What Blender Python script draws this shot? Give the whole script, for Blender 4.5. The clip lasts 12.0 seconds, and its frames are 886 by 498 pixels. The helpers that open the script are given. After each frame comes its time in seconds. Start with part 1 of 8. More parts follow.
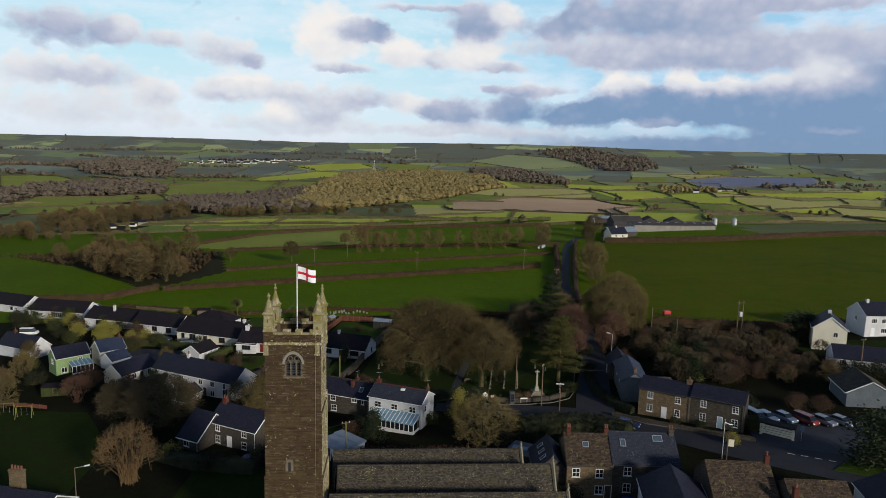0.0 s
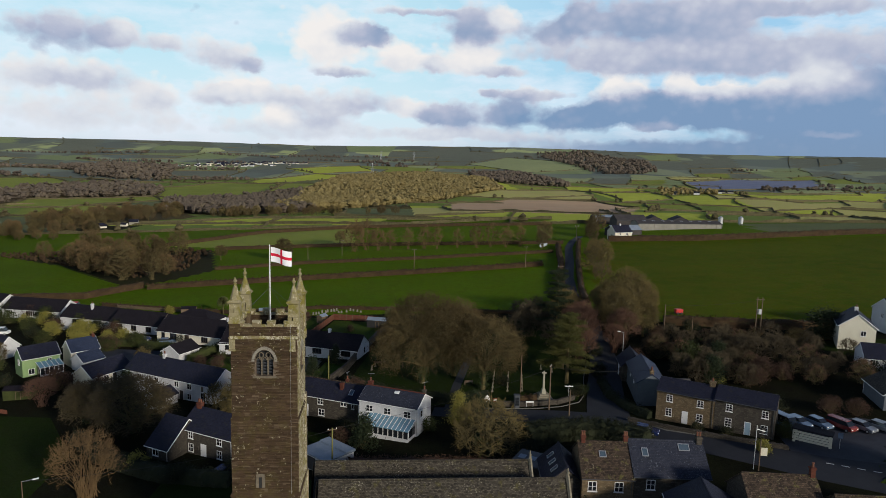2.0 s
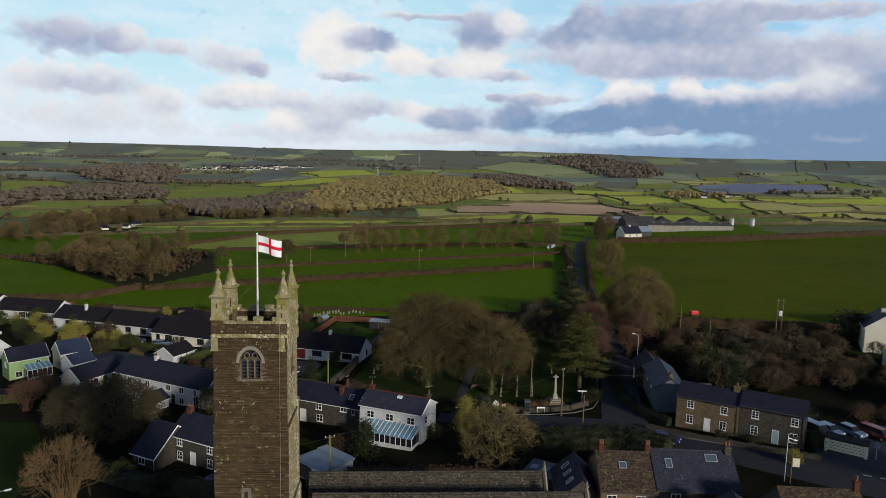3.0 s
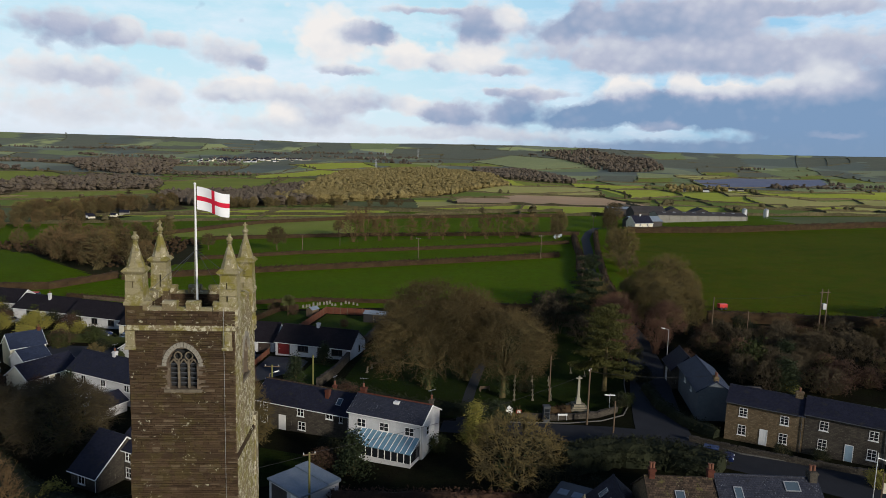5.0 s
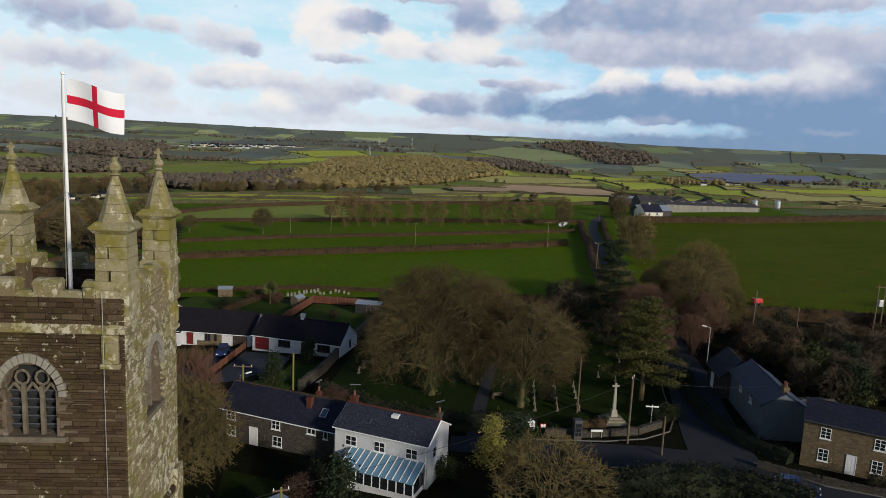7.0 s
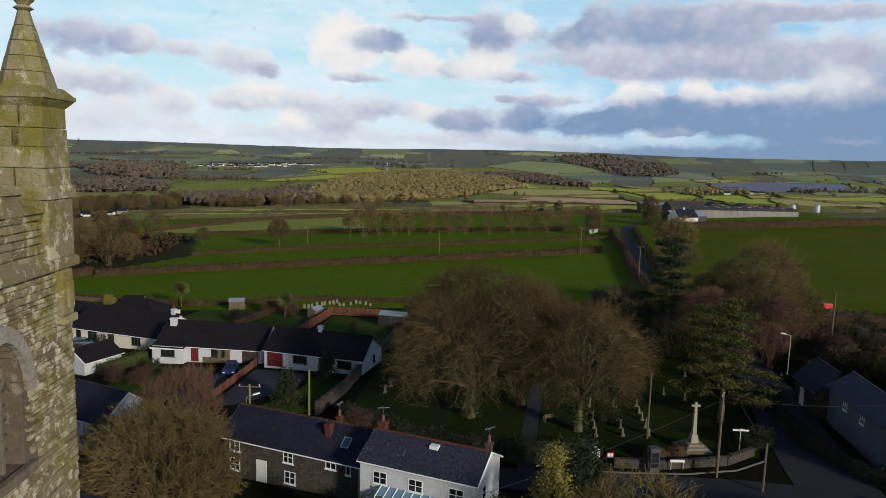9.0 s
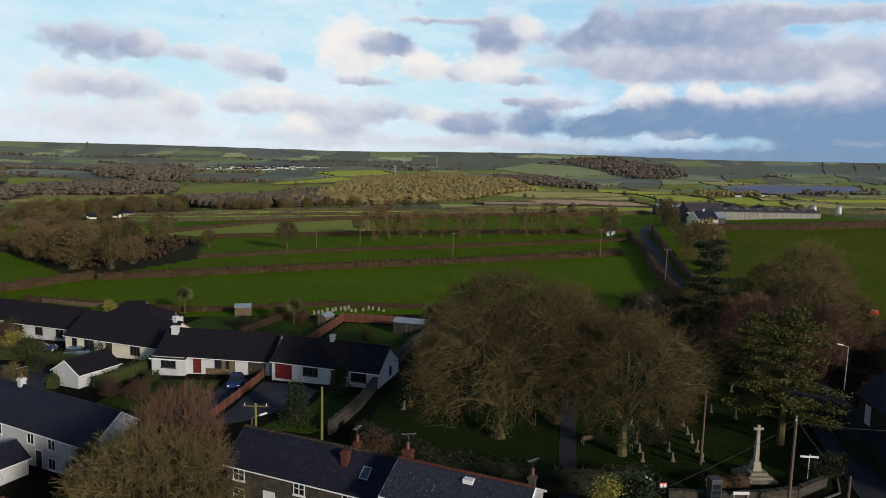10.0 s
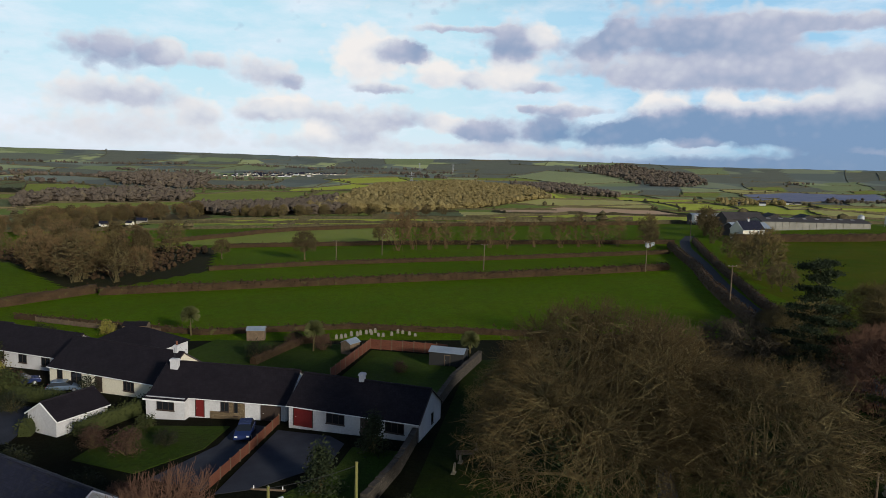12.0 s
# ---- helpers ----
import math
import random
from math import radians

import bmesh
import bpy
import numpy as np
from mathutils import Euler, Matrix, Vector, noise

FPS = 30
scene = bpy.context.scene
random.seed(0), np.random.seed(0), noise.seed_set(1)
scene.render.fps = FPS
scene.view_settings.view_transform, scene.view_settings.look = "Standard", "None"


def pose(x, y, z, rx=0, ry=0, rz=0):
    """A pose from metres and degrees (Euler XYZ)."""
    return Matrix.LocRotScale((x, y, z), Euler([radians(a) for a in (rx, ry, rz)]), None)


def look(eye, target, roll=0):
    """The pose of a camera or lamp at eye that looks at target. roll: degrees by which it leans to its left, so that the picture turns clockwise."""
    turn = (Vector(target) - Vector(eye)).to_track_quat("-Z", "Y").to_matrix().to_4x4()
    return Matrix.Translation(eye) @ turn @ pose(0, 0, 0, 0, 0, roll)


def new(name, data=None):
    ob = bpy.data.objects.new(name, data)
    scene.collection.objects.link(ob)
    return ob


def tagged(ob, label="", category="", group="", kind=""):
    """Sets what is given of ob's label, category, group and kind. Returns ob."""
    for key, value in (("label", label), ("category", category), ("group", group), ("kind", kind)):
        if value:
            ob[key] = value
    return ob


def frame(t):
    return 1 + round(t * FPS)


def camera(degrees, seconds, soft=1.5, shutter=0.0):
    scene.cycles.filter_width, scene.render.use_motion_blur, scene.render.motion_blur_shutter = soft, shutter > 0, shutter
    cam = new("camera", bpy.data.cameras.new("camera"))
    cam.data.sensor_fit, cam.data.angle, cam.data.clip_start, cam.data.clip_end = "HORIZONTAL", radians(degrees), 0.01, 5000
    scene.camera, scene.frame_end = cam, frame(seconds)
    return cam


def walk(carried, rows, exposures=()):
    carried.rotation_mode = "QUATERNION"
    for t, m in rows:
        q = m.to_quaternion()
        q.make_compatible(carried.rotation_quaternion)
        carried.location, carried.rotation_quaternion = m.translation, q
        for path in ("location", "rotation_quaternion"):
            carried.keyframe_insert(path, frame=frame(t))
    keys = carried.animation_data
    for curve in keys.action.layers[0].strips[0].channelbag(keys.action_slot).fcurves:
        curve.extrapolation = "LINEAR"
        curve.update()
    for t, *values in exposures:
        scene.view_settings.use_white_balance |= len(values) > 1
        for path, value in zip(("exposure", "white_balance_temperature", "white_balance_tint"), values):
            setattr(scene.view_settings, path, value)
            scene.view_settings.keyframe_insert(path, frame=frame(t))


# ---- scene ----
cam = camera(66.0, 12.0, 0.6)
PATH = [
    (0, (-2.084, 0.558, 49.648), (-2.071, 2.537, 49.358), 1.4),
    (0.5, (-1.997, 3.014, 48.369), (-1.975, 4.993, 48.08), 1.5),
    (1, (-1.955, 5.609, 47.285), (-1.931, 7.589, 46.998), 1.5),
    (1.5, (-1.919, 8.506, 46.307), (-1.897, 10.486, 46.024), 1.5),
    (2, (-1.878, 11.601, 45.432), (-1.861, 13.582, 45.153), 1.4),
    (2.5, (-1.902, 14.761, 44.377), (-1.892, 16.742, 44.102), 1.45),
    (3, (-1.888, 18.09, 43.155), (-1.887, 20.072, 42.888), 1.4),
    (5, (-2.836, 35.198, 38.501), (-2.829, 37.178, 38.218), 1.7),
    (5.5, (-3.308, 39.904, 37.426), (-3.293, 41.882, 37.134), 1.9),
    (6, (-3.994, 44.676, 36.275), (-3.967, 46.653, 35.976), 2.2),
    (6.5, (-4.422, 48.939, 35.213), (-4.392, 50.916, 34.91), 2.5),
    (7, (-4.905, 52.991, 34.261), (-4.875, 54.967, 33.952), 2.7),
    (9, (-7.057, 65.902, 29.973), (-7.082, 67.885, 29.708), 1.6),
    (9.5, (-7.95, 69.85, 29.35), (-7.99, 71.833, 29.093), 1.6),
    (10, (-9.2, 73.5, 28.892), (-9.246, 75.483, 28.635), 1.5),
    (10.5, (-10.469, 77.942, 28.565), (-10.504, 79.925, 28.307), 1.5),
    (11, (-11.77, 82.465, 28.446), (-11.808, 84.448, 28.19), 1.7),
    (11.5, (-12.771, 86.511, 28.221), (-12.828, 88.495, 27.975), 1.6),
    (12, (-13.987, 89.758, 28.215), (-14.077, 91.742, 27.978), 1.6),
]
walk(cam, [(t, look(eye, target, roll)) for t, eye, target, roll in PATH], exposures=[(0.0, -0.06, 6250, 10), (12.0, -0.06, 6250, 10)])

# ---- light ----
SUN_DIR = Vector((0.62, -0.735, 0.295)).normalized()
world = bpy.data.worlds.new("world")
scene.world = world
world.use_nodes = True


class Nodes:
    """Short hand for building node trees."""

    def __init__(self, tree):
        self.t = tree

    def n(self, kind, **kw):
        nd = self.t.nodes.new(kind)
        for k, v in kw.items():
            if k == "operation":
                nd.operation = v
            elif k == "feature":
                nd.feature = v
            elif k == "sky_type":
                nd.sky_type = v
            elif k == "voronoi_dimensions":
                nd.voronoi_dimensions = v
            else:
                nd.inputs[k].default_value = v
        return nd

    def l(self, a, b):
        self.t.links.new(a, b)

    def math(self, op, a, b=None, c=None, clamp=False):
        nd = self.t.nodes.new("ShaderNodeMath")
        nd.operation, nd.use_clamp = op, clamp
        for i, v in enumerate((a, b, c)):
            if v is None:
                continue
            if isinstance(v, (int, float)):
                nd.inputs[i].default_value = v
            else:
                self.l(v, nd.inputs[i])
        return nd.outputs[0]

    def mix(self, fac, a, b, blend="MIX"):
        nd = self.t.nodes.new("ShaderNodeMix")
        nd.data_type, nd.blend_type = "RGBA", blend
        for sock, v in ((nd.inputs[0], fac), (nd.inputs[6], a), (nd.inputs[7], b)):
            if isinstance(v, (int, float)):
                sock.default_value = v
            elif isinstance(v, tuple):
                sock.default_value = (*v, 1)
            else:
                self.l(v, sock)
        return nd.outputs[2]

    def ramp(self, fac, stops, interp="LINEAR"):
        nd = self.t.nodes.new("ShaderNodeValToRGB")
        nd.color_ramp.interpolation = interp
        el = nd.color_ramp.elements
        while len(el) < len(stops):
            el.new(0.5)
        for e, (p, c) in zip(el, stops):
            e.position, e.color = p, (*c, 1) if isinstance(c, tuple) else (c, c, c, 1)
        self.l(fac, nd.inputs[0])
        return nd.outputs[0]

    def noise(self, vec, scale, detail=4, rough=0.55, dist=0.0):
        nd = self.n("ShaderNodeTexNoise", Scale=scale, Detail=detail, Roughness=rough, Distortion=dist)
        if vec is not None:
            self.l(vec, nd.inputs["Vector"])
        return nd.outputs[0]

    def mapping(self, vec, loc=(0, 0, 0), rot=(0, 0, 0), scale=(1, 1, 1)):
        nd = self.t.nodes.new("ShaderNodeMapping")
        nd.inputs["Location"].default_value, nd.inputs["Rotation"].default_value, nd.inputs["Scale"].default_value = loc, rot, scale
        self.l(vec, nd.inputs["Vector"])
        return nd.outputs[0]


CLOUDS = []


def cloud(azimuth, slope, half_w, half_h, thick, tone, lift):
    """A cloud mass: its tone from slate grey 0 to sunlit white 1, and how much its top is lighter than its foot."""
    CLOUDS.append((azimuth, slope, half_w, half_h, thick, tone, lift))


cloud(-0.486, 0.139, 0.074, 0.024, 1, 0.4, 0.25)
cloud(-0.424, 0.141, 0.021, 0.021, 0.9, 0.78, 0.2)
cloud(-0.378, 0.134, 0.024, 0.012, 0.9, 0.62, 0.2)
cloud(-0.308, 0.123, 0.053, 0.021, 0.9, 0.62, 0.25)
cloud(-0.265, 0.110, 0.019, 0.010, 0.9, 0.45, 0.1)
cloud(-0.531, 0.085, 0.041, 0.019, 0.9, 0.72, 0.2)
cloud(-0.460, 0.085, 0.055, 0.018, 0.9, 0.58, 0.25)
cloud(-0.158, 0.150, 0.053, 0.039, 1.2, 1.0, 0.15)
cloud(-0.110, 0.160, 0.036, 0.014, 1.6, 0.12, 0.1)
cloud(-0.059, 0.130, 0.041, 0.022, 1.1, 0.92, 0.3)
cloud(-0.140, 0.108, 0.044, 0.007, 1.0, 0.5, 0.2)
cloud(-0.280, 0.078, 0.029, 0.017, 1, 1.0, 0.2)
cloud(-0.225, 0.071, 0.051, 0.017, 0.9, 0.62, 0.3)
cloud(-0.308, 0.071, 0.037, 0.019, 0.9, 0.62, 0.3)
cloud(-0.229, 0.045, 0.029, 0.015, 1, 1.0, 0.2)
cloud(-0.169, 0.048, 0.044, 0.017, 0.9, 0.58, 0.3)
cloud(-0.112, 0.069, 0.064, 0.019, 0.9, 0.56, 0.3)
cloud(-0.049, 0.060, 0.024, 0.015, 1, 1.0, 0.2)
cloud(-0.006, 0.054, 0.028, 0.014, 0.9, 0.5, 0.3)
cloud(-0.475, 0.039, 0.152, 0.028, 0.8, 0.7, 0.1)
cloud(-0.177, 0.025, 0.166, 0.012, 0.8, 0.62, 0.1)
cloud(-0.387, 0.065, 0.028, 0.018, 0.9, 0.8, 0.2)
cloud(-0.028, 0.196, 0.078, 0.006, 0.9, 0.5, 0.2)
cloud(-0.007, 0.124, 0.018, 0.014, 0.9, 0.5, 0.2)
cloud(0.042, 0.173, 0.041, 0.028, 1.1, 0.3, 0.2)
cloud(0.090, 0.184, 0.022, 0.021, 1, 0.88, 0.15)
cloud(0.154, 0.171, 0.048, 0.017, 1, 0.27, 0.1)
cloud(0.191, 0.192, 0.025, 0.020, 1, 0.3, 0.1)
cloud(0.280, 0.183, 0.085, 0.030, 1.2, 0.32, 0.12)
cloud(0.364, 0.178, 0.058, 0.032, 1.1, 0.42, 0.12)
cloud(0.504, 0.190, 0.078, 0.011, 1, 0.46, 0.1)
cloud(0.415, 0.196, 0.060, 0.013, 1, 0.42, 0.1)
cloud(0.042, 0.129, 0.048, 0.021, 1.1, 0.95, 0.25)
cloud(0.087, 0.115, 0.039, 0.008, 1, 0.48, 0.1)
cloud(0.199, 0.144, 0.120, 0.017, 0.9, 0.55, 0.15)
cloud(0.476, 0.135, 0.147, 0.027, 1.1, 0.46, 0.12)
cloud(0.345, 0.129, 0.106, 0.022, 1, 0.44, 0.12)
cloud(0.231, 0.124, 0.055, 0.014, 0.9, 0.5, 0.1)
cloud(0.254, 0.093, 0.033, 0.016, 1.3, 0.98, 0.2)
cloud(0.331, 0.093, 0.023, 0.016, 1.3, 1.0, 0.2)
cloud(0.361, 0.086, 0.018, 0.009, 1.2, 0.95, 0.2)
cloud(0.397, 0.087, 0.022, 0.011, 1.2, 0.95, 0.2)
cloud(0.442, 0.089, 0.025, 0.014, 1.2, 0.86, 0.2)
cloud(0.493, 0.111, 0.029, 0.018, 1.2, 0.8, 0.15)
cloud(0.513, 0.088, 0.041, 0.017, 1.2, 0.76, 0.2)
cloud(0.134, 0.086, 0.064, 0.008, 1, 0.58, 0.2)
cloud(0.071, 0.088, 0.014, 0.007, 1, 0.45, 0.2)
cloud(0.028, 0.049, 0.055, 0.019, 1, 0.3, 0.1)
cloud(0.106, 0.057, 0.031, 0.024, 1.1, 0.16, 0.1)
cloud(0.193, 0.050, 0.058, 0.018, 1.2, 0.08, 0.08)
cloud(0.278, 0.066, 0.055, 0.018, 1.1, 0.08, 0.08)
cloud(0.360, 0.062, 0.152, 0.022, 1.5, 0.04, 0.05)
cloud(0.520, 0.057, 0.120, 0.032, 1.5, 0.03, 0.05)
cloud(0.574, 0.083, 0.055, 0.028, 1.2, 0.1, 0.05)
cloud(0.052, 0.025, 0.120, 0.008, 0.9, 0.66, 0.1)
cloud(0.309, 0.043, 0.028, 0.006, 1, 0.5, 0.2)
cloud(0.516, 0.035, 0.025, 0.004, 1.2, 0.7, 0.1)
cloud(0.33, 0.008, 0.22, 0.014, 1.2, 0.08, 0.05)
cloud(0.56, 0.012, 0.16, 0.03, 1.4, 0.03, 0.05)


def build_sky():
    w = Nodes(world.node_tree)
    world.node_tree.nodes.clear()
    out = w.n("ShaderNodeOutputWorld")
    bg = w.n("ShaderNodeBackground", Strength=0.116)
    sky = w.n("ShaderNodeTexSky", sky_type="NISHITA")
    sky.sun_disc = False
    sky.sun_elevation = math.asin(SUN_DIR.z)
    sky.sun_rotation = math.atan2(SUN_DIR.x, SUN_DIR.y)
    co = w.n("ShaderNodeTexCoord").outputs["Generated"]
    sep = w.n("ShaderNodeSeparateXYZ")
    w.l(co, sep.inputs[0])
    x, y, z = sep.outputs
    flat = w.math("SQRT", w.math("ADD", w.math("MULTIPLY", x, x), w.math("MULTIPLY", y, y)))
    u = w.math("ARCTAN2", x, y)
    v = w.math("DIVIDE", z, w.math("MAXIMUM", flat, 0.05))

    plane = w.n("ShaderNodeCombineXYZ")
    w.l(u, plane.inputs[0])
    w.l(w.math("MULTIPLY", v, 1.25), plane.inputs[1])
    plane.inputs[2].default_value = SKY_OFF
    p = plane.outputs[0]

    def billow(scale, off, detail):
        return w.math("SUBTRACT", w.noise(w.mapping(p, (off, off, off)), scale, detail, 0.58), 0.5)

    def puffs(scale, off):
        """Rounded heads, 1 in their middles and 0 in the creases between them."""
        nd = w.n("ShaderNodeTexVoronoi", feature="SMOOTH_F1", Scale=scale, Smoothness=0.35)
        w.l(w.mapping(p, (off, off, 0)), nd.inputs["Vector"])
        return w.math("SUBTRACT", 0.9, w.math("MULTIPLY", nd.outputs["Distance"], 1.5))

    wu = w.math("ADD", u, w.math("ADD", w.math("MULTIPLY", billow(12.0, 0.0, 3), 0.020), w.math("MULTIPLY", billow(40.0, 1.3, 4), 0.022)))
    wv = w.math("ADD", v, w.math("ADD", w.math("MULTIPLY", billow(13.0, 3.1, 3), 0.010), w.math("MULTIPLY", billow(42.0, 5.3, 4), 0.016)))
    heads = w.math("ADD", w.math("MULTIPLY", puffs(30.0, 2.0), 0.6), w.math("MULTIPLY", puffs(68.0, 5.0), 0.4))
    total, tone = None, None
    for cu, cv, su, sv, amp, t0, lift in CLOUDS:
        a = w.math("DIVIDE", w.math("SUBTRACT", wu, cu), su * 0.98)
        b = w.math("DIVIDE", w.math("SUBTRACT", wv, cv), sv * 1.18)
        b2 = w.math("MAXIMUM", b, w.math("MULTIPLY", b, -1.35))
        r2 = w.math("ADD", w.math("MULTIPLY", a, a), w.math("MULTIPLY", b2, b2))
        g = w.math("MULTIPLY", w.math("EXPONENT", w.math("MULTIPLY", w.math("POWER", r2, 1.5), -1.0)), amp)
        t = w.math("MULTIPLY", g, w.math("MULTIPLY_ADD", b, lift, t0))
        total = g if total is None else w.math("ADD", total, g)
        tone = t if tone is None else w.math("ADD", tone, t)
    tone = w.math("DIVIDE", tone, w.math("MAXIMUM", total, 0.02))
    # the rest of the sky carries broken cloud of the same kind
    rest = w.noise(w.mapping(p, (0, 0, 7)), 7.0, 8, 0.6, 0.3)
    away = w.ramp(w.math("ABSOLUTE", u), [(0.58, 0.0), (0.80, 1.0)])
    away = w.math("MAXIMUM", away, w.ramp(v, [(0.20, 0.0), (0.27, 1.0)]))
    total = w.math("ADD", total, w.math("MULTIPLY", away, w.ramp(rest, [(0.42, 0.0), (0.60, 1.0)])))
    tone = w.mix(away, tone, w.ramp(rest, [(0.45, 0.9), (0.72, 0.3)]))
    total = w.math("ADD", total, w.math("ADD", w.math("MULTIPLY_ADD", heads, 0.62, -0.29), w.math("MULTIPLY", billow(52.0, 6.1, 5), 0.40)))
    cover = w.ramp(total, [(0.08, 0.0), (0.30, 0.5), (0.66, 1.0)])
    # thin edges are lit through, thick middles are greyer, heads catch the sun
    thin = w.ramp(total, [(0.25, 0.14), (0.85, 0.0)])
    grain = w.math("ADD", w.math("MULTIPLY_ADD", heads, 0.20, -0.09), w.math("MULTIPLY", billow(26.0, 9.0, 5), 0.28))
    tone = w.math("ADD", tone, w.math("ADD", thin, grain), clamp=True)
    cloud_col = w.ramp(tone, [(0.0, (0.22, 0.335, 0.51)), (0.22, (0.335, 0.41, 0.56)), (0.42, (0.50, 0.53, 0.645)), (0.68, (0.74, 0.755, 0.79)), (1.0, (0.95, 0.90, 0.85))])
    cloud_col = w.mix(1.0, cloud_col, (8.6, 8.6, 8.6), "MULTIPLY")
    right = w.ramp(w.math("ADD", u, 0.5), [(0.45, 0.0), (0.80, 1.0)])
    blue = w.mix(0.85, sky.outputs[0], w.mix(right, (5.0, 7.3, 8.1), (3.4, 5.9, 7.9)))
    veil = w.math("ADD", w.ramp(w.noise(w.mapping(p, (0, 0, 3), (0, 0, 0), (1, 2.2, 1)), 9.0, 6, 0.6), [(0.40, 0.0), (0.70, 0.75)]), w.math("MULTIPLY", w.ramp(v, [(0.03, 0.55), (0.13, 0.0)]), w.math("SUBTRACT", 1.0, right)), clamp=True)
    full = w.mix(cover, w.mix(veil, blue, (7.4, 7.9, 8.4)), cloud_col)
    low = w.ramp(v, [(0.0, 1.0), (0.045, 0.0)])
    full = w.mix(w.math("MULTIPLY", low, 0.75), full, w.mix(right, (6.4, 6.8, 7.2), (1.9, 2.75, 4.0)))
    # unseen sky overhead darkened and blued to cut the ambient light
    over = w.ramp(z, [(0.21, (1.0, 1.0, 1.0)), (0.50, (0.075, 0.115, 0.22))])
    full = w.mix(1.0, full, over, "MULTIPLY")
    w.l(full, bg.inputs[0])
    w.l(bg.outputs[0], out.inputs[0])


SKY_OFF = 3.7
build_sky()
sun = new("sun", bpy.data.lights.new("sun", "SUN"))
sun.data.energy, sun.data.angle, sun.data.color = 3.6, radians(6), (1.0, 0.90, 0.74)
sun.matrix_world = look((0, 0, 300), Vector((0, 0, 300)) - SUN_DIR)
scene.view_settings.exposure = 0.0

# ---- materials ----


def material(name, rough=0.85, metal=0.0, spec=0.3):
    m = bpy.data.materials.new(name)
    m.use_nodes = True
    b = m.node_tree.nodes["Principled BSDF"]
    b.inputs["Roughness"].default_value, b.inputs["Metallic"].default_value = rough, metal
    b.inputs["Specular IOR Level"].default_value = spec
    return m, Nodes(m.node_tree), b


def bump(w, b, height, strength, dist):
    nd = w.n("ShaderNodeBump", Strength=strength, Distance=dist)
    w.l(height, nd.inputs["Height"])
    w.l(nd.outputs[0], b.inputs["Normal"])


def mottled(name, a, b2, scale, fine=None, rough=0.85, bump_h=0.0, third=None, metal=0.0, spec=0.3):
    """Two colours mixed by noise at two scales, with relief."""
    m, w, b = material(name, rough, metal, spec)
    co = w.n("ShaderNodeTexCoord").outputs["Object"]
    n1 = w.noise(co, scale, 5, 0.6)
    n2 = w.noise(co, fine or scale * 9, 4, 0.6)
    c = w.mix(w.ramp(n1, [(0.35, 0.0), (0.65, 1.0)]), a, b2)
    c = w.mix(w.math("MULTIPLY", w.ramp(n2, [(0.35, 0.0), (0.7, 1.0)]), 0.45), c, tuple(v * 0.55 for v in a))
    if third:
        n3 = w.noise(co, scale * 2.3, 6, 0.7)
        c = w.mix(w.ramp(n3, [(0.58, 0.0), (0.66, 1.0)]), c, third)
    w.l(c, b.inputs["Base Color"])
    if bump_h:
        bump(w, b, n2, 0.8, bump_h)
    return m


def plain(name, col, rough=0.6, metal=0.0, spec=0.4, var=0.25):
    m, w, b = material(name, rough, metal, spec)
    co = w.n("ShaderNodeTexCoord").outputs["Object"]
    n1 = w.noise(co, 2.5, 6, 0.65)
    c = w.mix(w.math("MULTIPLY", w.ramp(n1, [(0.35, 0.0), (0.75, 1.0)]), var), col, tuple(v * 0.45 for v in col))
    w.l(c, b.inputs["Base Color"])
    return m


def coursed(name, a, b2, joint, size, depth=0.02, third=None, rough=0.9, moss=None, uv=False):
    """Rows of slates or stones in object space on sloped or upright faces, u along the wall and v up it."""
    m, w, b = material(name, rough, 0, 0.12)
    co = w.n("ShaderNodeTexCoord")
    vec = co.outputs["UV"]
    br = w.n("ShaderNodeTexBrick", Scale=1.0)
    br.offset, br.squash = 0.5, 1.0
    br.inputs["Brick Width"].default_value, br.inputs["Row Height"].default_value = size
    br.inputs["Mortar Size"].default_value, br.inputs["Bias"].default_value = size[1] * 0.06, 0.0
    br.inputs["Color1"].default_value, br.inputs["Color2"].default_value, br.inputs["Mortar"].default_value = (*a, 1), (*b2, 1), (*joint, 1)
    wob = w.noise(vec, 1.3, 3, 0.5)
    jit = w.n("ShaderNodeVectorMath", operation="MULTIPLY_ADD")
    cmb = w.n("ShaderNodeCombineXYZ")
    w.l(wob, cmb.inputs[0])
    w.l(wob, cmb.inputs[1])
    w.l(cmb.outputs[0], jit.inputs[0])
    jit.inputs[1].default_value = (size[0] * 0.3, size[1] * 0.3, 0)
    w.l(vec, jit.inputs[2])
    w.l(jit.outputs[0], br.inputs["Vector"])
    n1 = w.noise(vec, 0.45, 6, 0.65)
    n2 = w.noise(vec, 5.0, 5, 0.6)
    c = br.outputs[0]
    c = w.mix(w.math("MULTIPLY", w.ramp(n1, [(0.35, 0.0), (0.7, 1.0)]), 0.55), c, tuple(v * 0.5 for v in a))
    if third:
        c = w.mix(w.ramp(w.math("ADD", w.math("MULTIPLY", n2, 0.6), w.math("MULTIPLY", n1, 0.4)), [(0.56, 0.0), (0.64, 1.0)]), c, third)
    if moss:
        n3 = w.noise(vec, 0.9, 6, 0.7)
        c = w.mix(w.ramp(n3, [(0.55, 0.0), (0.66, 0.85)]), c, moss)
    w.l(c, b.inputs["Base Color"])
    hgt = w.math("ADD", w.math("MULTIPLY", br.outputs[1], -1.0), w.math("MULTIPLY", n2, 0.6))
    bump(w, b, hgt, 0.9, depth)
    return m


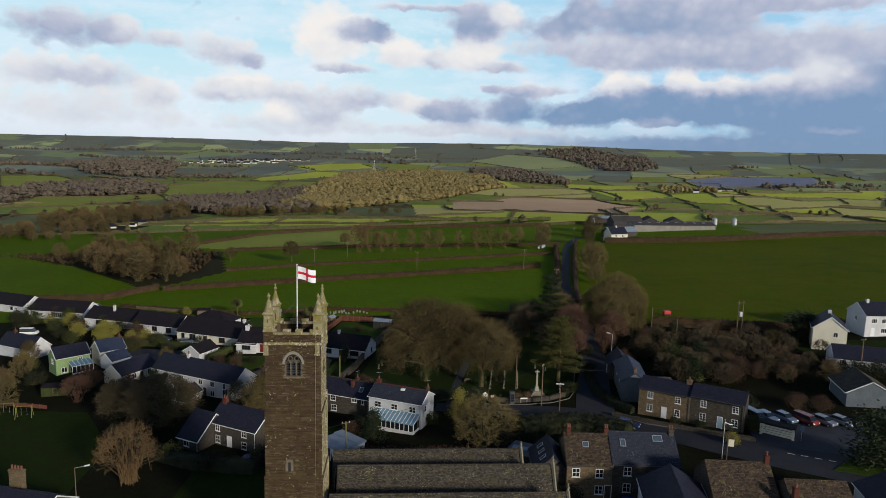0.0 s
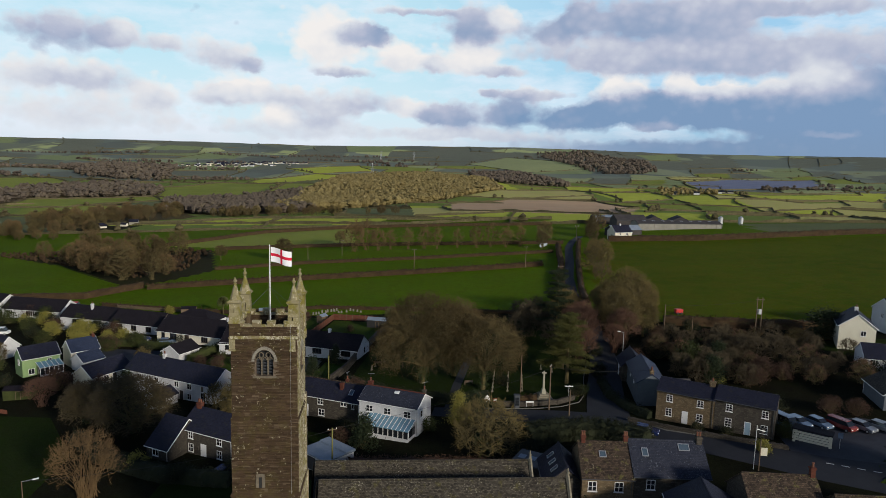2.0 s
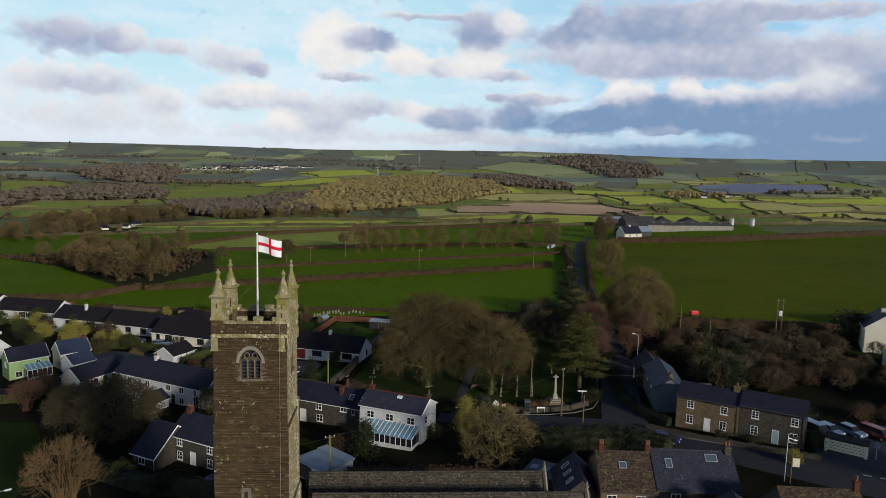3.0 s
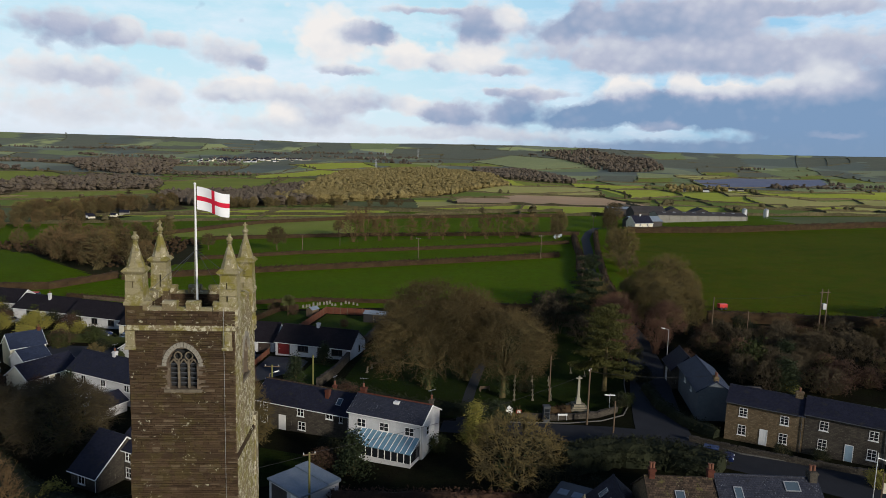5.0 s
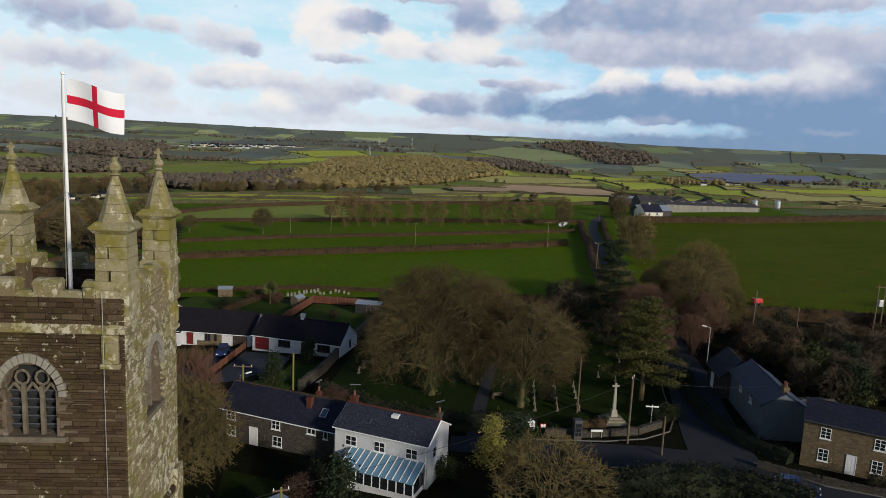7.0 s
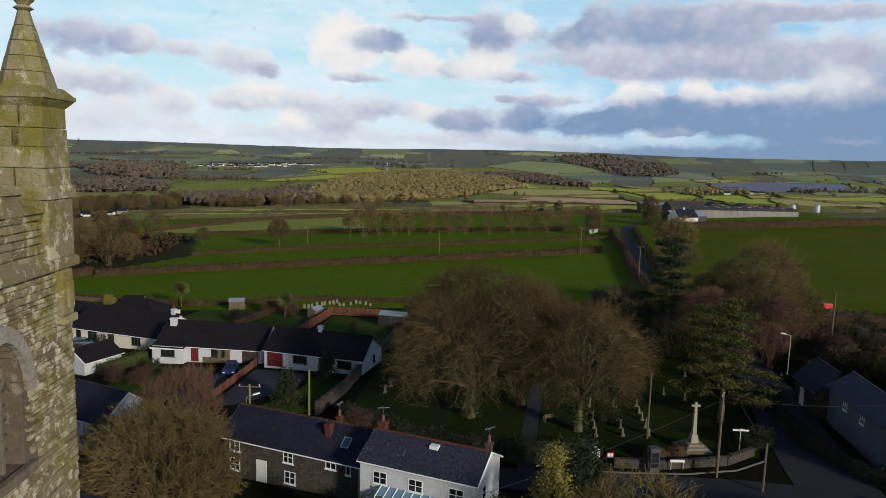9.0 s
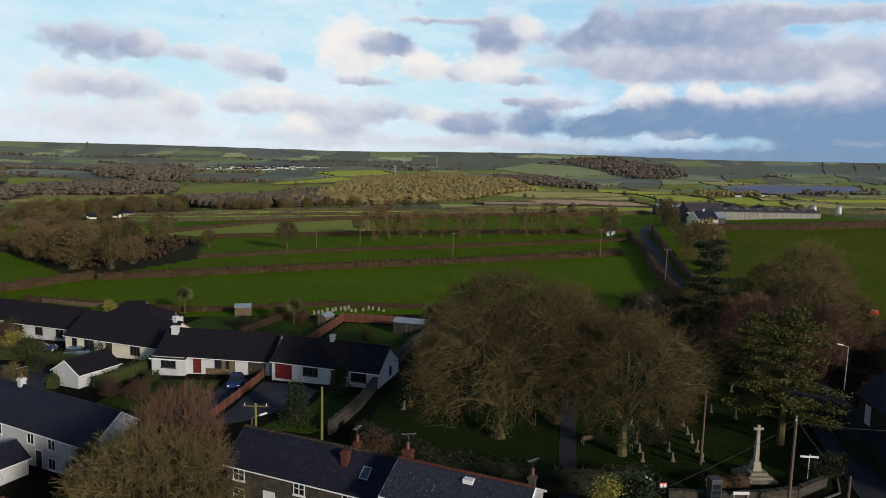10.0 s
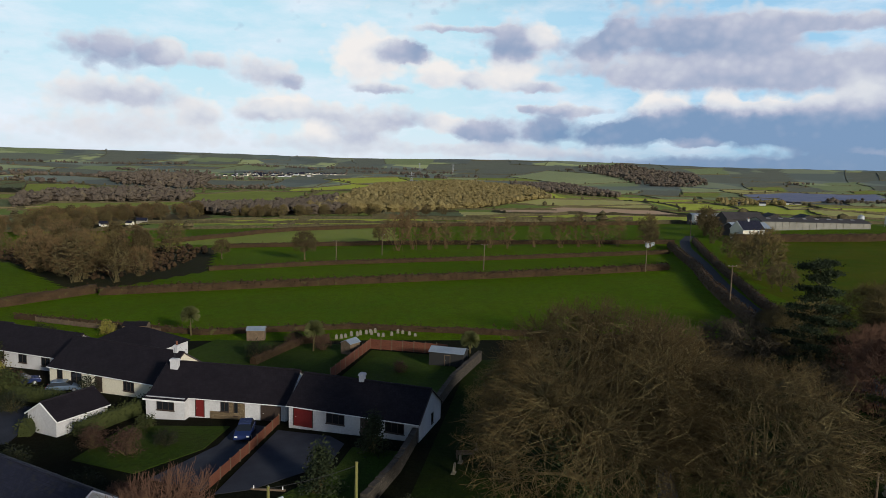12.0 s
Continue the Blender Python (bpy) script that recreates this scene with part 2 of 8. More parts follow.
def grassy(name, a, b2, c3, tufts=1.0):
    m, w, b = material(name, 0.95, 0, 0.03)
    co = w.n("ShaderNodeNewGeometry").outputs["Position"]
    n1 = w.noise(co, 0.02, 5, 0.6)
    n2 = w.noise(co, 0.16, 6, 0.65)
    n3 = w.noise(co, 2.2, 5, 0.7)
    n4 = w.noise(co, 0.55, 6, 0.7)
    c = w.mix(w.ramp(n1, [(0.35, 0.0), (0.65, 1.0)]), a, b2)
    c = w.mix(w.math("MULTIPLY", w.ramp(n2, [(0.40, 0.0), (0.66, 1.0)]), 0.7), c, c3)
    c = w.mix(w.math("MULTIPLY", w.ramp(n3, [(0.35, 0.0), (0.75, 1.0)]), 0.55 * tufts), c, tuple(v * 0.45 for v in a))
    c = w.mix(w.math("MULTIPLY", w.ramp(n4, [(0.42, 0.0), (0.70, 1.0)]), 0.5 * tufts), c, tuple(v * 0.6 for v in c3))
    w.l(c, b.inputs["Base Color"])
    bump(w, b, w.math("ADD", n3, n4), 1.0, 0.22)
    return m


def far_patchwork():
    """Distant farmland: fields of many greens parted by dark hedges."""
    m, w, b = material("far_fields", 0.95, 0, 0.1)
    co = w.n("ShaderNodeNewGeometry").outputs["Position"]
    v = w.mapping(co, (0, 0, 0), (0, 0, 0.35), (1 / 150.0, 1 / 230.0, 0.0))
    wob = w.noise(v, 1.2, 3, 0.5)
    add = w.n("ShaderNodeVectorMath", operation="ADD")
    w.l(v, add.inputs[0])
    cmb = w.n("ShaderNodeCombineXYZ")
    w.l(wob, cmb.inputs[0])
    w.l(wob, cmb.inputs[1])
    w.l(cmb.outputs[0], add.inputs[1])
    cell = w.n("ShaderNodeTexVoronoi", feature="F1", voronoi_dimensions="2D", Scale=1.0, Randomness=0.85)
    edge = w.n("ShaderNodeTexVoronoi", feature="DISTANCE_TO_EDGE", voronoi_dimensions="2D", Scale=1.0, Randomness=0.85)
    w.l(add.outputs[0], cell.inputs["Vector"])
    w.l(add.outputs[0], edge.inputs["Vector"])
    sp = w.n("ShaderNodeSeparateColor")
    w.l(cell.outputs["Color"], sp.inputs[0])
    # Greens lightened to paint in the haze over far farmland.
    c = w.ramp(sp.outputs[0], [(0.0, (0.095, 0.135, 0.055)), (0.16, (0.15, 0.21, 0.05)), (0.30, (0.27, 0.32, 0.07)), (0.42, (0.12, 0.15, 0.07)), (0.56, (0.20, 0.25, 0.06)),
                               (0.70, (0.27, 0.25, 0.13)), (0.80, (0.33, 0.38, 0.075)), (0.92, (0.15, 0.14, 0.10))], "CONSTANT")
    n2 = w.noise(co, 0.02, 6, 0.6)
    c = w.mix(w.math("MULTIPLY", n2, 0.4), c, (0.14, 0.17, 0.06))
    hedge = w.ramp(w.math("ADD", edge.outputs["Distance"], w.math("MULTIPLY", w.noise(co, 0.03, 3), 0.03)), [(0.036, 1.0), (0.052, 0.0)])
    wood = w.ramp(w.noise(w.mapping(co, (0, 0, 0), (0, 0, 0), (1 / 420.0, 1 / 900.0, 0)), 1.0, 6, 0.62), [(0.54, 0.0), (0.57, 1.0)])
    dark = w.mix(w.noise(co, 0.06, 5, 0.7), (0.035, 0.042, 0.032), (0.075, 0.075, 0.05))
    c = w.mix(w.math("MAXIMUM", hedge, wood), c, dark)
    w.l(c, b.inputs["Base Color"])
    bump(w, b, w.noise(co, 0.05, 5, 0.7), 0.6, 4.0)
    return m


def hazy_hills():
    """Far hill country: rough grazing with a few brighter enclosures, greyed to paint in aerial haze."""
    m, w, b = material("far_hazed_hills", 0.95, 0, 0.1)
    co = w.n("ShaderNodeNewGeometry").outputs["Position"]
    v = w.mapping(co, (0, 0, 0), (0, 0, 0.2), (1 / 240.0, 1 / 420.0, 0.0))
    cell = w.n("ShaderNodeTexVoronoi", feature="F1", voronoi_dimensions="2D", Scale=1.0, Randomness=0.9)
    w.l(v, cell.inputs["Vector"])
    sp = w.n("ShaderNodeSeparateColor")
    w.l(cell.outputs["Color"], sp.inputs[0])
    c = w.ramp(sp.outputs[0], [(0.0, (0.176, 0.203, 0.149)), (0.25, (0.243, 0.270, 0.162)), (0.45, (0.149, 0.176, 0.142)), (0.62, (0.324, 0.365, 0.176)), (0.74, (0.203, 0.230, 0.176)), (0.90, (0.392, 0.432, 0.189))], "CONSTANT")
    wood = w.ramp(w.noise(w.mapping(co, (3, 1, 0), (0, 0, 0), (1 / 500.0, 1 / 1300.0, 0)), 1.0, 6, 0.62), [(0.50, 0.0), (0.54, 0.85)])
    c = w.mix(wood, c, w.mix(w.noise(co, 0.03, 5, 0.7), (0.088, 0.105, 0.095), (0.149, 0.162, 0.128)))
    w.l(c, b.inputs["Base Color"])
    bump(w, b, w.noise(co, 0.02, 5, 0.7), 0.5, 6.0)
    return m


def winter_wood(name, a, b2, pale):
    """Bare crowns seen from afar: each a little different, with fine twiggy grain."""
    m, w, b = material(name, 0.95, 0, 0.05)
    geo = w.n("ShaderNodeNewGeometry")
    pos = geo.outputs["Position"]
    c = w.ramp(geo.outputs["Random Per Island"], [(0.0, a), (0.55, b2), (0.85, tuple((x + y) / 2 for x, y in zip(a, b2))), (1.0, pale)])
    c = w.mix(w.math("MULTIPLY", w.ramp(w.noise(pos, 0.012, 4), [(0.4, 0.0), (0.62, 1.0)]), 0.4), c, a)
    fine = w.noise(pos, 0.75, 5, 0.7)
    c = w.mix(w.math("MULTIPLY", w.ramp(fine, [(0.42, 0.0), (0.62, 1.0)]), 0.6), c, tuple(x * 0.4 for x in a))
    w.l(c, b.inputs["Base Color"])
    bump(w, b, fine, 1.0, 1.3)
    return m


def glass():
    m, w, b = material("window_glass", 0.06, 0, 0.6)
    b.inputs["Base Color"].default_value = (0.015, 0.018, 0.022, 1)
    return m


M = {
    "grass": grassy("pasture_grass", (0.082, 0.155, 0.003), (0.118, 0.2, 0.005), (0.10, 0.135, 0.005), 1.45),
    # Raised in colour to hold the sunlight on farther fields.
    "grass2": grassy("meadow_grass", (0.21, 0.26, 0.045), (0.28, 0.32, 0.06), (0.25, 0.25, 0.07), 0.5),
    # Shade over the village is put into this near-black green.
    "lawn": grassy("shaded_mown_lawn", (0.016, 0.031, 0.005), (0.022, 0.039, 0.006), (0.024, 0.031, 0.008)),
    "rough": grassy("rough_ground", (0.03, 0.034, 0.014), (0.046, 0.044, 0.019), (0.036, 0.028, 0.017)),
    # Garden ground darkened likewise to hold the village shade.
    "garden": grassy("shaded_garden_ground", (0.01, 0.014, 0.006), (0.018, 0.018, 0.008), (0.014, 0.011, 0.007)),
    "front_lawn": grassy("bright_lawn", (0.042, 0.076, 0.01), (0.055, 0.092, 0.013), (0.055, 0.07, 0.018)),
    # Haze over the far hills is put into these greyed colours.
    "hazed_light": grassy("hazed_grazing", (0.33, 0.38, 0.17), (0.40, 0.44, 0.19), (0.34, 0.35, 0.19)),
    "hazed_dark": grassy("hazed_moor", (0.17, 0.19, 0.14), (0.21, 0.225, 0.16), (0.18, 0.18, 0.14)),
    "skylight": plain("skylight_glass", (0.07, 0.10, 0.13), 0.2),
    "litter": grassy("leaf_litter", (0.11, 0.088, 0.042), (0.15, 0.12, 0.055), (0.09, 0.07, 0.036)),
    # Sunlight on far fields is put into these raised soil, stubble and pasture colours.
    "soil": grassy("ploughed_soil", (0.52, 0.35, 0.215), (0.58, 0.40, 0.25), (0.5, 0.36, 0.22), 0.15),
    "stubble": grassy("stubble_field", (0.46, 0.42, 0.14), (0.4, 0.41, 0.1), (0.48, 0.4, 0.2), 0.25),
    "bright": grassy("sunlit_pasture", (0.38, 0.43, 0.05), (0.48, 0.52, 0.07), (0.43, 0.44, 0.09), 0.3),
    "far": far_patchwork(),
    "hazed": hazy_hills(),
    "asphalt": mottled("asphalt", (0.019, 0.021, 0.027), (0.028, 0.030, 0.037), 0.35, 9.0, 0.85, 0.01),
    "tarmac": mottled("drive_tarmac", (0.028, 0.031, 0.042), (0.042, 0.046, 0.058), 0.5, 9.0, 0.85, 0.01),
    "kerb": mottled("granite_kerb", (0.13, 0.125, 0.115), (0.17, 0.165, 0.15), 3.0, 14.0),
    "paint": plain("road_paint", (0.62, 0.62, 0.60), 0.8),
    "render": mottled("white_render", (0.64, 0.64, 0.65), (0.53, 0.53, 0.54), 0.5, 6.0, 0.9, 0.006),
    "cream": mottled("cream_render", (0.74, 0.70, 0.56), (0.68, 0.63, 0.50), 0.5, 6.0, 0.9, 0.006),
    "green_render": mottled("green_render", (0.3, 0.42, 0.19), (0.25, 0.37, 0.16), 0.5, 6.0, 0.9, 0.006),
    # Grey render, darkened to put shade on the workshop's gable.
    "grey_render": mottled("grey_render", (0.13, 0.15, 0.17), (0.095, 0.11, 0.128), 0.4, 5.0, 0.9, 0.006),
    "rubble": coursed("rubble_stone", (0.058, 0.05, 0.042), (0.105, 0.092, 0.074), (0.045, 0.041, 0.036), (0.42, 0.2), 0.03, (0.17, 0.155, 0.13)),
    "rubble_warm": coursed("warm_rubble_stone", (0.135, 0.098, 0.058), (0.22, 0.165, 0.10), (0.095, 0.08, 0.056), (0.38, 0.19), 0.03, (0.30, 0.25, 0.17)),
    "slate": coursed("slate_roof", (0.017, 0.018, 0.034), (0.028, 0.03, 0.05), (0.01, 0.01, 0.014), (0.3, 0.22), 0.012, None, 0.6, (0.034, 0.034, 0.03)),
    "slate_blue": coursed("blue_slate_roof", (0.030, 0.040, 0.075), (0.045, 0.058, 0.10), (0.018, 0.02, 0.03), (0.3, 0.22), 0.012, None, 0.5),
    "patchy_slate": coursed("weathered_slate_roof", (0.030, 0.034, 0.052), (0.050, 0.054, 0.074), (0.014, 0.014, 0.02), (0.3, 0.22), 0.015, (0.15, 0.16, 0.19), 0.6, (0.02, 0.02, 0.025)),
    "tile": coursed("dark_tile_roof", (0.016, 0.013, 0.017), (0.023, 0.019, 0.024), (0.009, 0.008, 0.009), (0.33, 0.33), 0.02, None, 0.75),
    "old_slate": coursed("lichened_slate_roof", (0.034, 0.03, 0.025), (0.115, 0.10, 0.078), (0.018, 0.016, 0.013), (0.26, 0.15), 0.025, (0.30, 0.275, 0.22), 0.9, (0.085, 0.075, 0.03)),
    "brown_slate": coursed("mossy_brown_roof", (0.034, 0.026, 0.021), (0.115, 0.08, 0.056), (0.018, 0.015, 0.012), (0.3, 0.22), 0.02, (0.22, 0.19, 0.14), 0.9, (0.12, 0.11, 0.035)),
    "tower": mottled("tower_stone", (0.105, 0.080, 0.058), (0.165, 0.125, 0.088), 1.1, 7.0, 0.95, 0.03, (0.24, 0.21, 0.16)),
    "granite": mottled("lichened_granite", (0.19, 0.165, 0.115), (0.26, 0.235, 0.175), 1.6, 11.0, 0.95, 0.02, (0.36, 0.34, 0.28)),
    "brick": coursed("red_brick", (0.1, 0.034, 0.024), (0.14, 0.05, 0.032), (0.09, 0.075, 0.06), (0.22, 0.075), 0.01),
    "pot": plain("clay_pot", (0.17, 0.07, 0.04), 0.8),
    "white": plain("white_paint", (0.80, 0.80, 0.79), 0.45, 0, 0.4, 0.15),
    "dark_frame": plain("dark_brown_frame", (0.05, 0.035, 0.028), 0.5),
    "red_door": plain("dark_red_door", (0.16, 0.018, 0.018), 0.45),
    "blue_door": plain("pale_blue_door", (0.30, 0.42, 0.52), 0.5),
    "glass": glass(),
    "timber": mottled("weathered_timber", (0.12, 0.085, 0.055), (0.18, 0.13, 0.085), 1.2, 12.0, 0.85, 0.005),
    "moss_timber": mottled("mossy_pole_timber", (0.16, 0.17, 0.045), (0.22, 0.20, 0.07), 1.2, 12.0, 0.9, 0.005),
    "fence": mottled("red_brown_fence", (0.13, 0.045, 0.026), (0.17, 0.062, 0.036), 0.8, 9.0, 0.85, 0.006),
    "metal": plain("galvanised_metal", (0.50, 0.51, 0.52), 0.45, 0.6),
    "black": plain("black_rubber", (0.02, 0.02, 0.02), 0.7),
    "felt": mottled("blue_grey_felt_roof", (0.2, 0.25, 0.31), (0.27, 0.31, 0.36), 0.5, 6.0, 0.6),
    "polycarb": plain("blue_glazed_roof", (0.16, 0.30, 0.40), 0.15, 0, 0.6, 0.3),
    "concrete": mottled("pale_concrete", (0.23, 0.22, 0.19), (0.3, 0.285, 0.25), 0.3, 5.0),
    "asbestos": mottled("grey_sheet_roof", (0.045, 0.04, 0.04), (0.07, 0.062, 0.06), 0.2, 4.0),
    "bark": mottled("bark", (0.08, 0.064, 0.026), (0.135, 0.107, 0.047), 1.4, 12.0, 0.95, 0.02, (0.20, 0.175, 0.08)),
    "twig": mottled("brown_twigs", (0.055, 0.038, 0.0135), (0.092, 0.062, 0.021), 0.25, 3.0, 0.95),
    "twig_pale": mottled("pale_weathered_twigs", (0.098, 0.074, 0.027), (0.145, 0.108, 0.041), 0.25, 3.0, 0.95),
    "twig_dark": mottled("dark_brown_twigs", (0.062, 0.048, 0.028), (0.092, 0.071, 0.04), 0.25, 3.0, 0.95),
    "twig_tawny": mottled("tawny_twigs", (0.13, 0.082, 0.036), (0.18, 0.115, 0.052), 0.25, 3.0, 0.95),
    "twig_olive": mottled("olive_twigs", (0.135, 0.10, 0.034), (0.19, 0.142, 0.047), 0.25, 3.0, 0.95),
    "twig_red": mottled("russet_twigs", (0.095, 0.05, 0.034), (0.135, 0.074, 0.046), 0.25, 3.0, 0.95),
    "ivy": mottled("ivy_leaves", (0.03, 0.05, 0.012), (0.055, 0.075, 0.02), 0.8, 6.0, 0.6),
    "evergreen": mottled("evergreen_foliage", (0.015, 0.025, 0.009), (0.03, 0.042, 0.013), 0.5, 5.0, 0.8),
    "cedar": mottled("cedar_foliage", (0.052, 0.056, 0.012), (0.092, 0.086, 0.018), 0.3, 5.0, 0.85),
    "gold": mottled("golden_conifer_foliage", (0.20, 0.19, 0.035), (0.28, 0.24, 0.05), 0.8, 7.0, 0.8),
    "hedge": mottled("bare_brown_hedge", (0.042, 0.025, 0.011), (0.068, 0.04, 0.018), 0.4, 4.0, 0.95, 0.05, (0.07, 0.066, 0.02)),
    "hedge_green": mottled("clipped_green_hedge", (0.032, 0.042, 0.01), (0.054, 0.064, 0.015), 0.6, 6.0, 0.9, 0.05),
    "palm": mottled("palm_fronds", (0.075, 0.085, 0.024), (0.12, 0.125, 0.04), 0.6, 6.0, 0.8),
    "shrub": mottled("garden_shrub", (0.013, 0.018, 0.007), (0.026, 0.03, 0.011), 0.6, 6.0, 0.9),
    "shrub_brown": mottled("russet_shrub", (0.06, 0.034, 0.022), (0.095, 0.052, 0.032), 0.6, 6.0, 0.9),
    # Paler tan puts the hillside sun into the crowns' colour.
    "wood_sunlit": winter_wood("winter_wood", (0.20, 0.155, 0.065), (0.31, 0.25, 0.105), (0.40, 0.33, 0.16)),
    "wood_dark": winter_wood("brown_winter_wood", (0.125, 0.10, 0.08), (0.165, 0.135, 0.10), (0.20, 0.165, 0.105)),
    "wood_hedge": winter_wood("winter_hedgerow", (0.10, 0.088, 0.048), (0.15, 0.13, 0.066), (0.20, 0.165, 0.085)),
    # Far green, greyed with the same painted haze.
    "hazed_green": grassy("hazed_green_pasture", (0.25, 0.31, 0.14), (0.31, 0.37, 0.155), (0.27, 0.29, 0.15)),
    "meadow": grassy("green_meadow", (0.17, 0.24, 0.05), (0.22, 0.29, 0.06), (0.20, 0.23, 0.07)),
    # Cloud shade over left and farm-side fields is put into this green.
    "dull": grassy("cloud_dulled_pasture", (0.14, 0.17, 0.08), (0.18, 0.21, 0.09), (0.17, 0.17, 0.085)),
    # Darker olive puts cloud shade into the right-hand pasture.
    "shaded_pasture": grassy("cloud_shaded_pasture", (0.056, 0.10, 0.002), (0.10, 0.14, 0.004), (0.13, 0.12, 0.008), 1.25),
    "car_blue": plain("dark_blue_car_paint", (0.02, 0.035, 0.12), 0.25, 0.2, 0.6, 0.1),
    "car_light": plain("pale_blue_car_paint", (0.15, 0.21, 0.3), 0.25, 0.2, 0.6, 0.1),
    "car_silver": plain("silver_car_paint", (0.26, 0.28, 0.31), 0.3, 0.5, 0.6, 0.1),
    "car_red": plain("dark_red_car_paint", (0.20, 0.035, 0.03), 0.25, 0.2, 0.6, 0.1),
    "car_white": plain("white_car_paint", (0.78, 0.78, 0.76), 0.3, 0.0, 0.6, 0.1),
    "red": plain("bright_red_paint", (0.55, 0.025, 0.025), 0.45),
    "flag_white": plain("white_flag_cloth", (0.82, 0.82, 0.84), 0.9, 0, 0.1, 0.1),
    "flag_red": plain("red_flag_cloth", (0.58, 0.02, 0.05), 0.9, 0, 0.1, 0.1),
    "lead": plain("dark_lead_roof", (0.06, 0.065, 0.075), 0.6),
    "solar": mottled("blue_solar_panel", (0.13, 0.15, 0.24), (0.19, 0.20, 0.28), 0.02, 0.2, 0.7, 0.0, (0.21, 0.21, 0.22)),
    "wrap": plain("white_plastic_wrap", (0.5, 0.55, 0.6), 0.35),
    "window_stone": mottled("weathered_window_stone", (0.12, 0.098, 0.07), (0.19, 0.16, 0.115), 2.5, 9.0, 0.9, 0.01),
    "hood_stone": mottled("grey_hood_stone", (0.24, 0.22, 0.18), (0.32, 0.295, 0.245), 2.5, 9.0, 0.9, 0.01),
    "lime": mottled("pale_limestone", (0.36, 0.34, 0.26), (0.28, 0.265, 0.21), 1.5, 9.0, 0.9, 0.01),
}

# ---- mesh helpers ----
RNG = random.Random(7)


def mesh_from(name, verts, faces, mat, smooth=False, uvs=None):
    me = bpy.data.meshes.new(name)
    me.from_pydata([tuple(v) for v in verts], [], faces)
    me.materials.append(mat)
    if smooth:
        me.polygons.foreach_set("use_smooth", [True] * len(me.polygons))
    if uvs is not None:
        lay = me.uv_layers.new(name="UVMap")
        lay.data.foreach_set("uv", np.asarray(uvs, np.float32).ravel())
    me.update()
    return me


def box_uv(me):
    """Metre-sized UVs: u along the wall, v up the face."""
    lay = me.uv_layers.new(name="UVMap")
    for p in me.polygons:
        n = p.normal
        u = Vector((0, 0, 1)).cross(n)
        u = u.normalized() if u.length > 0.05 else Vector((1, 0, 0))
        v = n.cross(u)
        for li in p.loop_indices:
            co = me.vertices[me.loops[li].vertex_index].co
            lay.data[li].uv = (co.dot(u), co.dot(v))


def part(name, bm, mat, parent=None, label=""):
    """Links a bmesh, or a ready mesh, as one object under its thing."""
    if isinstance(bm, bmesh.types.BMesh):
        me = bpy.data.meshes.new(name)
        bmesh.ops.recalc_face_normals(bm, faces=bm.faces)
        bm.to_mesh(me)
        bm.free()
        me.materials.append(mat)
        box_uv(me)
    else:
        me = bm
    ob = new(name, me)
    ob.parent = parent
    if label:
        ob["label"] = label
    return ob


def empty(name, label, category, m, group="", kind=""):
    ob = new(name)
    ob.empty_display_size = 0.3
    ob.matrix_world = m
    return tagged(ob, label, category, group, kind)


def bbox(x0, y0, z0, x1, y1, z1, bevel=0.0, bm=None, m=None):
    own = bm or bmesh.new()
    r = bmesh.ops.create_cube(own, size=1.0, matrix=(m or Matrix()) @ Matrix.LocRotScale(((x0 + x1) / 2, (y0 + y1) / 2, (z0 + z1) / 2), None, (x1 - x0, y1 - y0, z1 - z0)))
    if bevel:
        edges = list({e for v in r["verts"] for e in v.link_edges})
        bmesh.ops.bevel(own, geom=edges, offset=bevel, segments=2, profile=0.6, affect="EDGES")
    return own


def tube(x, y, z0, z1, r0, r1=None, n=8, bm=None, m=None):
    own = bm or bmesh.new()
    r1 = r0 if r1 is None else r1
    bmesh.ops.create_cone(own, cap_ends=True, segments=n, radius1=r0, radius2=max(r1, 1e-4), depth=z1 - z0,
                          matrix=(m or Matrix()) @ Matrix.Translation((x, y, (z0 + z1) / 2)))
    return own


def prism(points, z0, z1, bm=None):
    """A polygon in plan, raised from z0 to z1."""
    own = bm or bmesh.new()
    lo = [own.verts.new((x, y, z0)) for x, y in points]
    hi = [own.verts.new((x, y, z1)) for x, y in points]
    own.faces.new(hi)
    own.faces.new(list(reversed(lo)))
    n = len(points)
    for i in range(n):
        own.faces.new((lo[i], lo[(i + 1) % n], hi[(i + 1) % n], hi[i]))
    return own


def rod(a, b, r, n=6, bm=None, r2=None):
    a, b = Vector(a), Vector(b)
    own = bm or bmesh.new()
    d = b - a
    m = Matrix.Translation((a + b) / 2) @ d.to_track_quat("Z", "Y").to_matrix().to_4x4()
    bmesh.ops.create_cone(own, cap_ends=True, segments=n, radius1=r, radius2=r if r2 is None else r2, depth=d.length, matrix=m)
    return own


# ---- buildings ----


def gable_walls(L, D, eave, ridge, t=0.3):
    """Outer walls of a gabled house with real thickness, open at the top under the roof."""
    bm = bmesh.new()

    def shell(l, d, e, r):
        f = [bm.verts.new(c) for c in ((-l, -d, -0.7), (l, -d, -0.7), (l, -d, e), (-l, -d, e))]
        g = [bm.verts.new(c) for c in ((-l, d, -0.7), (l, d, -0.7), (l, d, e), (-l, d, e))]
        a, b = bm.verts.new((-l, 0, r)), bm.verts.new((l, 0, r))
        bm.faces.new(f)
        bm.faces.new(list(reversed(g)))
        bm.faces.new((g[0], f[0], f[3], a, g[3]))
        bm.faces.new((f[1], g[1], g[2], b, f[2]))
        return f, g, a, b

    shell(L / 2, D / 2, eave, ridge)
    return bm


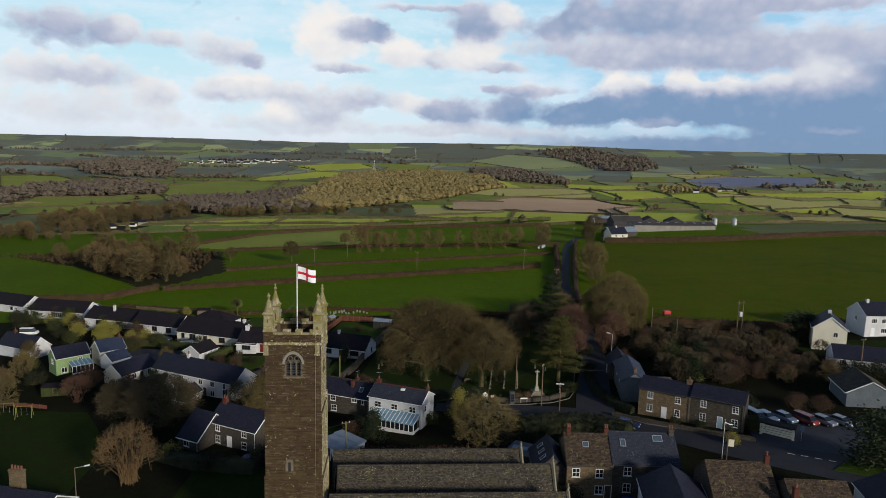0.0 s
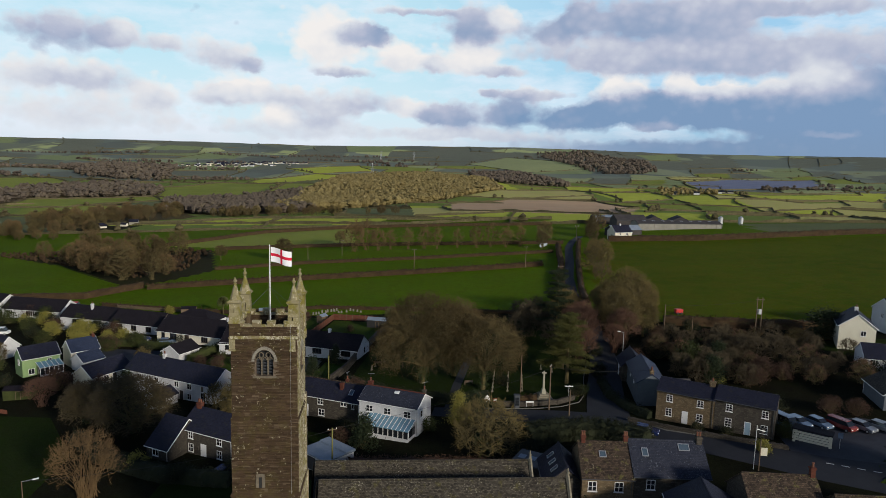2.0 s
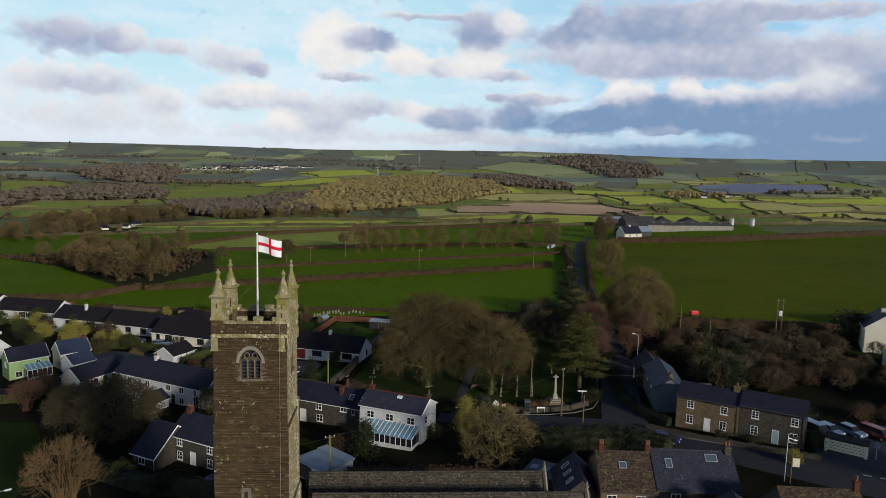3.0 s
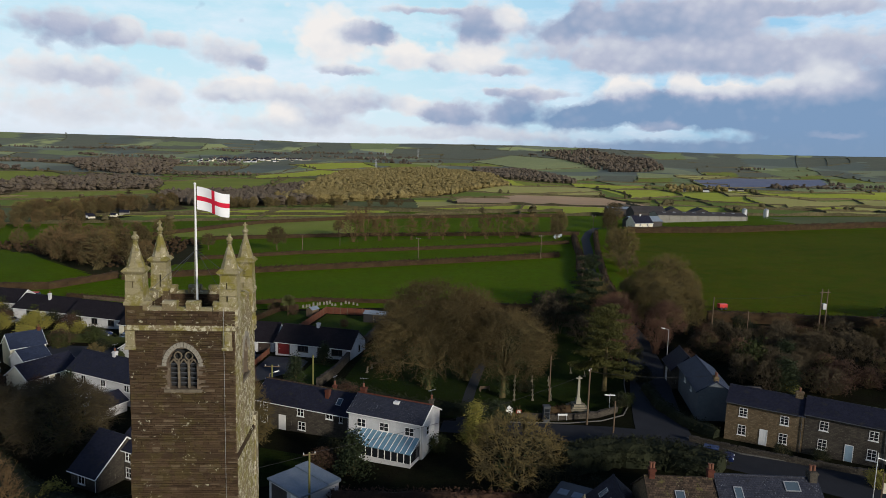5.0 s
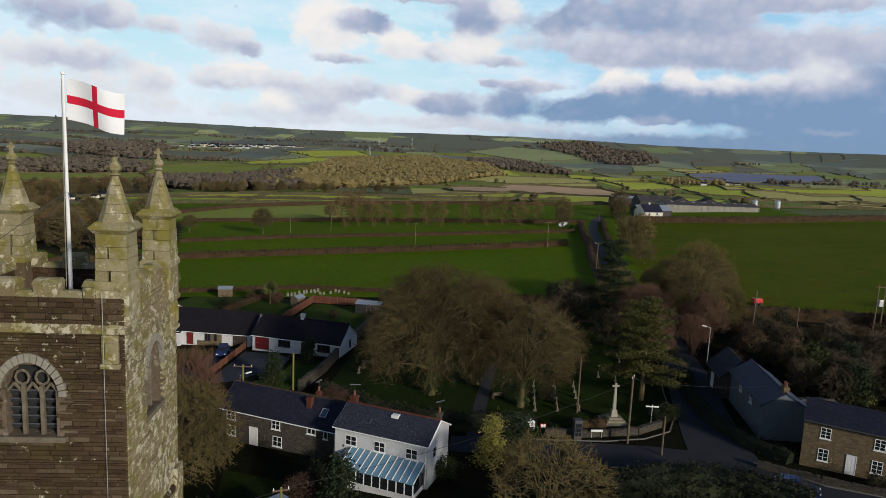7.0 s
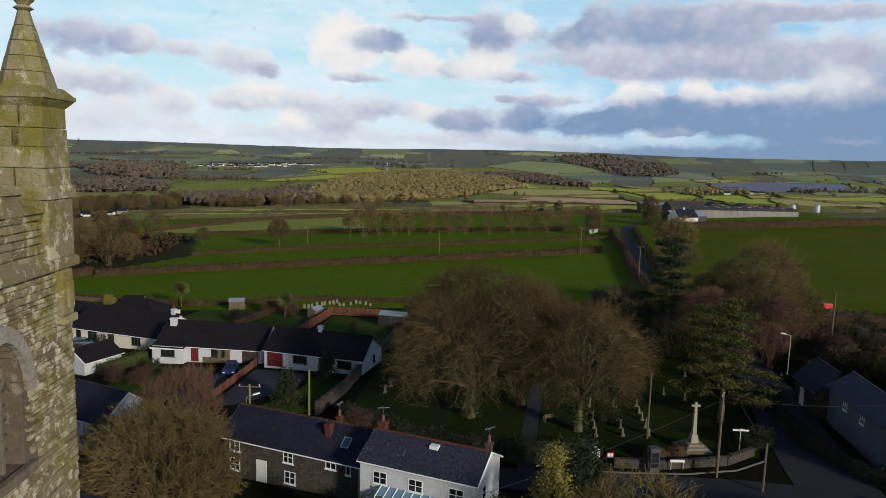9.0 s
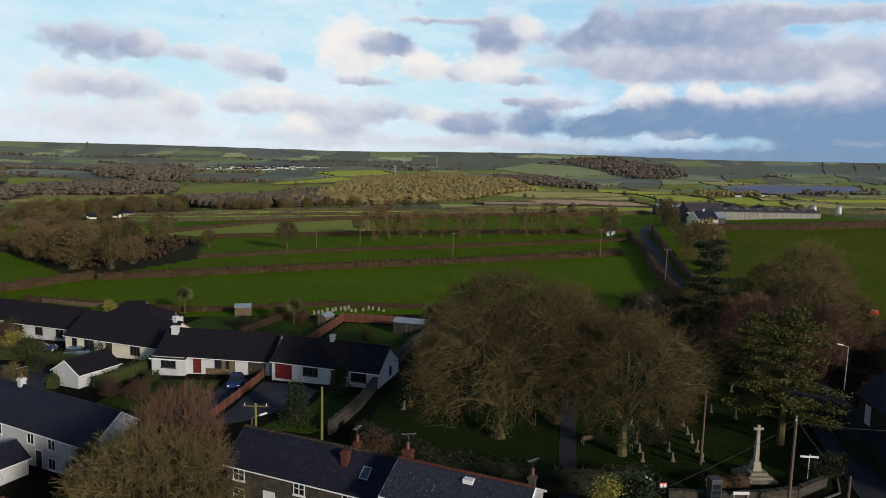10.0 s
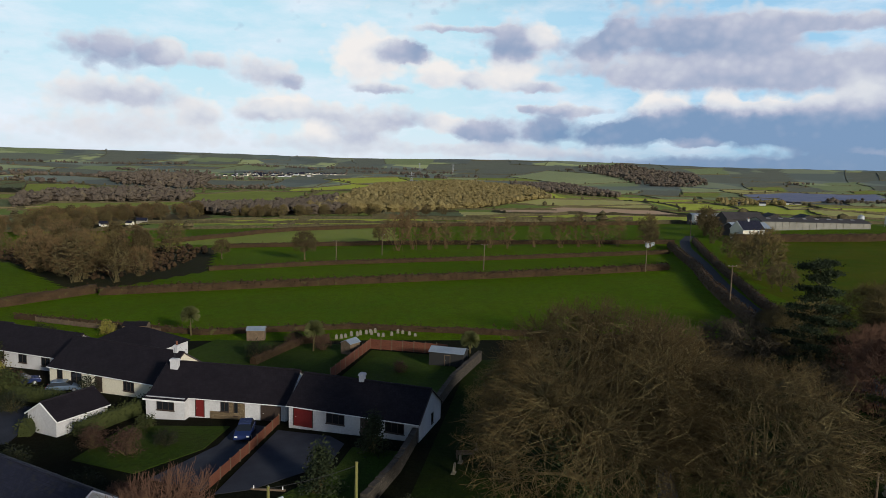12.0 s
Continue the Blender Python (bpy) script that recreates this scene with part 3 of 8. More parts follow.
def roof_slab(L, D, eave, ridge, over, verge, side, th=0.16):
    """One slope of a pitched roof as a slab."""
    s = -1 if side == "f" else 1
    k = (ridge - eave) / (D / 2)
    ye, ze = s * (D / 2 + over), eave - k * over
    bm = bmesh.new()
    x0, x1 = -L / 2 - verge, L / 2 + verge
    top = [(x0, ye, ze + th), (x1, ye, ze + th), (x1, 0, ridge + th), (x0, 0, ridge + th)]
    low = [(x, y, z - th) for x, y, z in top]
    a, b = [bm.verts.new(c) for c in top], [bm.verts.new(c) for c in low]
    bm.faces.new(a)
    bm.faces.new(list(reversed(b)))
    for i in range(4):
        bm.faces.new((b[i], b[(i + 1) % 4], a[(i + 1) % 4], a[i]))
    return bm


def face_frame(side, L, D):
    """The pose of a wall's face: x along it, y outwards, z up."""
    return {"f": pose(0, -D / 2, 0, 0, 0, 180), "b": pose(0, D / 2, 0), "r": pose(L / 2, 0, 0, 0, 0, -90), "l": pose(-L / 2, 0, 0, 0, 0, 90)}[side]


def window(house, m, u, z, w, h, frame, cols=2, rows=2, sill=True):
    """A framed window with panes set back in a reveal; u to the viewer's right."""
    f = m @ pose(-u, 0, 0)
    b = 0.07
    bm = bmesh.new()
    loops = []
    for y in (0.05, -0.02):
        for e in (0.0, b):
            loops.append([bm.verts.new(f @ Vector(c)) for c in ((-w / 2 + e, y, z + e), (w / 2 - e, y, z + e), (w / 2 - e, y, z + h - e), (-w / 2 + e, y, z + h - e))])
    for i, j in ((0, 1), (1, 3), (3, 2), (2, 0)):
        for k in range(4):
            n = (k + 1) % 4
            bm.faces.new((loops[i][k], loops[i][n], loops[j][n], loops[j][k]))
    win = part("window", bm, frame, house)
    for i in range(1, cols):
        x = -w / 2 + w * i / cols
        part("glazing_bar", bbox(x - 0.03, -0.02, z + b, x + 0.03, 0.045, z + h - b, 0, None, f), frame, win)
    for i in range(1, rows):
        zz = z + h * i / rows
        part("glazing_bar", bbox(-w / 2 + b, -0.02, zz - 0.02, w / 2 - b, 0.04, zz + 0.02, 0, None, f), frame, win)
    part("pane", bbox(-w / 2 + b, -0.02, z + b, w / 2 - b, 0.012, z + h - b, 0, None, f), M["glass"], win)
    if sill:
        part("sill", bbox(-w / 2 - 0.08, -0.02, z - 0.09, w / 2 + 0.08, 0.11, z - 0.003, 0, None, f), frame, win)
    return win


def door(house, m, u, z, w, h, leaf, frame, name="door"):
    f = m @ pose(-u, 0, 0)
    bm = bmesh.new()
    b = 0.08
    for x0, x1, z0, z1 in ((-w / 2 - b, -w / 2, z, z + h + b), (w / 2, w / 2 + b, z, z + h + b), (-w / 2, w / 2, z + h, z + h + b)):
        bbox(x0, -0.02, z0, x1, 0.06, z1, 0, bm, f)
    d = part(name, bbox(-w / 2, -0.02, z, w / 2, 0.02, z + h, 0, None, f), leaf, house)
    part("door_frame", bm, frame, d)
    n = 4 if w > 1.6 else 2
    for i in range(n):
        for j in (0, 1):
            x0 = -w / 2 + w * (i + 0.14) / n
            part("door_panel", bbox(x0, 0.018, z + h * (0.08 + 0.48 * j), x0 + w * 0.72 / n, 0.034, z + h * (0.48 + 0.46 * j), 0, None, f), leaf, d)
    part("handle", bbox(w * 0.36, 0.02, z + h * 0.48, w * 0.42, 0.07, z + h * 0.52, 0, None, f), M["metal"], d)
    return d


def chimney(house, x, y, z0, z1, w, d, mat, pots=2, pot=None):
    bm = bbox(x - w / 2, y - d / 2, z0, x + w / 2, y + d / 2, z1, 0.03)
    bbox(x - w / 2 - 0.07, y - d / 2 - 0.07, z1 - 0.28, x + w / 2 + 0.07, y + d / 2 + 0.07, z1 - 0.1, 0.02, bm)
    c = part("chimney", bm, mat, house)
    for i in range(pots):
        px = x + (i - (pots - 1) / 2) * w / max(pots, 1)
        bm = tube(px, y, z1 - 0.02, z1 + 0.5, 0.14, 0.11, 10)
        tube(px, y, z1 + 0.42, z1 + 0.52, 0.15, 0.15, 10, bm)
        part("chimney_pot", bm, pot or M["pot"], c)
    return c


def skylight(house, side, L, D, eave, ridge, u, v, w=0.8, h=1.1):
    """A roof window lying in the slope, v of the way from eave to ridge."""
    s = -1 if side == "f" else 1
    ang = math.degrees(math.atan2(ridge - eave, D / 2))
    y, z = s * D / 2 * (1 - v), eave + (ridge - eave) * v + 0.16
    m = pose(u, y, z, -s * ang if s < 0 else -ang)
    if s < 0:
        m = pose(u, y, z, ang)
    bm = bmesh.new()
    for x0, x1, y0, y1 in ((-w / 2, w / 2, -h / 2, -h / 2 + 0.08), (-w / 2, w / 2, h / 2 - 0.08, h / 2), (-w / 2, -w / 2 + 0.08, -h / 2 + 0.08, h / 2 - 0.08), (w / 2 - 0.08, w / 2, -h / 2 + 0.08, h / 2 - 0.08)):
        bbox(x0, y0, -0.05, x1, y1, 0.09, 0, bm, m)
    k = part("skylight", bm, M["metal"], house)
    part("pane", bbox(-w / 2 + 0.08, -h / 2 + 0.08, -0.05, w / 2 - 0.08, h / 2 - 0.08, 0.06, 0, None, m), M["skylight"], k)


def house(name, label, at, yaw, L, D, eave, ridge, wall, roof, frame="white", wins=(), doors=(), chims=(), lights=(), over=0.35, verge=0.12, category="house", group="", bargeboard=True, ridge_mat=""):
    """A gabled house; its ridge runs along local x, and its front looks along local -y."""
    h = empty(name, label, category, pose(at[0], at[1], ground_z(*at), 0, 0, yaw), group)
    part("wall", gable_walls(L, D, eave, ridge), M[wall], h)
    for side in "fb":
        part("roof_slope", roof_slab(L, D, eave, ridge, over, verge, side), M[roof], h)
    bm = bmesh.new()
    n = max(3, int(L / 0.9))
    for i in range(n):
        x0 = -L / 2 - verge + (L + 2 * verge) * i / n
        tube(0, 0, 0, (L + 2 * verge) / n * 0.97, 0.13, 0.14, 6, bm, pose(x0, 0, ridge + 0.13, 0, 90, 0))
    part("ridge_tile", bm, M[ridge_mat or roof], h)
    k = (ridge - eave) / (D / 2)
    if bargeboard:
        for sx in (-1, 1):
            for sy in (-1, 1):
                bm = rod((sx * (L / 2 + verge), sy * (D / 2 + over), eave - k * over + 0.04), (sx * (L / 2 + verge), 0, ridge + 0.04), 0.09, 4)
                part("bargeboard", bm, M["white"] if frame == "white" else M[frame], h)
    for sy in (-1, 1):
        bm = rod((-L / 2 - verge, sy * (D / 2 + over + 0.05), eave - k * over + 0.05), (L / 2 + verge, sy * (D / 2 + over + 0.05), eave - k * over + 0.05), 0.06, 6)
        part("gutter", bm, M["white" if bargeboard else "lead"], h)
        x = L / 2 - 0.25
        part("downpipe", rod((x, sy * (D / 2 + 0.07), 0.05), (x, sy * (D / 2 + 0.07), eave - 0.1), 0.04, 6), M["white" if bargeboard else "lead"], h)
    for side, u, zz, w, hh, *grid in wins:
        window(h, face_frame(side, L, D), u, zz, w, hh, M[frame], *(grid or (2, 2)))
    for side, u, zz, w, hh, leaf, *kind in doors:
        door(h, face_frame(side, L, D), u, zz, w, hh, M[leaf], M[frame], kind[0] if kind else "door")
    for x, y, up, w, d, mat, pots in chims:
        z0 = ridge - abs(y) * k - 0.3
        chimney(h, x, y, z0, ridge + up, w, d, M[mat], pots)
    for s in lights:
        skylight(h, s[0], L, D, eave, ridge, *s[1:])
    return h


def hip_house(name, label, at, yaw, L, D, eave, ridge, wall, roof, group=""):
    """A plain house under a hipped roof."""
    h = empty(name, label, "house", pose(at[0], at[1], ground_z(*at), 0, 0, yaw), group)
    part("wall", bbox(-L / 2, -D / 2, -0.6, L / 2, D / 2, eave), M[wall], h)
    bm = bmesh.new()
    o, r = 0.4, (L - D) / 2
    lo = [bm.verts.new(c) for c in ((-L / 2 - o, -D / 2 - o, eave), (L / 2 + o, -D / 2 - o, eave), (L / 2 + o, D / 2 + o, eave), (-L / 2 - o, D / 2 + o, eave))]
    a, b = bm.verts.new((-r, 0, ridge)), bm.verts.new((r, 0, ridge))
    bm.faces.new(list(reversed(lo)))
    for q in ((lo[0], lo[1], b, a), (lo[2], lo[3], a, b), (lo[1], lo[2], b), (lo[3], lo[0], a)):
        bm.faces.new(q)
    part("roof", bm, M[roof], h)
    window(h, face_frame("f", L, D), 0, 0.9, 1.6, 1.1, M["white"], 3, 1)
    return h


# ---- plants ----


class Twigs:
    """Collects tapered three-sided branches into one mesh."""

    def __init__(self):
        self.v, self.f = [], []

    def seg(self, a, b, ra, rb, n=3):
        d = b - a
        if d.length < 1e-4:
            return
        u = d.orthogonal().normalized()
        w = d.cross(u).normalized()
        k = len(self.v)
        if n == 2:
            self.v += [a - u * ra, a + u * ra, b + u * rb, b - u * rb]
            self.f.append((k, k + 1, k + 2, k + 3))
            return
        for p, r in ((a, ra), (b, rb)):
            for i in range(n):
                t = 6.28318 * i / n
                self.v.append(p + (u * math.cos(t) + w * math.sin(t)) * r)
        for i in range(n):
            j = (i + 1) % n
            self.f.append((k + i, k + j, k + n + j, k + n + i))

    def mesh(self, name, mat):
        return mesh_from(name, self.v, self.f, mat, False)


def leaf_cloud(centres, spread, count, size, rng, flat=1.0):
    """Many small leaf blades scattered round centres."""
    v, f = [], []
    for _ in range(count):
        c = rng.choice(centres)
        p = Vector((c[0] + rng.gauss(0, spread), c[1] + rng.gauss(0, spread), c[2] + rng.gauss(0, spread * flat)))
        a = Vector((rng.uniform(-1, 1), rng.uniform(-1, 1), rng.uniform(-0.6, 0.6))).normalized()
        b = a.cross(Vector((rng.uniform(-1, 1), rng.uniform(-1, 1), rng.uniform(-1, 1)))).normalized()
        s = size * rng.uniform(0.6, 1.4)
        k = len(v)
        v += [p - a * s, p + b * s * 0.5, p + a * s, p - b * s * 0.5]
        f.append((k, k + 1, k + 2, k + 3))
    return v, f


def bare_tree_meshes(seed, height, width, twig="twig", limbs=26, boughs=700, fan=7, ivy=0, lean=0.0, low=0.2, upright=0.0, tip=0.012, stems=1, flat=1.0, wood="bark", sides=3):
    """A leafless tree: trunk, limbs that reach into a domed crown, boughs off them and fans of fine twigs at the crown's skin."""
    rng = random.Random(seed)
    trunk, twigs, pale = Twigs(), Twigs(), Twigs()
    r0 = height * 0.026
    top = Vector((lean, 0, height * (low + 0.06)))
    if stems == 1:
        trunk.seg(Vector((0, 0, -0.3)), Vector((lean * 0.3, 0, height * 0.06)), r0 * 1.6, r0 * 1.1, 8)
        trunk.seg(Vector((lean * 0.3, 0, height * 0.06)), top, r0 * 1.1, r0 * 0.9, 8)
    mid = Vector((lean, 0, height * (low + (1 - low) * 0.42)))
    rad = Vector((width / 2, width / 2 * flat, height * (1 - low) * 0.58))
    lumps = [(Vector((rng.gauss(0, 1), rng.gauss(0, 1), rng.gauss(0.2, 0.8))).normalized(), rng.uniform(-0.16, 0.14)) for _ in range(9)]

    def shell(k):
        while True:
            d = Vector((rng.gauss(0, 1), rng.gauss(0, 1), rng.gauss(0.25, 0.9))).normalized()
            if d.z > (-0.15 if upright > 1 else -0.62):
                break
        s = k * (1 + sum(a * max(0.0, d.dot(c)) ** 4 for c, a in lumps))
        return mid + Vector((d.x * rad.x, d.y * rad.y, d.z * rad.z)) * s, d

    nodes = []
    for i in range(limbs):
        end, _ = shell(rng.uniform(0.55, 0.85))
        a = top.lerp(Vector((lean, 0, height * (low + 0.3))), rng.random() ** 2 * 0.7) if stems == 1 else Vector((rng.gauss(0, width * 0.06), rng.gauss(0, width * 0.06), -0.1))
        b = a.lerp(end, 0.5) + Vector((0, 0, rng.uniform(0.0, 0.12) * height * (1 + upright)))
        r = r0 * rng.uniform(0.35, 0.6) * (1.0 if stems == 1 else 0.45)
        q = a
        for k in range(1, 6):
            t = k / 5
            nq = a.lerp(b, t).lerp(b.lerp(end, t), t) + Vector((rng.gauss(0, 1), rng.gauss(0, 1), rng.gauss(0, 1))) * height * 0.012
            trunk.seg(q, nq, max(tip * 1.6, r * (1.1 - t)), max(tip * 1.5, r * (1.1 - t - 0.2)), 5)
            q = nq
            if k > 1:
                nodes.append(q.copy())
    pts = np.array([tuple(n) for n in nodes])
    for _ in range(boughs):
        end, d = shell(rng.uniform(0.72, 1.0))
        near = np.argsort(((pts - np.array(end)) ** 2).sum(1))[:6]
        a = nodes[int(rng.choice(list(near)))]
        b = a.lerp(end, 0.55) + Vector((rng.gauss(0, 0.3), rng.gauss(0, 0.3), rng.uniform(-0.1, 0.5)))
        q, th = a, tip * 3.6
        for k in range(1, 5):
            t = k / 4
            nq = a.lerp(b, t).lerp(b.lerp(end, t), t) + Vector((rng.gauss(0, 1), rng.gauss(0, 1), rng.gauss(0, 0.8))) * (end - a).length * 0.09
            trunk.seg(q, nq, th, th * 0.75)
            q, th = nq, th * 0.75
        end = q
        for _ in range(fan):
            s = b.lerp(end, rng.uniform(0.1, 1.0))
            out = (d * 0.7 + Vector((rng.gauss(0, 0.65), rng.gauss(0, 0.65), rng.gauss(0.12 + upright, 0.55)))).normalized()
            e = s + out * (0.35 + height * rng.uniform(0.012, 0.05))
            mesh = pale if twig in ("twig", "twig_olive") and rng.random() < 0.18 else twigs
            mesh.seg(s, e, tip, tip * 0.6, sides)
            if rng.random() < 0.6:
                e2 = s.lerp(e, 0.6) + (out + Vector((rng.gauss(0, 0.6), rng.gauss(0, 0.6), rng.gauss(0, 0.6)))).normalized() * (0.2 + height * 0.025)
                mesh.seg(s.lerp(e, 0.55), e2, tip * 0.8, tip * 0.5, sides)
    out = [("trunk", trunk.mesh("trunk", M[wood])), ("crown", twigs.mesh("crown", M[twig]))]
    if pale.v:
        out.append(("spray", pale.mesh("spray", M["twig_pale"])))
    if ivy:
        cs = [tuple(Vector((0, 0, 0)).lerp(top, k / 8)) for k in range(1, 9)] * 3 + [tuple(n) for n in nodes if (n - top).length < height * 0.28]
        v, f = leaf_cloud(cs, 0.25 + height * 0.012, ivy, 0.15, rng)
        out.append(("ivy", mesh_from("ivy", v, f, M["ivy"])))
    return out


def plant(name, label, category, meshes, x, y, rot=0.0, scale=1.0, group=""):
    """A plant set on the ground."""
    ob = empty(name, label, category, Matrix.LocRotScale((x, y, ground_z(x, y)), Euler((0, 0, radians(rot))), (scale,) * 3 if not isinstance(scale, tuple) else scale), group)
    for n, me in meshes:
        p = part(n, me, None, ob)
        if n == "spray":
            tagged(p, "", "", "", "stuff")
    return ob


def bush_meshes(seed, w, h, mat, leaves=700, size=0.12, cone=False, stem=True):
    """A shrub or small conifer of leaf sprays on stems, with an uneven outline."""
    rng = random.Random(seed)
    cs = []
    n = 46
    for i in range(n):
        a, t = rng.uniform(0, 6.283), rng.random()
        if cone:
            r = w / 2 * (1 - t) ** 0.8 * rng.uniform(0.55, 1.0) * (1.0 + 0.25 * math.sin(9 * t))
            cs.append((math.cos(a) * r, math.sin(a) * r, h * (0.05 + 0.95 * t)))
        else:
            zz = rng.uniform(0.1, 0.95)
            r = w / 2 * math.sqrt(max(0.05, 1 - (2 * zz - 0.9) ** 2)) * rng.uniform(0.45, 1.0)
            cs.append((math.cos(a) * r, math.sin(a) * r, h * zz))
    v, f = leaf_cloud(cs, 0.11 * (w + h) / 2, leaves, size, rng)
    tw = Twigs()
    for c in cs:
        tw.seg(Vector((c[0] * 0.1, c[1] * 0.1, -0.1)), Vector(c), 0.035, 0.012)
    return [("stem", tw.mesh("stem", M["bark"])), ("foliage", mesh_from("foliage", v, f, M[mat]))]


def hedge(name, label, pts, w, h, mat, seed=0, twiggy=0, kind="structure", step=0.9, leafy=0):
    """A hedge along a line: an uneven bank with twigs or leaves standing out of it."""
    rng = random.Random(seed)
    v, f, line = [], [], []
    for (x0, y0), (x1, y1) in zip(pts, pts[1:]):
        n = max(1, int(math.hypot(x1 - x0, y1 - y0) / step))
        line += [(x0 + (x1 - x0) * i / n, y0 + (y1 - y0) * i / n) for i in range(n)]
    line.append(pts[-1])
    prof = [(-0.5, -0.1), (-0.46, 0.35), (-0.36, 0.75), (-0.15, 1.0), (0.12, 1.02), (0.34, 0.8), (0.47, 0.4), (0.5, -0.1)]
    for i, (x, y) in enumerate(line):
        a, b = line[max(0, i - 1)], line[min(len(line) - 1, i + 1)]
        d = Vector((b[0] - a[0], b[1] - a[1], 0)).normalized()
        nx, ny = -d.y, d.x
        gz = ground_z(x, y)
        for s, zz in prof:
            jit = 1 + rng.uniform(-0.12, 0.12)
            v.append((x + nx * s * w * jit, y + ny * s * w * jit, gz + h * zz * (1 + rng.uniform(-0.1, 0.1))))
    k = len(prof)
    for i in range(len(line) - 1):
        for j in range(k - 1):
            f.append((i * k + j, i * k + j + 1, (i + 1) * k + j + 1, (i + 1) * k + j))
    f += [tuple(range(k - 1, -1, -1)), tuple(range((len(line) - 1) * k, len(line) * k))]
    cs = [Vector(c) for c in v]
    tw = Twigs()
    for _ in range(twiggy):
        c = rng.choice(cs)
        if c.z < 0.2 * h + ground_z(c.x, c.y):
            continue
        d = Vector((rng.gauss(0, 0.5), rng.gauss(0, 0.5), rng.uniform(0.3, 1.0))).normalized()
        tw.seg(c, c + d * rng.uniform(0.2, 0.7) * min(1.2, h * 0.6), 0.025, 0.01)
    nv = len(v)
    v += tw.v
    f += [tuple(i + nv for i in q) for q in tw.f]
    if leafy:
        lv, lf = leaf_cloud([c for c in cs if c.z > 0.2 * h + ground_z(c.x, c.y)], 0.28, leafy, 0.13 if h < 3.5 and leafy > 0 and step < 1.5 else 0.2, rng)
        nv = len(v)
        v += lv
        f += [tuple(i + nv for i in q) for q in lf]
    ob = new(name, mesh_from(name, v, f, M[mat]))
    return tagged(ob, label, "hedge", "", kind)


# ---- land ----
FAR_D = (0, 420, 600, 1000, 1500, 2000, 3000, 4000, 4650, 5200)
FAR_Z = (0, 0, -7, -27, -34, -33, -16, 24, 84, 60)
TILT = 0.0424  # the village lies on land that rises gently towards +x


def ground_z(x, y):
    """Height of the land: a gentle slope under the village, a valley beyond, hills on the skyline."""
    d = math.hypot(x, y)
    tilt = TILT * x * min(1.0, max(0.0, 1 - (d - 450) / 700))
    if y < 0:
        return tilt - 0.012 * max(0.0, d - 200)
    if d < 380:
        return tilt
    z = float(np.interp(d, FAR_D, FAR_Z)) + tilt
    az = math.atan2(x, max(y, 1))
    k = min(1.0, max(0.0, (d - 900) / 3000))
    z += k * (6 * math.sin(az * 7 + 1.0) + 5 * math.sin(az * 13 + d / 700) - 22 * max(0.0, -az - 0.30))
    k2 = min(1.0, max(0.0, (d - 460) / 900)) * (1 - 0.6 * k)
    z += k2 * (15 * noise.noise((x / 560, y / 420, 0.3)) + 6 * noise.noise((x / 210, y / 190, 4.1)))
    # the wooded spur beyond the valley
    z += 26 * math.exp(-(((x + 40) / 260) ** 2) - (((y - 1500) / 330) ** 2))
    return z


def inside(poly, x, y):
    hit = False
    for (x0, y0), (x1, y1) in zip(poly, poly[1:] + poly[:1]):
        if (y0 > y) != (y1 > y) and x < (x1 - x0) * (y - y0) / (y1 - y0) + x0:
            hit = not hit
    return hit


FIELDS = []


def field(kind, outline):
    """A field in plan: its material and outline."""
    FIELDS.append((kind, outline))


# floors of the far woods
field("litter", [(-218, 1098), (-230, 1650), (-39, 1800), (107, 1700), (118, 1295), (17, 1044), (-61, 915), (-116, 640), (-158, 675)])
field("litter", [(-390, 980), (-303, 1078), (-234, 1178), (-116, 640), (-179, 595), (-268, 670)])
field("litter", [(-638, 990), (-685, 1153), (-591, 1279), (-475, 1198), (-446, 1077), (-562, 944), (-545, 843)])
field("litter", [(-336, 560), (-345, 693), (-274, 716), (-205, 586), (-233, 537), (-266, 482)])
field("grass", [(-104, 222), (-62, 207), (-36, 211), (-2, 205), (26, 200), (36, 262), (42, 282), (-20, 266), (-101, 247)])
field("grass", [(-89, 286), (-101, 249), (-20, 268), (42, 284), (51, 316), (-56, 297)])
field("grass", [(-89, 288), (-56, 299), (51, 318), (56, 345), (-42, 350), (-110, 345)])
field("grass2", [(-140, 362), (-104, 350), (-42, 353), (-58, 440), (-104, 420)])
field("grass", [(-42, 352), (62, 346), (70, 400), (40, 440), (-56, 440)])
field("grass", [(-60, 446), (60, 446), (80, 500), (-40, 520)])
field("grass", [(-150, 345), (-118, 352), (-145, 372), (-205, 420), (-250, 400)])
field("grass", [(-118, 258), (-122, 234), (-260, 232), (-260, 345), (-197, 327), (-160, 300), (-138, 278)])
field("shaded_pasture", [(48, 196), (66, 182), (300, 170), (300, 352), (82, 350), (58, 290)])
field("dull", [(170, 366), (420, 380), (420, 470), (190, 440)])
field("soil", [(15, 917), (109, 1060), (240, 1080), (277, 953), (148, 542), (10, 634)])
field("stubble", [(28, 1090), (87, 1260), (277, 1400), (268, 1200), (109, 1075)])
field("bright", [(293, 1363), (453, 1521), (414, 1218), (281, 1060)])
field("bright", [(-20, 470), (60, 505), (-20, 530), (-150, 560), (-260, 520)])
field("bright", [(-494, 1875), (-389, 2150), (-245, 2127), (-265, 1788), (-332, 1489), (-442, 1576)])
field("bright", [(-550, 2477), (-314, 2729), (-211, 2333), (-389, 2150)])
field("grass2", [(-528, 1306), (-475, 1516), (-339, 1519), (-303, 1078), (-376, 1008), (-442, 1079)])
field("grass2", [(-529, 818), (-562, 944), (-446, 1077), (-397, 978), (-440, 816)])
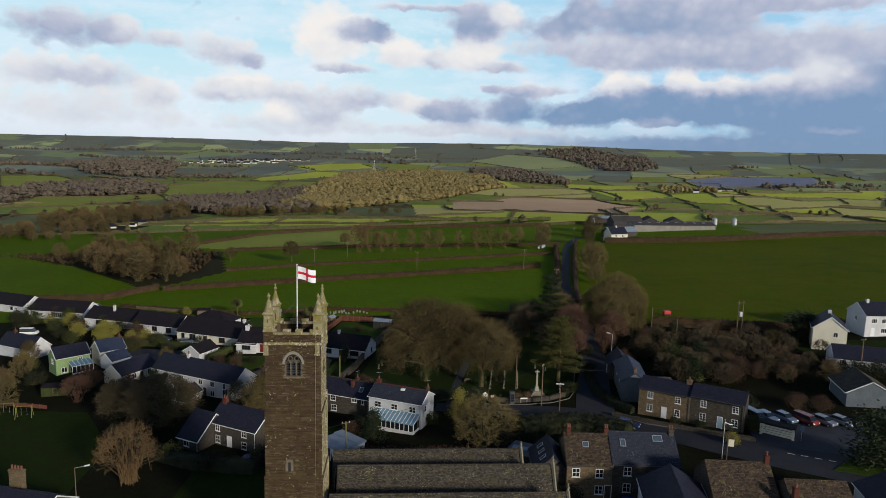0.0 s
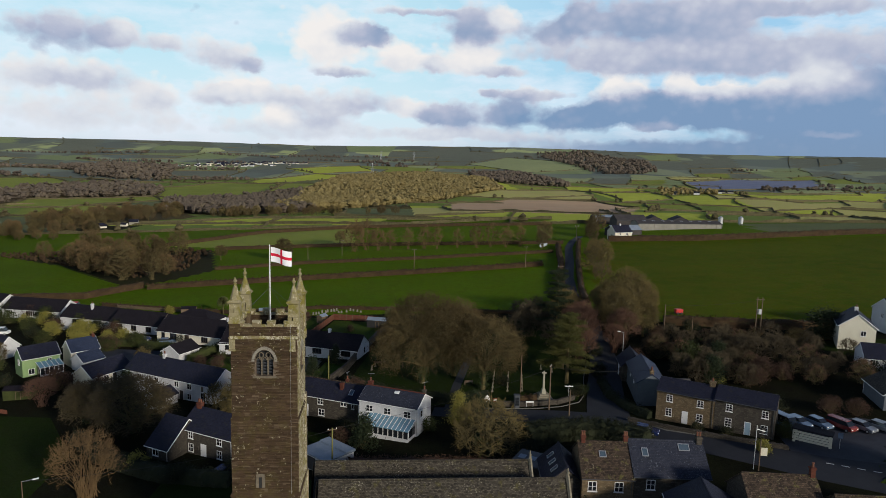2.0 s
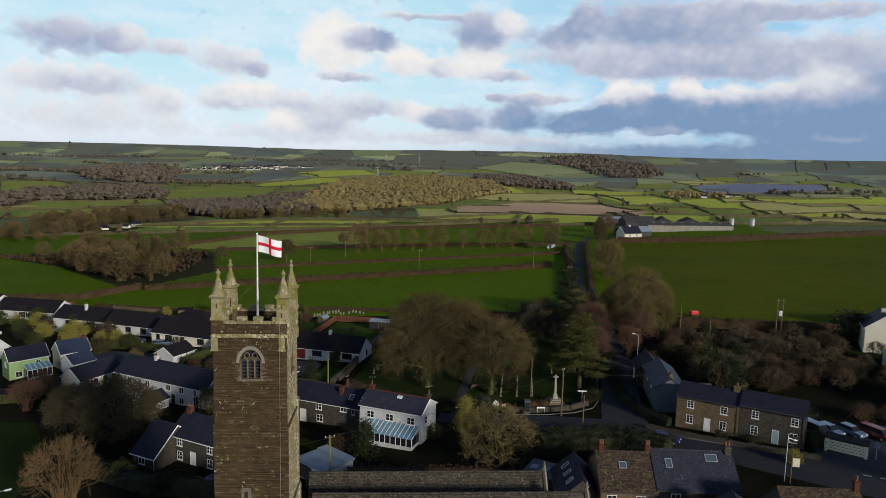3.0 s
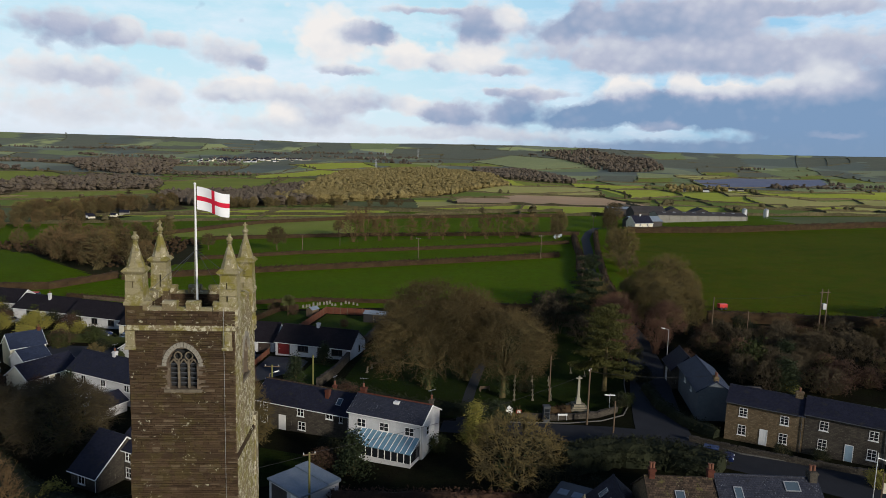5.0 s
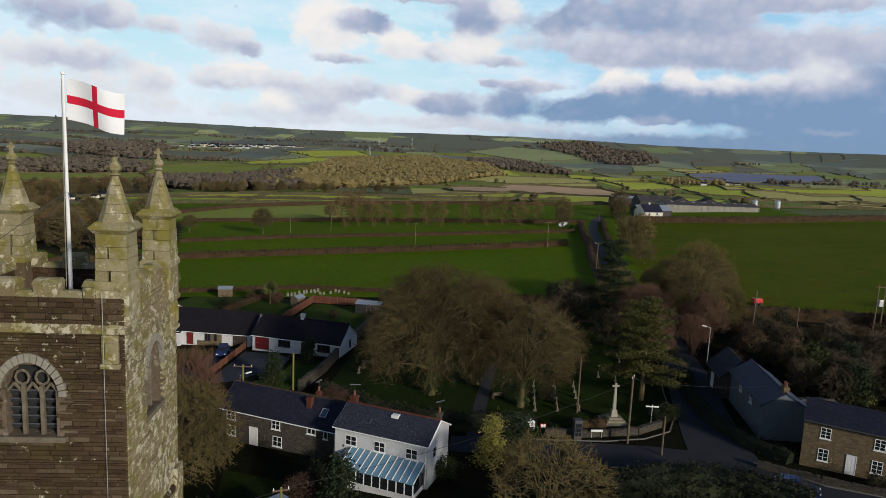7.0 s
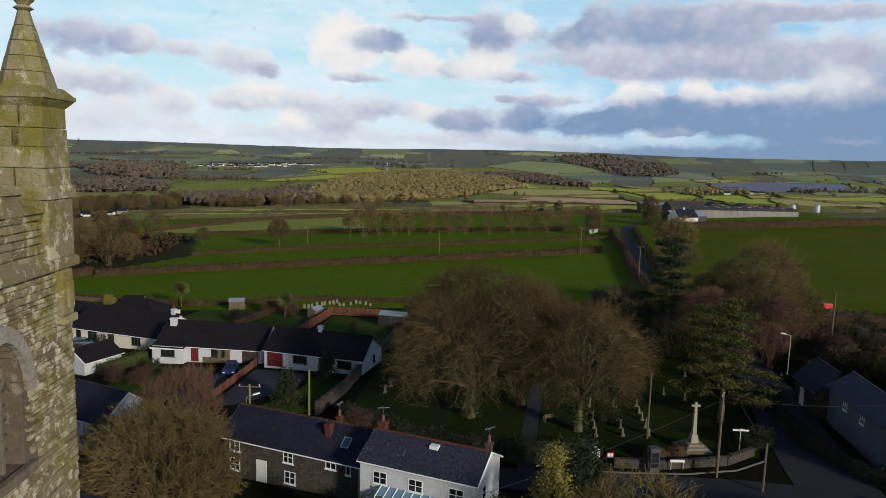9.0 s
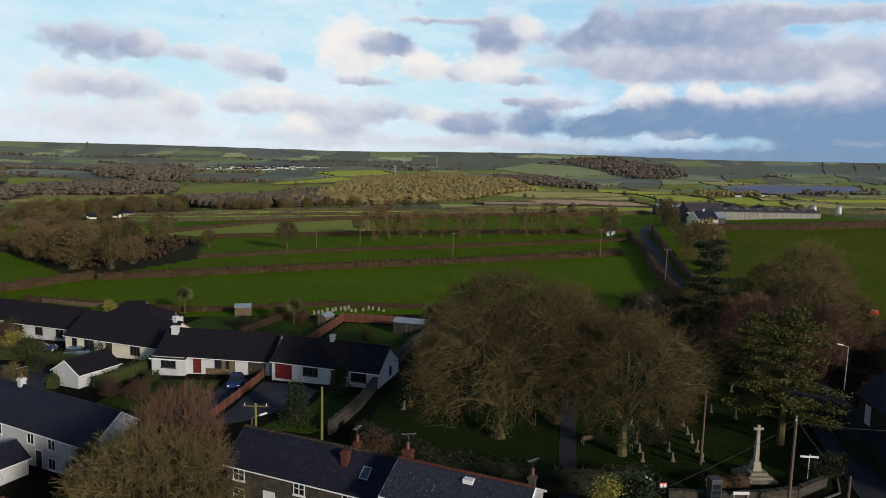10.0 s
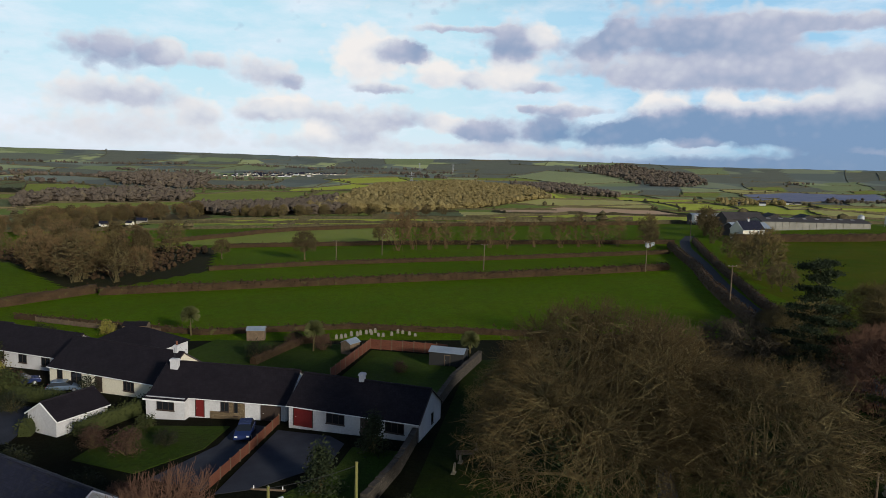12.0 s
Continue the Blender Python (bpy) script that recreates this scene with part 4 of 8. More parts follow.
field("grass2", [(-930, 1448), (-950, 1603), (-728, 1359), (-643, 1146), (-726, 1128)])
field("hazed_light", [(131, 3187), (389, 3952), (639, 3537), (665, 2992), (333, 2699)])
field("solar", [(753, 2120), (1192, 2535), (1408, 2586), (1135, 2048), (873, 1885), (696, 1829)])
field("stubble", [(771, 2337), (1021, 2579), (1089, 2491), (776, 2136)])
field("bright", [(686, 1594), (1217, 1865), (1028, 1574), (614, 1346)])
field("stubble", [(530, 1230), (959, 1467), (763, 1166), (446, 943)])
field("rough", [(-170, 270), (-108, 252), (-92, 284), (-112, 345), (-200, 330)])


NAMED_FIELDS = len(FIELDS)
HEDGE_LINES = []


def part_land(quad, rng, depth=0):
    """Divides far land into fields of uneven size, with hedges between them."""
    cx, cy = sum(p[0] for p in quad) / 4, sum(p[1] for p in quad) / 4
    d = math.hypot(cx, cy)
    a, b, c, e = [Vector(p) for p in quad]
    w, h = ((a - b).length + (c - e).length) / 2, ((b - c).length + (e - a).length) / 2
    goal = 56 + d * 0.058
    if depth > 12 or (max(w, h * 0.6) < goal * rng.uniform(0.8, 1.7)):
        # Beyond this distance fields take the haze-greyed colours.
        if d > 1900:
            kind = rng.choice(("hazed", "hazed_dark", "hazed", "hazed_dark", "hazed_green", "hazed_dark") if d > 3000 or cx < -400 else ("hazed", "hazed_green", "hazed_light", "hazed_dark", "hazed_green", "grass2", "hazed"))
        # Field colours hold cloud shade on the left, sun on the right.
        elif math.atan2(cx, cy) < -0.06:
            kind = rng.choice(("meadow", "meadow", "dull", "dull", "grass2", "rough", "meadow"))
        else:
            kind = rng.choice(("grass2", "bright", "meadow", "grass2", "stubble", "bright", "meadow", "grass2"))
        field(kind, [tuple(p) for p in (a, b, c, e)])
        HEDGE_LINES.extend(((tuple(a), tuple(b)), (tuple(b), tuple(c))))
        return
    t, u = rng.uniform(0.36, 0.64), rng.uniform(0.36, 0.64)
    if w > h * 0.6:
        p, q = a.lerp(b, t), e.lerp(c, u)
        parts = ((a, p, q, e), (p, b, c, q))
    else:
        p, q = b.lerp(c, t), a.lerp(e, u)
        parts = ((a, b, p, q), (q, p, c, e))
    for k in parts:
        part_land([tuple(v) for v in k], rng, depth + 1)


part_land([(-700, 455), (640, 455), (1500, 1950), (-1500, 1950)], random.Random(3))
part_land([(-1500, 1950), (1500, 1950), (3100, 4900), (-3300, 4900)], random.Random(4))
BOUNDS = [(a, b) for kind, p in FIELDS[:NAMED_FIELDS] if kind != "litter" for a, b in zip(p, p[1:] + p[:1]) if min(a[1], b[1]) > 460]


def crown(v, f, x, y, z, r, up, rng, blades=0):
    """One far tree: a lumpy dome of boughs over its foot, with a few sprays that break its outline."""
    k = len(v)
    n = 7
    lean, top = rng.uniform(-0.2, 0.2) * r, up * rng.uniform(0.85, 1.1)
    rings = ((0.12, 0.55), (0.42, 1.0), (0.76, 0.78))
    for t, q in rings:
        a0 = rng.uniform(0, 6.283)
        for i in range(n):
            a = a0 + 6.283 * i / n
            d = r * q * rng.uniform(0.72, 1.2)
            v.append((x + math.cos(a) * d + lean * t, y + math.sin(a) * d, z + top * (t + rng.uniform(-0.07, 0.07))))
    v.append((x + lean, y, z + top))
    for j in range(2):
        for i in range(n):
            a, b = k + j * n + i, k + j * n + (i + 1) % n
            f.append((a, b, b + n, a + n))
    for i in range(n):
        f.append((k + 2 * n + i, k + 2 * n + (i + 1) % n, k + 3 * n))
    for _ in range(blades):
        a, t = rng.uniform(0, 6.283), rng.uniform(0.25, 1.0)
        d = r * math.sqrt(max(0.04, 1 - (t - 0.45) ** 2 * 3.0)) * rng.uniform(0.9, 1.12)
        p = Vector((x + math.cos(a) * d + lean * t, y + math.sin(a) * d, z + top * t))
        out = Vector((math.cos(a), math.sin(a), rng.uniform(0.2, 1.4))).normalized() * r * rng.uniform(0.12, 0.32)
        side = Vector((-math.sin(a), math.cos(a), rng.uniform(-0.5, 0.5))) * r * 0.07
        k = len(v)
        v += [tuple(p - side), tuple(p + side), tuple(p + out)]
        f.append((k, k + 1, k + 2))


def hedge_lines():
    """Hedgerows of the far fields, with trees standing in them."""
    rng = random.Random(8)
    v, f = [], []
    named = FIELDS[:NAMED_FIELDS]
    for (x0, y0), (x1, y1) in HEDGE_LINES + BOUNDS:
        L = math.hypot(x1 - x0, y1 - y0)
        mx, my = (x0 + x1) / 2, (y0 + y1) / 2
        d = math.hypot(mx, my)
        if ((x0, y0), (x1, y1)) not in BOUNDS and (rng.random() < (0.15 if d < 2400 else 0.55) or any(inside(p, mx, my) for m, p in named)):
            continue
        n = max(3, int(L / (5 + d * 0.006)))
        wd, ht = 1.1 + min(d, 1500) * 0.0006, 1.5 + min(d, 1500) * 0.0005
        nx, ny = -(y1 - y0) / L * wd, (x1 - x0) / L * wd
        k0 = len(v)
        bend = rng.uniform(-0.06, 0.06) * L
        trees = rng.choice((0.0, 0.0, 0.02, 0.12)) if d < 1500 else rng.choice((0.0, 0.02, 0.05, 0.2))
        feet = []
        for i in range(n + 1):
            t = i / n
            off = bend * 4 * t * (1 - t)
            x, y = x0 + (x1 - x0) * t + nx / wd * off, y0 + (y1 - y0) * t + ny / wd * off
            z = ground_z(x, y)
            top = ht * rng.uniform(0.55, 1.35)
            v += [(x - nx, y - ny, z - 1.0), (x + rng.uniform(-0.4, 0.4), y + rng.uniform(-0.4, 0.4), z + top), (x + nx, y + ny, z - 1.0)]
            if i:
                k = k0 + 3 * i
                f += [(k - 3, k, k + 1, k - 2), (k - 2, k + 1, k + 2, k - 1)]
            if rng.random() < trees:
                feet.append((x, y, z))
        for x, y, z in feet:
            hh = rng.uniform(3.2, 7) * (1 + d / 6000)
            crown(v, f, x, y, z, hh * rng.uniform(0.38, 0.6), hh, rng, 12)
    tagged(new("field_hedges", mesh_from("field_hedges", v, f, M["wood_hedge"])), "dark winter hedgerows and trees between far fields", "hedge", "", "stuff")


def axis(fine0, fine1, step, mid, mstep, far, ratio=1.12):
    a = list(np.arange(fine0, fine1 + 0.1, step))
    x, s = fine1, mstep
    while x < far:
        if x > mid:
            s *= ratio
        x += s
        a.append(min(x, far))
    return a


def build_ground():
    right = axis(0, 150, 2.5, 1100, 9, 4900, 1.045)
    xs = [-v for v in reversed(axis(0, 200, 2.5, 1100, 9, 4900, 1.045)[1:])] + right
    ys = [-4900, -2500, -1200, -600, -300, -150, -60, 0, 30] + axis(50, 450, 2.5, 1500, 9, 4950, 1.022)
    nx, ny = len(xs), len(ys)
    v = [(x, y, ground_z(x, y)) for y in ys for x in xs]
    names = ["far", "hazed", "hazed_light", "hazed_dark", "hazed_green", "meadow", "dull", "shaded_pasture", "garden", "litter", "grass", "grass2", "bright", "soil", "stubble", "rough", "solar"]
    f = [(j * nx + i, j * nx + i + 1, (j + 1) * nx + i + 1, (j + 1) * nx + i) for j in range(ny - 1) for i in range(nx - 1)]
    ax, ay = np.array(xs), np.array(ys)
    cx, cy = np.meshgrid((ax[1:] + ax[:-1]) / 2, (ay[1:] + ay[:-1]) / 2)
    d = np.hypot(cx, cy)
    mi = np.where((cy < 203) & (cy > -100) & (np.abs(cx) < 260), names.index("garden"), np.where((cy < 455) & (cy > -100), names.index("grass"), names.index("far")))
    mi = np.where(d > 2100, names.index("hazed"), mi)
    for m, p in reversed(FIELDS):
        px, py = np.array([q[0] for q in p]), np.array([q[1] for q in p])
        c0, c1 = np.searchsorted(cx[0], (px.min(), px.max()))
        r0, r1 = np.searchsorted(cy[:, 0], (py.min(), py.max()))
        x, y = cx[r0:r1, c0:c1], cy[r0:r1, c0:c1]
        hit = np.zeros(x.shape, bool)
        for i in range(len(p)):
            (xa, ya), (xb, yb) = p[i], p[(i + 1) % len(p)]
            if ya != yb:
                hit ^= ((ya > y) != (yb > y)) & (x < (xb - xa) * (y - ya) / (yb - ya) + xa)
        mi[r0:r1, c0:c1][hit] = names.index(m)
    mi = [int(k) for k in mi.ravel()]
    me = mesh_from("ground", v, f, M["far"], True)
    for n in names[1:]:
        me.materials.append(M[n])
    me.polygons.foreach_set("material_index", mi)
    tagged(new("ground", me), "farmland of green pastures and hedged fields", "ground", "", "structure")


build_ground()
hedge_lines()


def sheet(name, label, pts, mat, z=0.03, kind="structure", category="ground", th=0.2):
    """A piece of ground with real thickness, its top z above the land."""
    bm = prism(pts, z - th, z)
    for v in bm.verts:
        v.co.z += ground_z(v.co.x, v.co.y)
    ob = part(name, bm, M[mat], None)
    return tagged(ob, label, category, "", kind)


def strip(name, label, pts, w, mat, z=0.04, category="road"):
    """A road or path along a line, with constant or changing width."""
    ws = w if isinstance(w, (list, tuple)) else [w] * len(pts)
    L, R = [], []
    for i, (x, y) in enumerate(pts):
        a, b = pts[max(0, i - 1)], pts[min(len(pts) - 1, i + 1)]
        d = Vector((b[0] - a[0], b[1] - a[1])).normalized()
        L.append((x - d.y * ws[i] / 2, y + d.x * ws[i] / 2))
        R.append((x + d.y * ws[i] / 2, y - d.x * ws[i] / 2))
    bm = bmesh.new()
    for k in range(len(pts) - 1):
        prism([R[k], R[k + 1], L[k + 1], L[k]], z - 0.25, z, bm)
    bmesh.ops.remove_doubles(bm, verts=bm.verts, dist=0.001)
    for v in bm.verts:
        v.co.z += ground_z(v.co.x, v.co.y)
    return tagged(part(name, bm, M[mat], None), label, category, "", "structure")

# ---- roads and open ground ----
strip("road", "dark asphalt village lane running out to the farm", [(27.5, 118), (29.0, 128), (31.5, 140), (34.5, 152), (37.5, 172), (39.5, 200), (42, 228), (46, 255), (53, 290), (60, 330), (66, 352), (74, 372)], [7.5, 7.0, 6.6, 6.0, 5.2, 4.2, 3.6, 3.5, 3.5, 3.5, 3.5, 3.5], "asphalt", 0.05)
strip("road", "asphalt village street between the cottages", [(-2, 127.5), (10, 125.6), (20, 123.5), (28, 121), (36, 115.5), (44, 109.5), (54, 103), (66, 97), (82, 90), (110, 80)], [4, 5, 6.5, 7.5, 7, 7, 8.5, 11, 9, 8], "asphalt", 0.045)
sheet("car_park", "asphalt parking bay beside the street", [(52, 108), (74, 100), (79, 114), (70, 121), (54, 121)], "tarmac", 0.04)
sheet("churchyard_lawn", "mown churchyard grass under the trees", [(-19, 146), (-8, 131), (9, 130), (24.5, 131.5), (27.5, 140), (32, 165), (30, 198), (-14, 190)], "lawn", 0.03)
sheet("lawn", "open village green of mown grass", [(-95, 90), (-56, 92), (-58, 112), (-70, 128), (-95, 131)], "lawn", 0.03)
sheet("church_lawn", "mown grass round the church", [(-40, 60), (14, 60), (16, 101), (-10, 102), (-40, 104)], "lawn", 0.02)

# ---- buildings of the village ----
G = "houses of the village"
house("bungalow", "white rendered bungalow with dark tiled roof and red garage door", (-25.7, 164.6), -15, 15.6, 7.4, 2.45, 4.9, "render", "tile", "dark_frame",
      wins=[("f", -2.0, 0.9, 2.2, 1.15, 3, 1), ("f", 5.0, 0.9, 2.2, 1.15, 3, 1), ("r", 0.6, 0.9, 0.7, 1.2, 1, 1)], doors=[("f", -6.0, 0.02, 2.3, 2.1, "red_door", "garage_door"), ("f", 1.6, 0.02, 1.0, 2.05, "dark_frame")],
      chims=[(-0.5, 0, 0.95, 0.6, 0.6, "render", 0)], category="house", group=G)
stone_bungalow = house("bungalow", "white bungalow with stone panel and dark garage door", (-43.0, 170.0), -6, 17.0, 8.4, 2.45, 5.1, "render", "tile", "dark_frame",
           wins=[("f", 0.9, 0.9, 1.0, 1.2, 2, 1), ("f", 2.3, 0.5, 0.5, 1.6, 1, 1)], doors=[("f", -2.2, 0.02, 1.0, 2.05, "red_door"), ("f", 6.6, 0.02, 2.3, 2.1, "dark_frame", "garage_door")],
           chims=[(-7.2, -0.9, 0.7, 1.0, 0.6, "render", 0)], group=G)
bay = part("bay", bbox(-8.5, -5.2, -0.5, -3.6, -4.2, 2.4), M["render"], stone_bungalow)
window(stone_bungalow, pose(-6.0, -5.2, 0, 0, 0, 180), 0, 0.85, 2.2, 1.1, M["dark_frame"], 3, 1)
part("stone_panel", bbox(-0.9, -4.3, -0.4, 3.4, -4.2, 0.85), M["rubble_warm"], stone_bungalow)
part("stone_panel", bbox(1.5, -4.3, 0.85, 2.0, -4.2, 2.3), M["rubble_warm"], stone_bungalow)
part("stone_panel", bbox(2.6, -4.3, 0.85, 3.4, -4.2, 2.3), M["rubble_warm"], stone_bungalow)
part("bay_roof", bbox(-8.7, -1.35, 0, -3.4, 0.0, 0.12, 0, None, pose(0, -4.2, 2.52, 17)), M["tile"], stone_bungalow)
part("fascia", bbox(-8.7, -5.56, 2.0, -3.4, -5.48, 2.2), M["white"], stone_bungalow)
house("bungalow", "cream rendered bungalow with large dark tiled roof", (-61.0, 179.2), -18, 19.0, 9.0, 2.5, 5.4, "cream", "tile", "dark_frame",
      wins=[("f", -7.6, 0.8, 1.0, 1.4, 1, 1), ("f", -4.6, 0.3, 1.9, 1.9, 2, 1), ("f", 4.5, 0.8, 1.8, 1.3, 3, 1)], doors=[("f", -0.6, 0.02, 1.0, 2.05, "dark_frame")], chims=[(8.4, 0, 1.0, 0.7, 0.6, "render", 1)], group=G)
house("bungalow", "white bungalow with low dark tiled roof", (-79.8, 190.0), -16, 15.0, 8.0, 2.5, 5.0, "render", "tile", "dark_frame", wins=[("f", -4.5, 0.8, 1.6, 1.3, 2, 1), ("f", 0, 0.8, 1.6, 1.3, 2, 1), ("f", 4.5, 0.8, 1.6, 1.3, 2, 1)], group=G)
house("bungalow", "white bungalow with dark roof and white chimney", (-96.5, 197.5), -14, 16.0, 8.0, 2.5, 5.0, "render", "tile", "dark_frame", wins=[("f", -3, 0.8, 2.2, 1.3, 3, 1), ("f", 3.5, 0.8, 1.6, 1.3, 2, 1)], chims=[(0, -1, 1.0, 0.6, 0.6, "render", 1)], group=G)
house("bungalow", "white bungalow with conservatory windows and dark roof", (-118.5, 209.5), -9, 19.0, 8.0, 2.5, 5.0, "render", "tile", "white", wins=[("f", -7, 0.8, 1.8, 1.3, 3, 1), ("f", 0, 0.5, 3.6, 1.7, 5, 1), ("f", 6, 0.8, 1.6, 1.3, 2, 1)], group=G)
house("bungalow", "white bungalow with grey roof among bushes", (-141, 221), -20, 17.0, 8.0, 2.5, 5.0, "render", "tile", "white", wins=[("f", -4, 0.8, 1.8, 1.3, 3, 1), ("f", 3, 0.8, 1.8, 1.3, 3, 1)], group=G)
house("garage", "white rendered garage with dark tiled roof", (-60.2, 163.8), 66, 6.4, 5.0, 2.0, 3.5, "render", "tile", "white", category="garage", doors=[("f", 0, 0.02, 0.9, 1.8, "white")])
wh2 = house("cottage", "white two-storey cottage with slate roof", (-51.5, 140.6), -25, 22.5, 6.4, 3.9, 6.2, "render", "slate", "white",
            wins=[("f", 8.8, 0.2, 1.2, 2.1, 2, 1), ("f", 5.4, 2.3, 1.1, 1.1, 2, 1), ("f", 2.2, 2.3, 1.1, 1.1, 2, 1), ("f", -3.0, 2.3, 1.1, 1.1, 2, 1), ("f", -7.5, 2.3, 1.1, 1.1, 2, 1), ("f", 5.4, 0.3, 1.1, 1.2, 2, 1), ("f", -3.5, 0.3, 1.2, 1.2, 2, 1), ("f", 8.6, 2.3, 0.8, 1.3, 1, 1)],
            doors=[("f", 3.4, -0.2, 0.95, 2.05, "dark_frame")], chims=[(-4, 0, 0.9, 0.6, 0.6, "render", 1)], group=G)
house("porch_wing", "white porch wing with dark slate roof", (-52.6, 133.6), 65, 4.6, 3.6, 1.9, 3.0, "render", "slate", "white", wins=[("l", 0, 0.5, 1.0, 1.1, 2, 1)], group=G)
house("stone_house", "grey rubble stone house with slate roof and white windows", (-35.0, 113.6), -26, 10.4, 6.4, 3.8, 6.0, "rubble", "slate", "white",
      wins=[("f", -3.2, 2.3, 1.0, 1.2, 2, 2), ("f", 2.6, 2.3, 1.0, 1.2, 2, 2), ("f", -3.2, 0.2, 1.0, 1.3, 2, 2), ("f", 2.6, 0.2, 1.0, 1.3, 2, 2)], doors=[("f", -0.6, -0.25, 0.95, 2.05, "white")], chims=[(-4.3, 0, 0.9, 0.9, 0.7, "brick", 2)], group=G)
house("stone_house", "low stone wing with slate roof and white window", (-41.9, 113.9), -26, 4.6, 8.2, 2.0, 5.3, "rubble", "slate", "white", wins=[("f", -0.4, 0.5, 1.2, 1.0, 2, 1)], group=G)
green = house("green_house", "pale green rendered house with slate roof", (-87.9, 155.2), 47, 7.4, 4.8, 4.0, 5.9, "green_render", "slate", "white", wins=[("l", 0.2, 2.3, 1.0, 1.2, 2, 1), ("f", 1.6, 2.4, 0.9, 0.9, 2, 1), ("f", -2.0, 0.4, 1.2, 1.2, 2, 1)], group=G)
house("cottage", "small cottage with blue slate roof", (-81.6, 161.2), 47, 6.0, 5.0, 3.6, 5.6, "cream", "slate_blue", "white", chims=[(2.6, 0, 0.6, 0.6, 0.6, "brick", 1)], group=G)
house("outhouse", "low outhouse with blue slate roof", (-78.2, 157.4), 60, 5.0, 4.0, 2.2, 3.6, "render", "slate_blue", "white", category="shed")
porch = empty("glazed_porch", "white framed glazed porch with pale roof", "conservatory", green.matrix_world @ pose(1.2, -2.4, 0))
part("base_wall", bbox(-2.3, -2.4, -0.6, 2.3, -2.3, 0.5), M["render"], porch)
for k in range(6):
    part("mullion", bbox(-2.3 + k * 0.9, -2.4, 0.5, -2.2 + k * 0.9, -2.3, 2.0), M["white"], porch)
    if k < 5:
        part("pane", bbox(-2.2 + k * 0.9, -2.37, 0.52, -1.4 + k * 0.9, -2.33, 1.98), M["glass"], porch)
part("head_rail", bbox(-2.4, -2.45, 2.0, 2.4, -2.28, 2.12), M["white"], porch)
part("side_pane", bbox(-2.28, -2.28, -0.4, -2.22, -0.03, 2.0), M["glass"], porch)
part("side_pane", bbox(2.22, -2.28, -0.4, 2.28, -0.03, 2.0), M["glass"], porch)
roof = part("glazed_roof", bbox(-2.4, 0, 0, 2.4, 2.6, 0.06, 0, None, pose(0, -2.5, 2.12, 14)), M["polycarb"], porch)
for k in range(6):
    part("glazing_bar", bbox(-2.4 + k * 0.93, 0, 0.06, -2.32 + k * 0.93, 2.6, 0.11, 0, None, pose(0, -2.5, 2.12, 14)), M["white"], roof)
house("cream_bungalow", "cream bungalow with dark slate roof", (-70.6, 148.6), 64, 9.6, 5.4, 2.3, 4.2, "cream", "slate", "white", wins=[("f", 2.6, 0.6, 1.0, 1.3, 2, 1), ("f", -1.4, 0.6, 1.2, 1.3, 2, 1)], doors=[("f", 0.6, 0.02, 0.9, 2.0, "dark_frame")], group=G)
house("cottage", "white cottage with grey slate roof beside gardens", (-106.4, 168.4), -23, 12, 5.2, 2.8, 5.2, "render", "slate", "white", chims=[(-3, 0, 0.9, 0.6, 0.6, "brick", 1)], group=G)
hip_house("bungalow", "white bungalow with dark hipped roof", (-66.0, 192.0), -15, 12.0, 8.0, 2.5, 5.0, "render", "tile", G)
row = house("row_cottage", "dark stone cottage row with slate roof and white windows", (-20.5, 128.2), -21.5, 15.2, 5.2, 3.8, 5.9, "rubble", "slate", "white", ridge_mat="brown_slate",
            wins=[("f", -6.3, 2.35, 1.2, 1.15, 2, 2), ("f", -0.2, 2.35, 1.1, 1.15, 2, 2), ("f", 4.4, 2.7, 1.1, 0.8, 2, 1), ("f", 6.2, 2.5, 0.5, 0.9, 1, 1), ("f", -6.3, 0.45, 1.2, 1.2, 2, 2), ("f", 0.0, 0.35, 1.2, 1.2, 2, 2)],
            doors=[("f", -3.2, -0.15, 1.0, 2.1, "white")], chims=[(3.2, -1.0, 0.35, 0.6, 0.6, "brick", 0), (3.6, 0.2, 0.75, 0.45, 0.45, "brick", 1)], lights=[("f", 5.3, 0.45, 0.8, 1.1)], group=G)
white_house = house("white_house", "white rendered house with slate roof and blue glazed conservatory", (-8.3, 121.4), -22, 10.6, 5.6, 4.9, 6.35, "render", "patchy_slate", "white", ridge_mat="brick",
                    wins=[("f", -3.4, 3.0, 1.3, 1.1, 2, 2), ("f", -0.1, 3.0, 1.3, 1.1, 2, 2), ("f", 3.5, 3.0, 1.3, 1.1, 2, 2), ("r", -1.2, 2.9, 0.9, 1.2, 1, 2), ("r", 0.8, 0.9, 0.8, 1.2, 1, 2)],
                    chims=[(-4.9, 0.5, 0.75, 0.75, 0.6, "brick", 1), (5.0, 0.6, 0.7, 0.5, 0.5, "rubble", 1)], group=G)
pub_a = house("terrace_house", "stone terrace house with mossy brown roof", (20.2, 95.6), -2, 6.4, 8.0, 5.1, 7.9, "rubble_warm", "brown_slate", "white",
              wins=[("f", -1.9, 3.2, 1.1, 1.3, 2, 2), ("f", 1.4, 3.2, 1.1, 1.3, 2, 2), ("f", 1.4, 0.7, 1.1, 1.3, 2, 2)], doors=[("f", 2.7, 0.02, 0.9, 2.05, "dark_frame")], chims=[(-2.6, 0, 1.0, 0.55, 0.55, "brick", 2), (2.9, 0.2, 1.0, 0.55, 0.55, "brick", 2)], lights=[("f", -0.3, 0.62, 0.9, 0.9)], group=G, bargeboard=False)
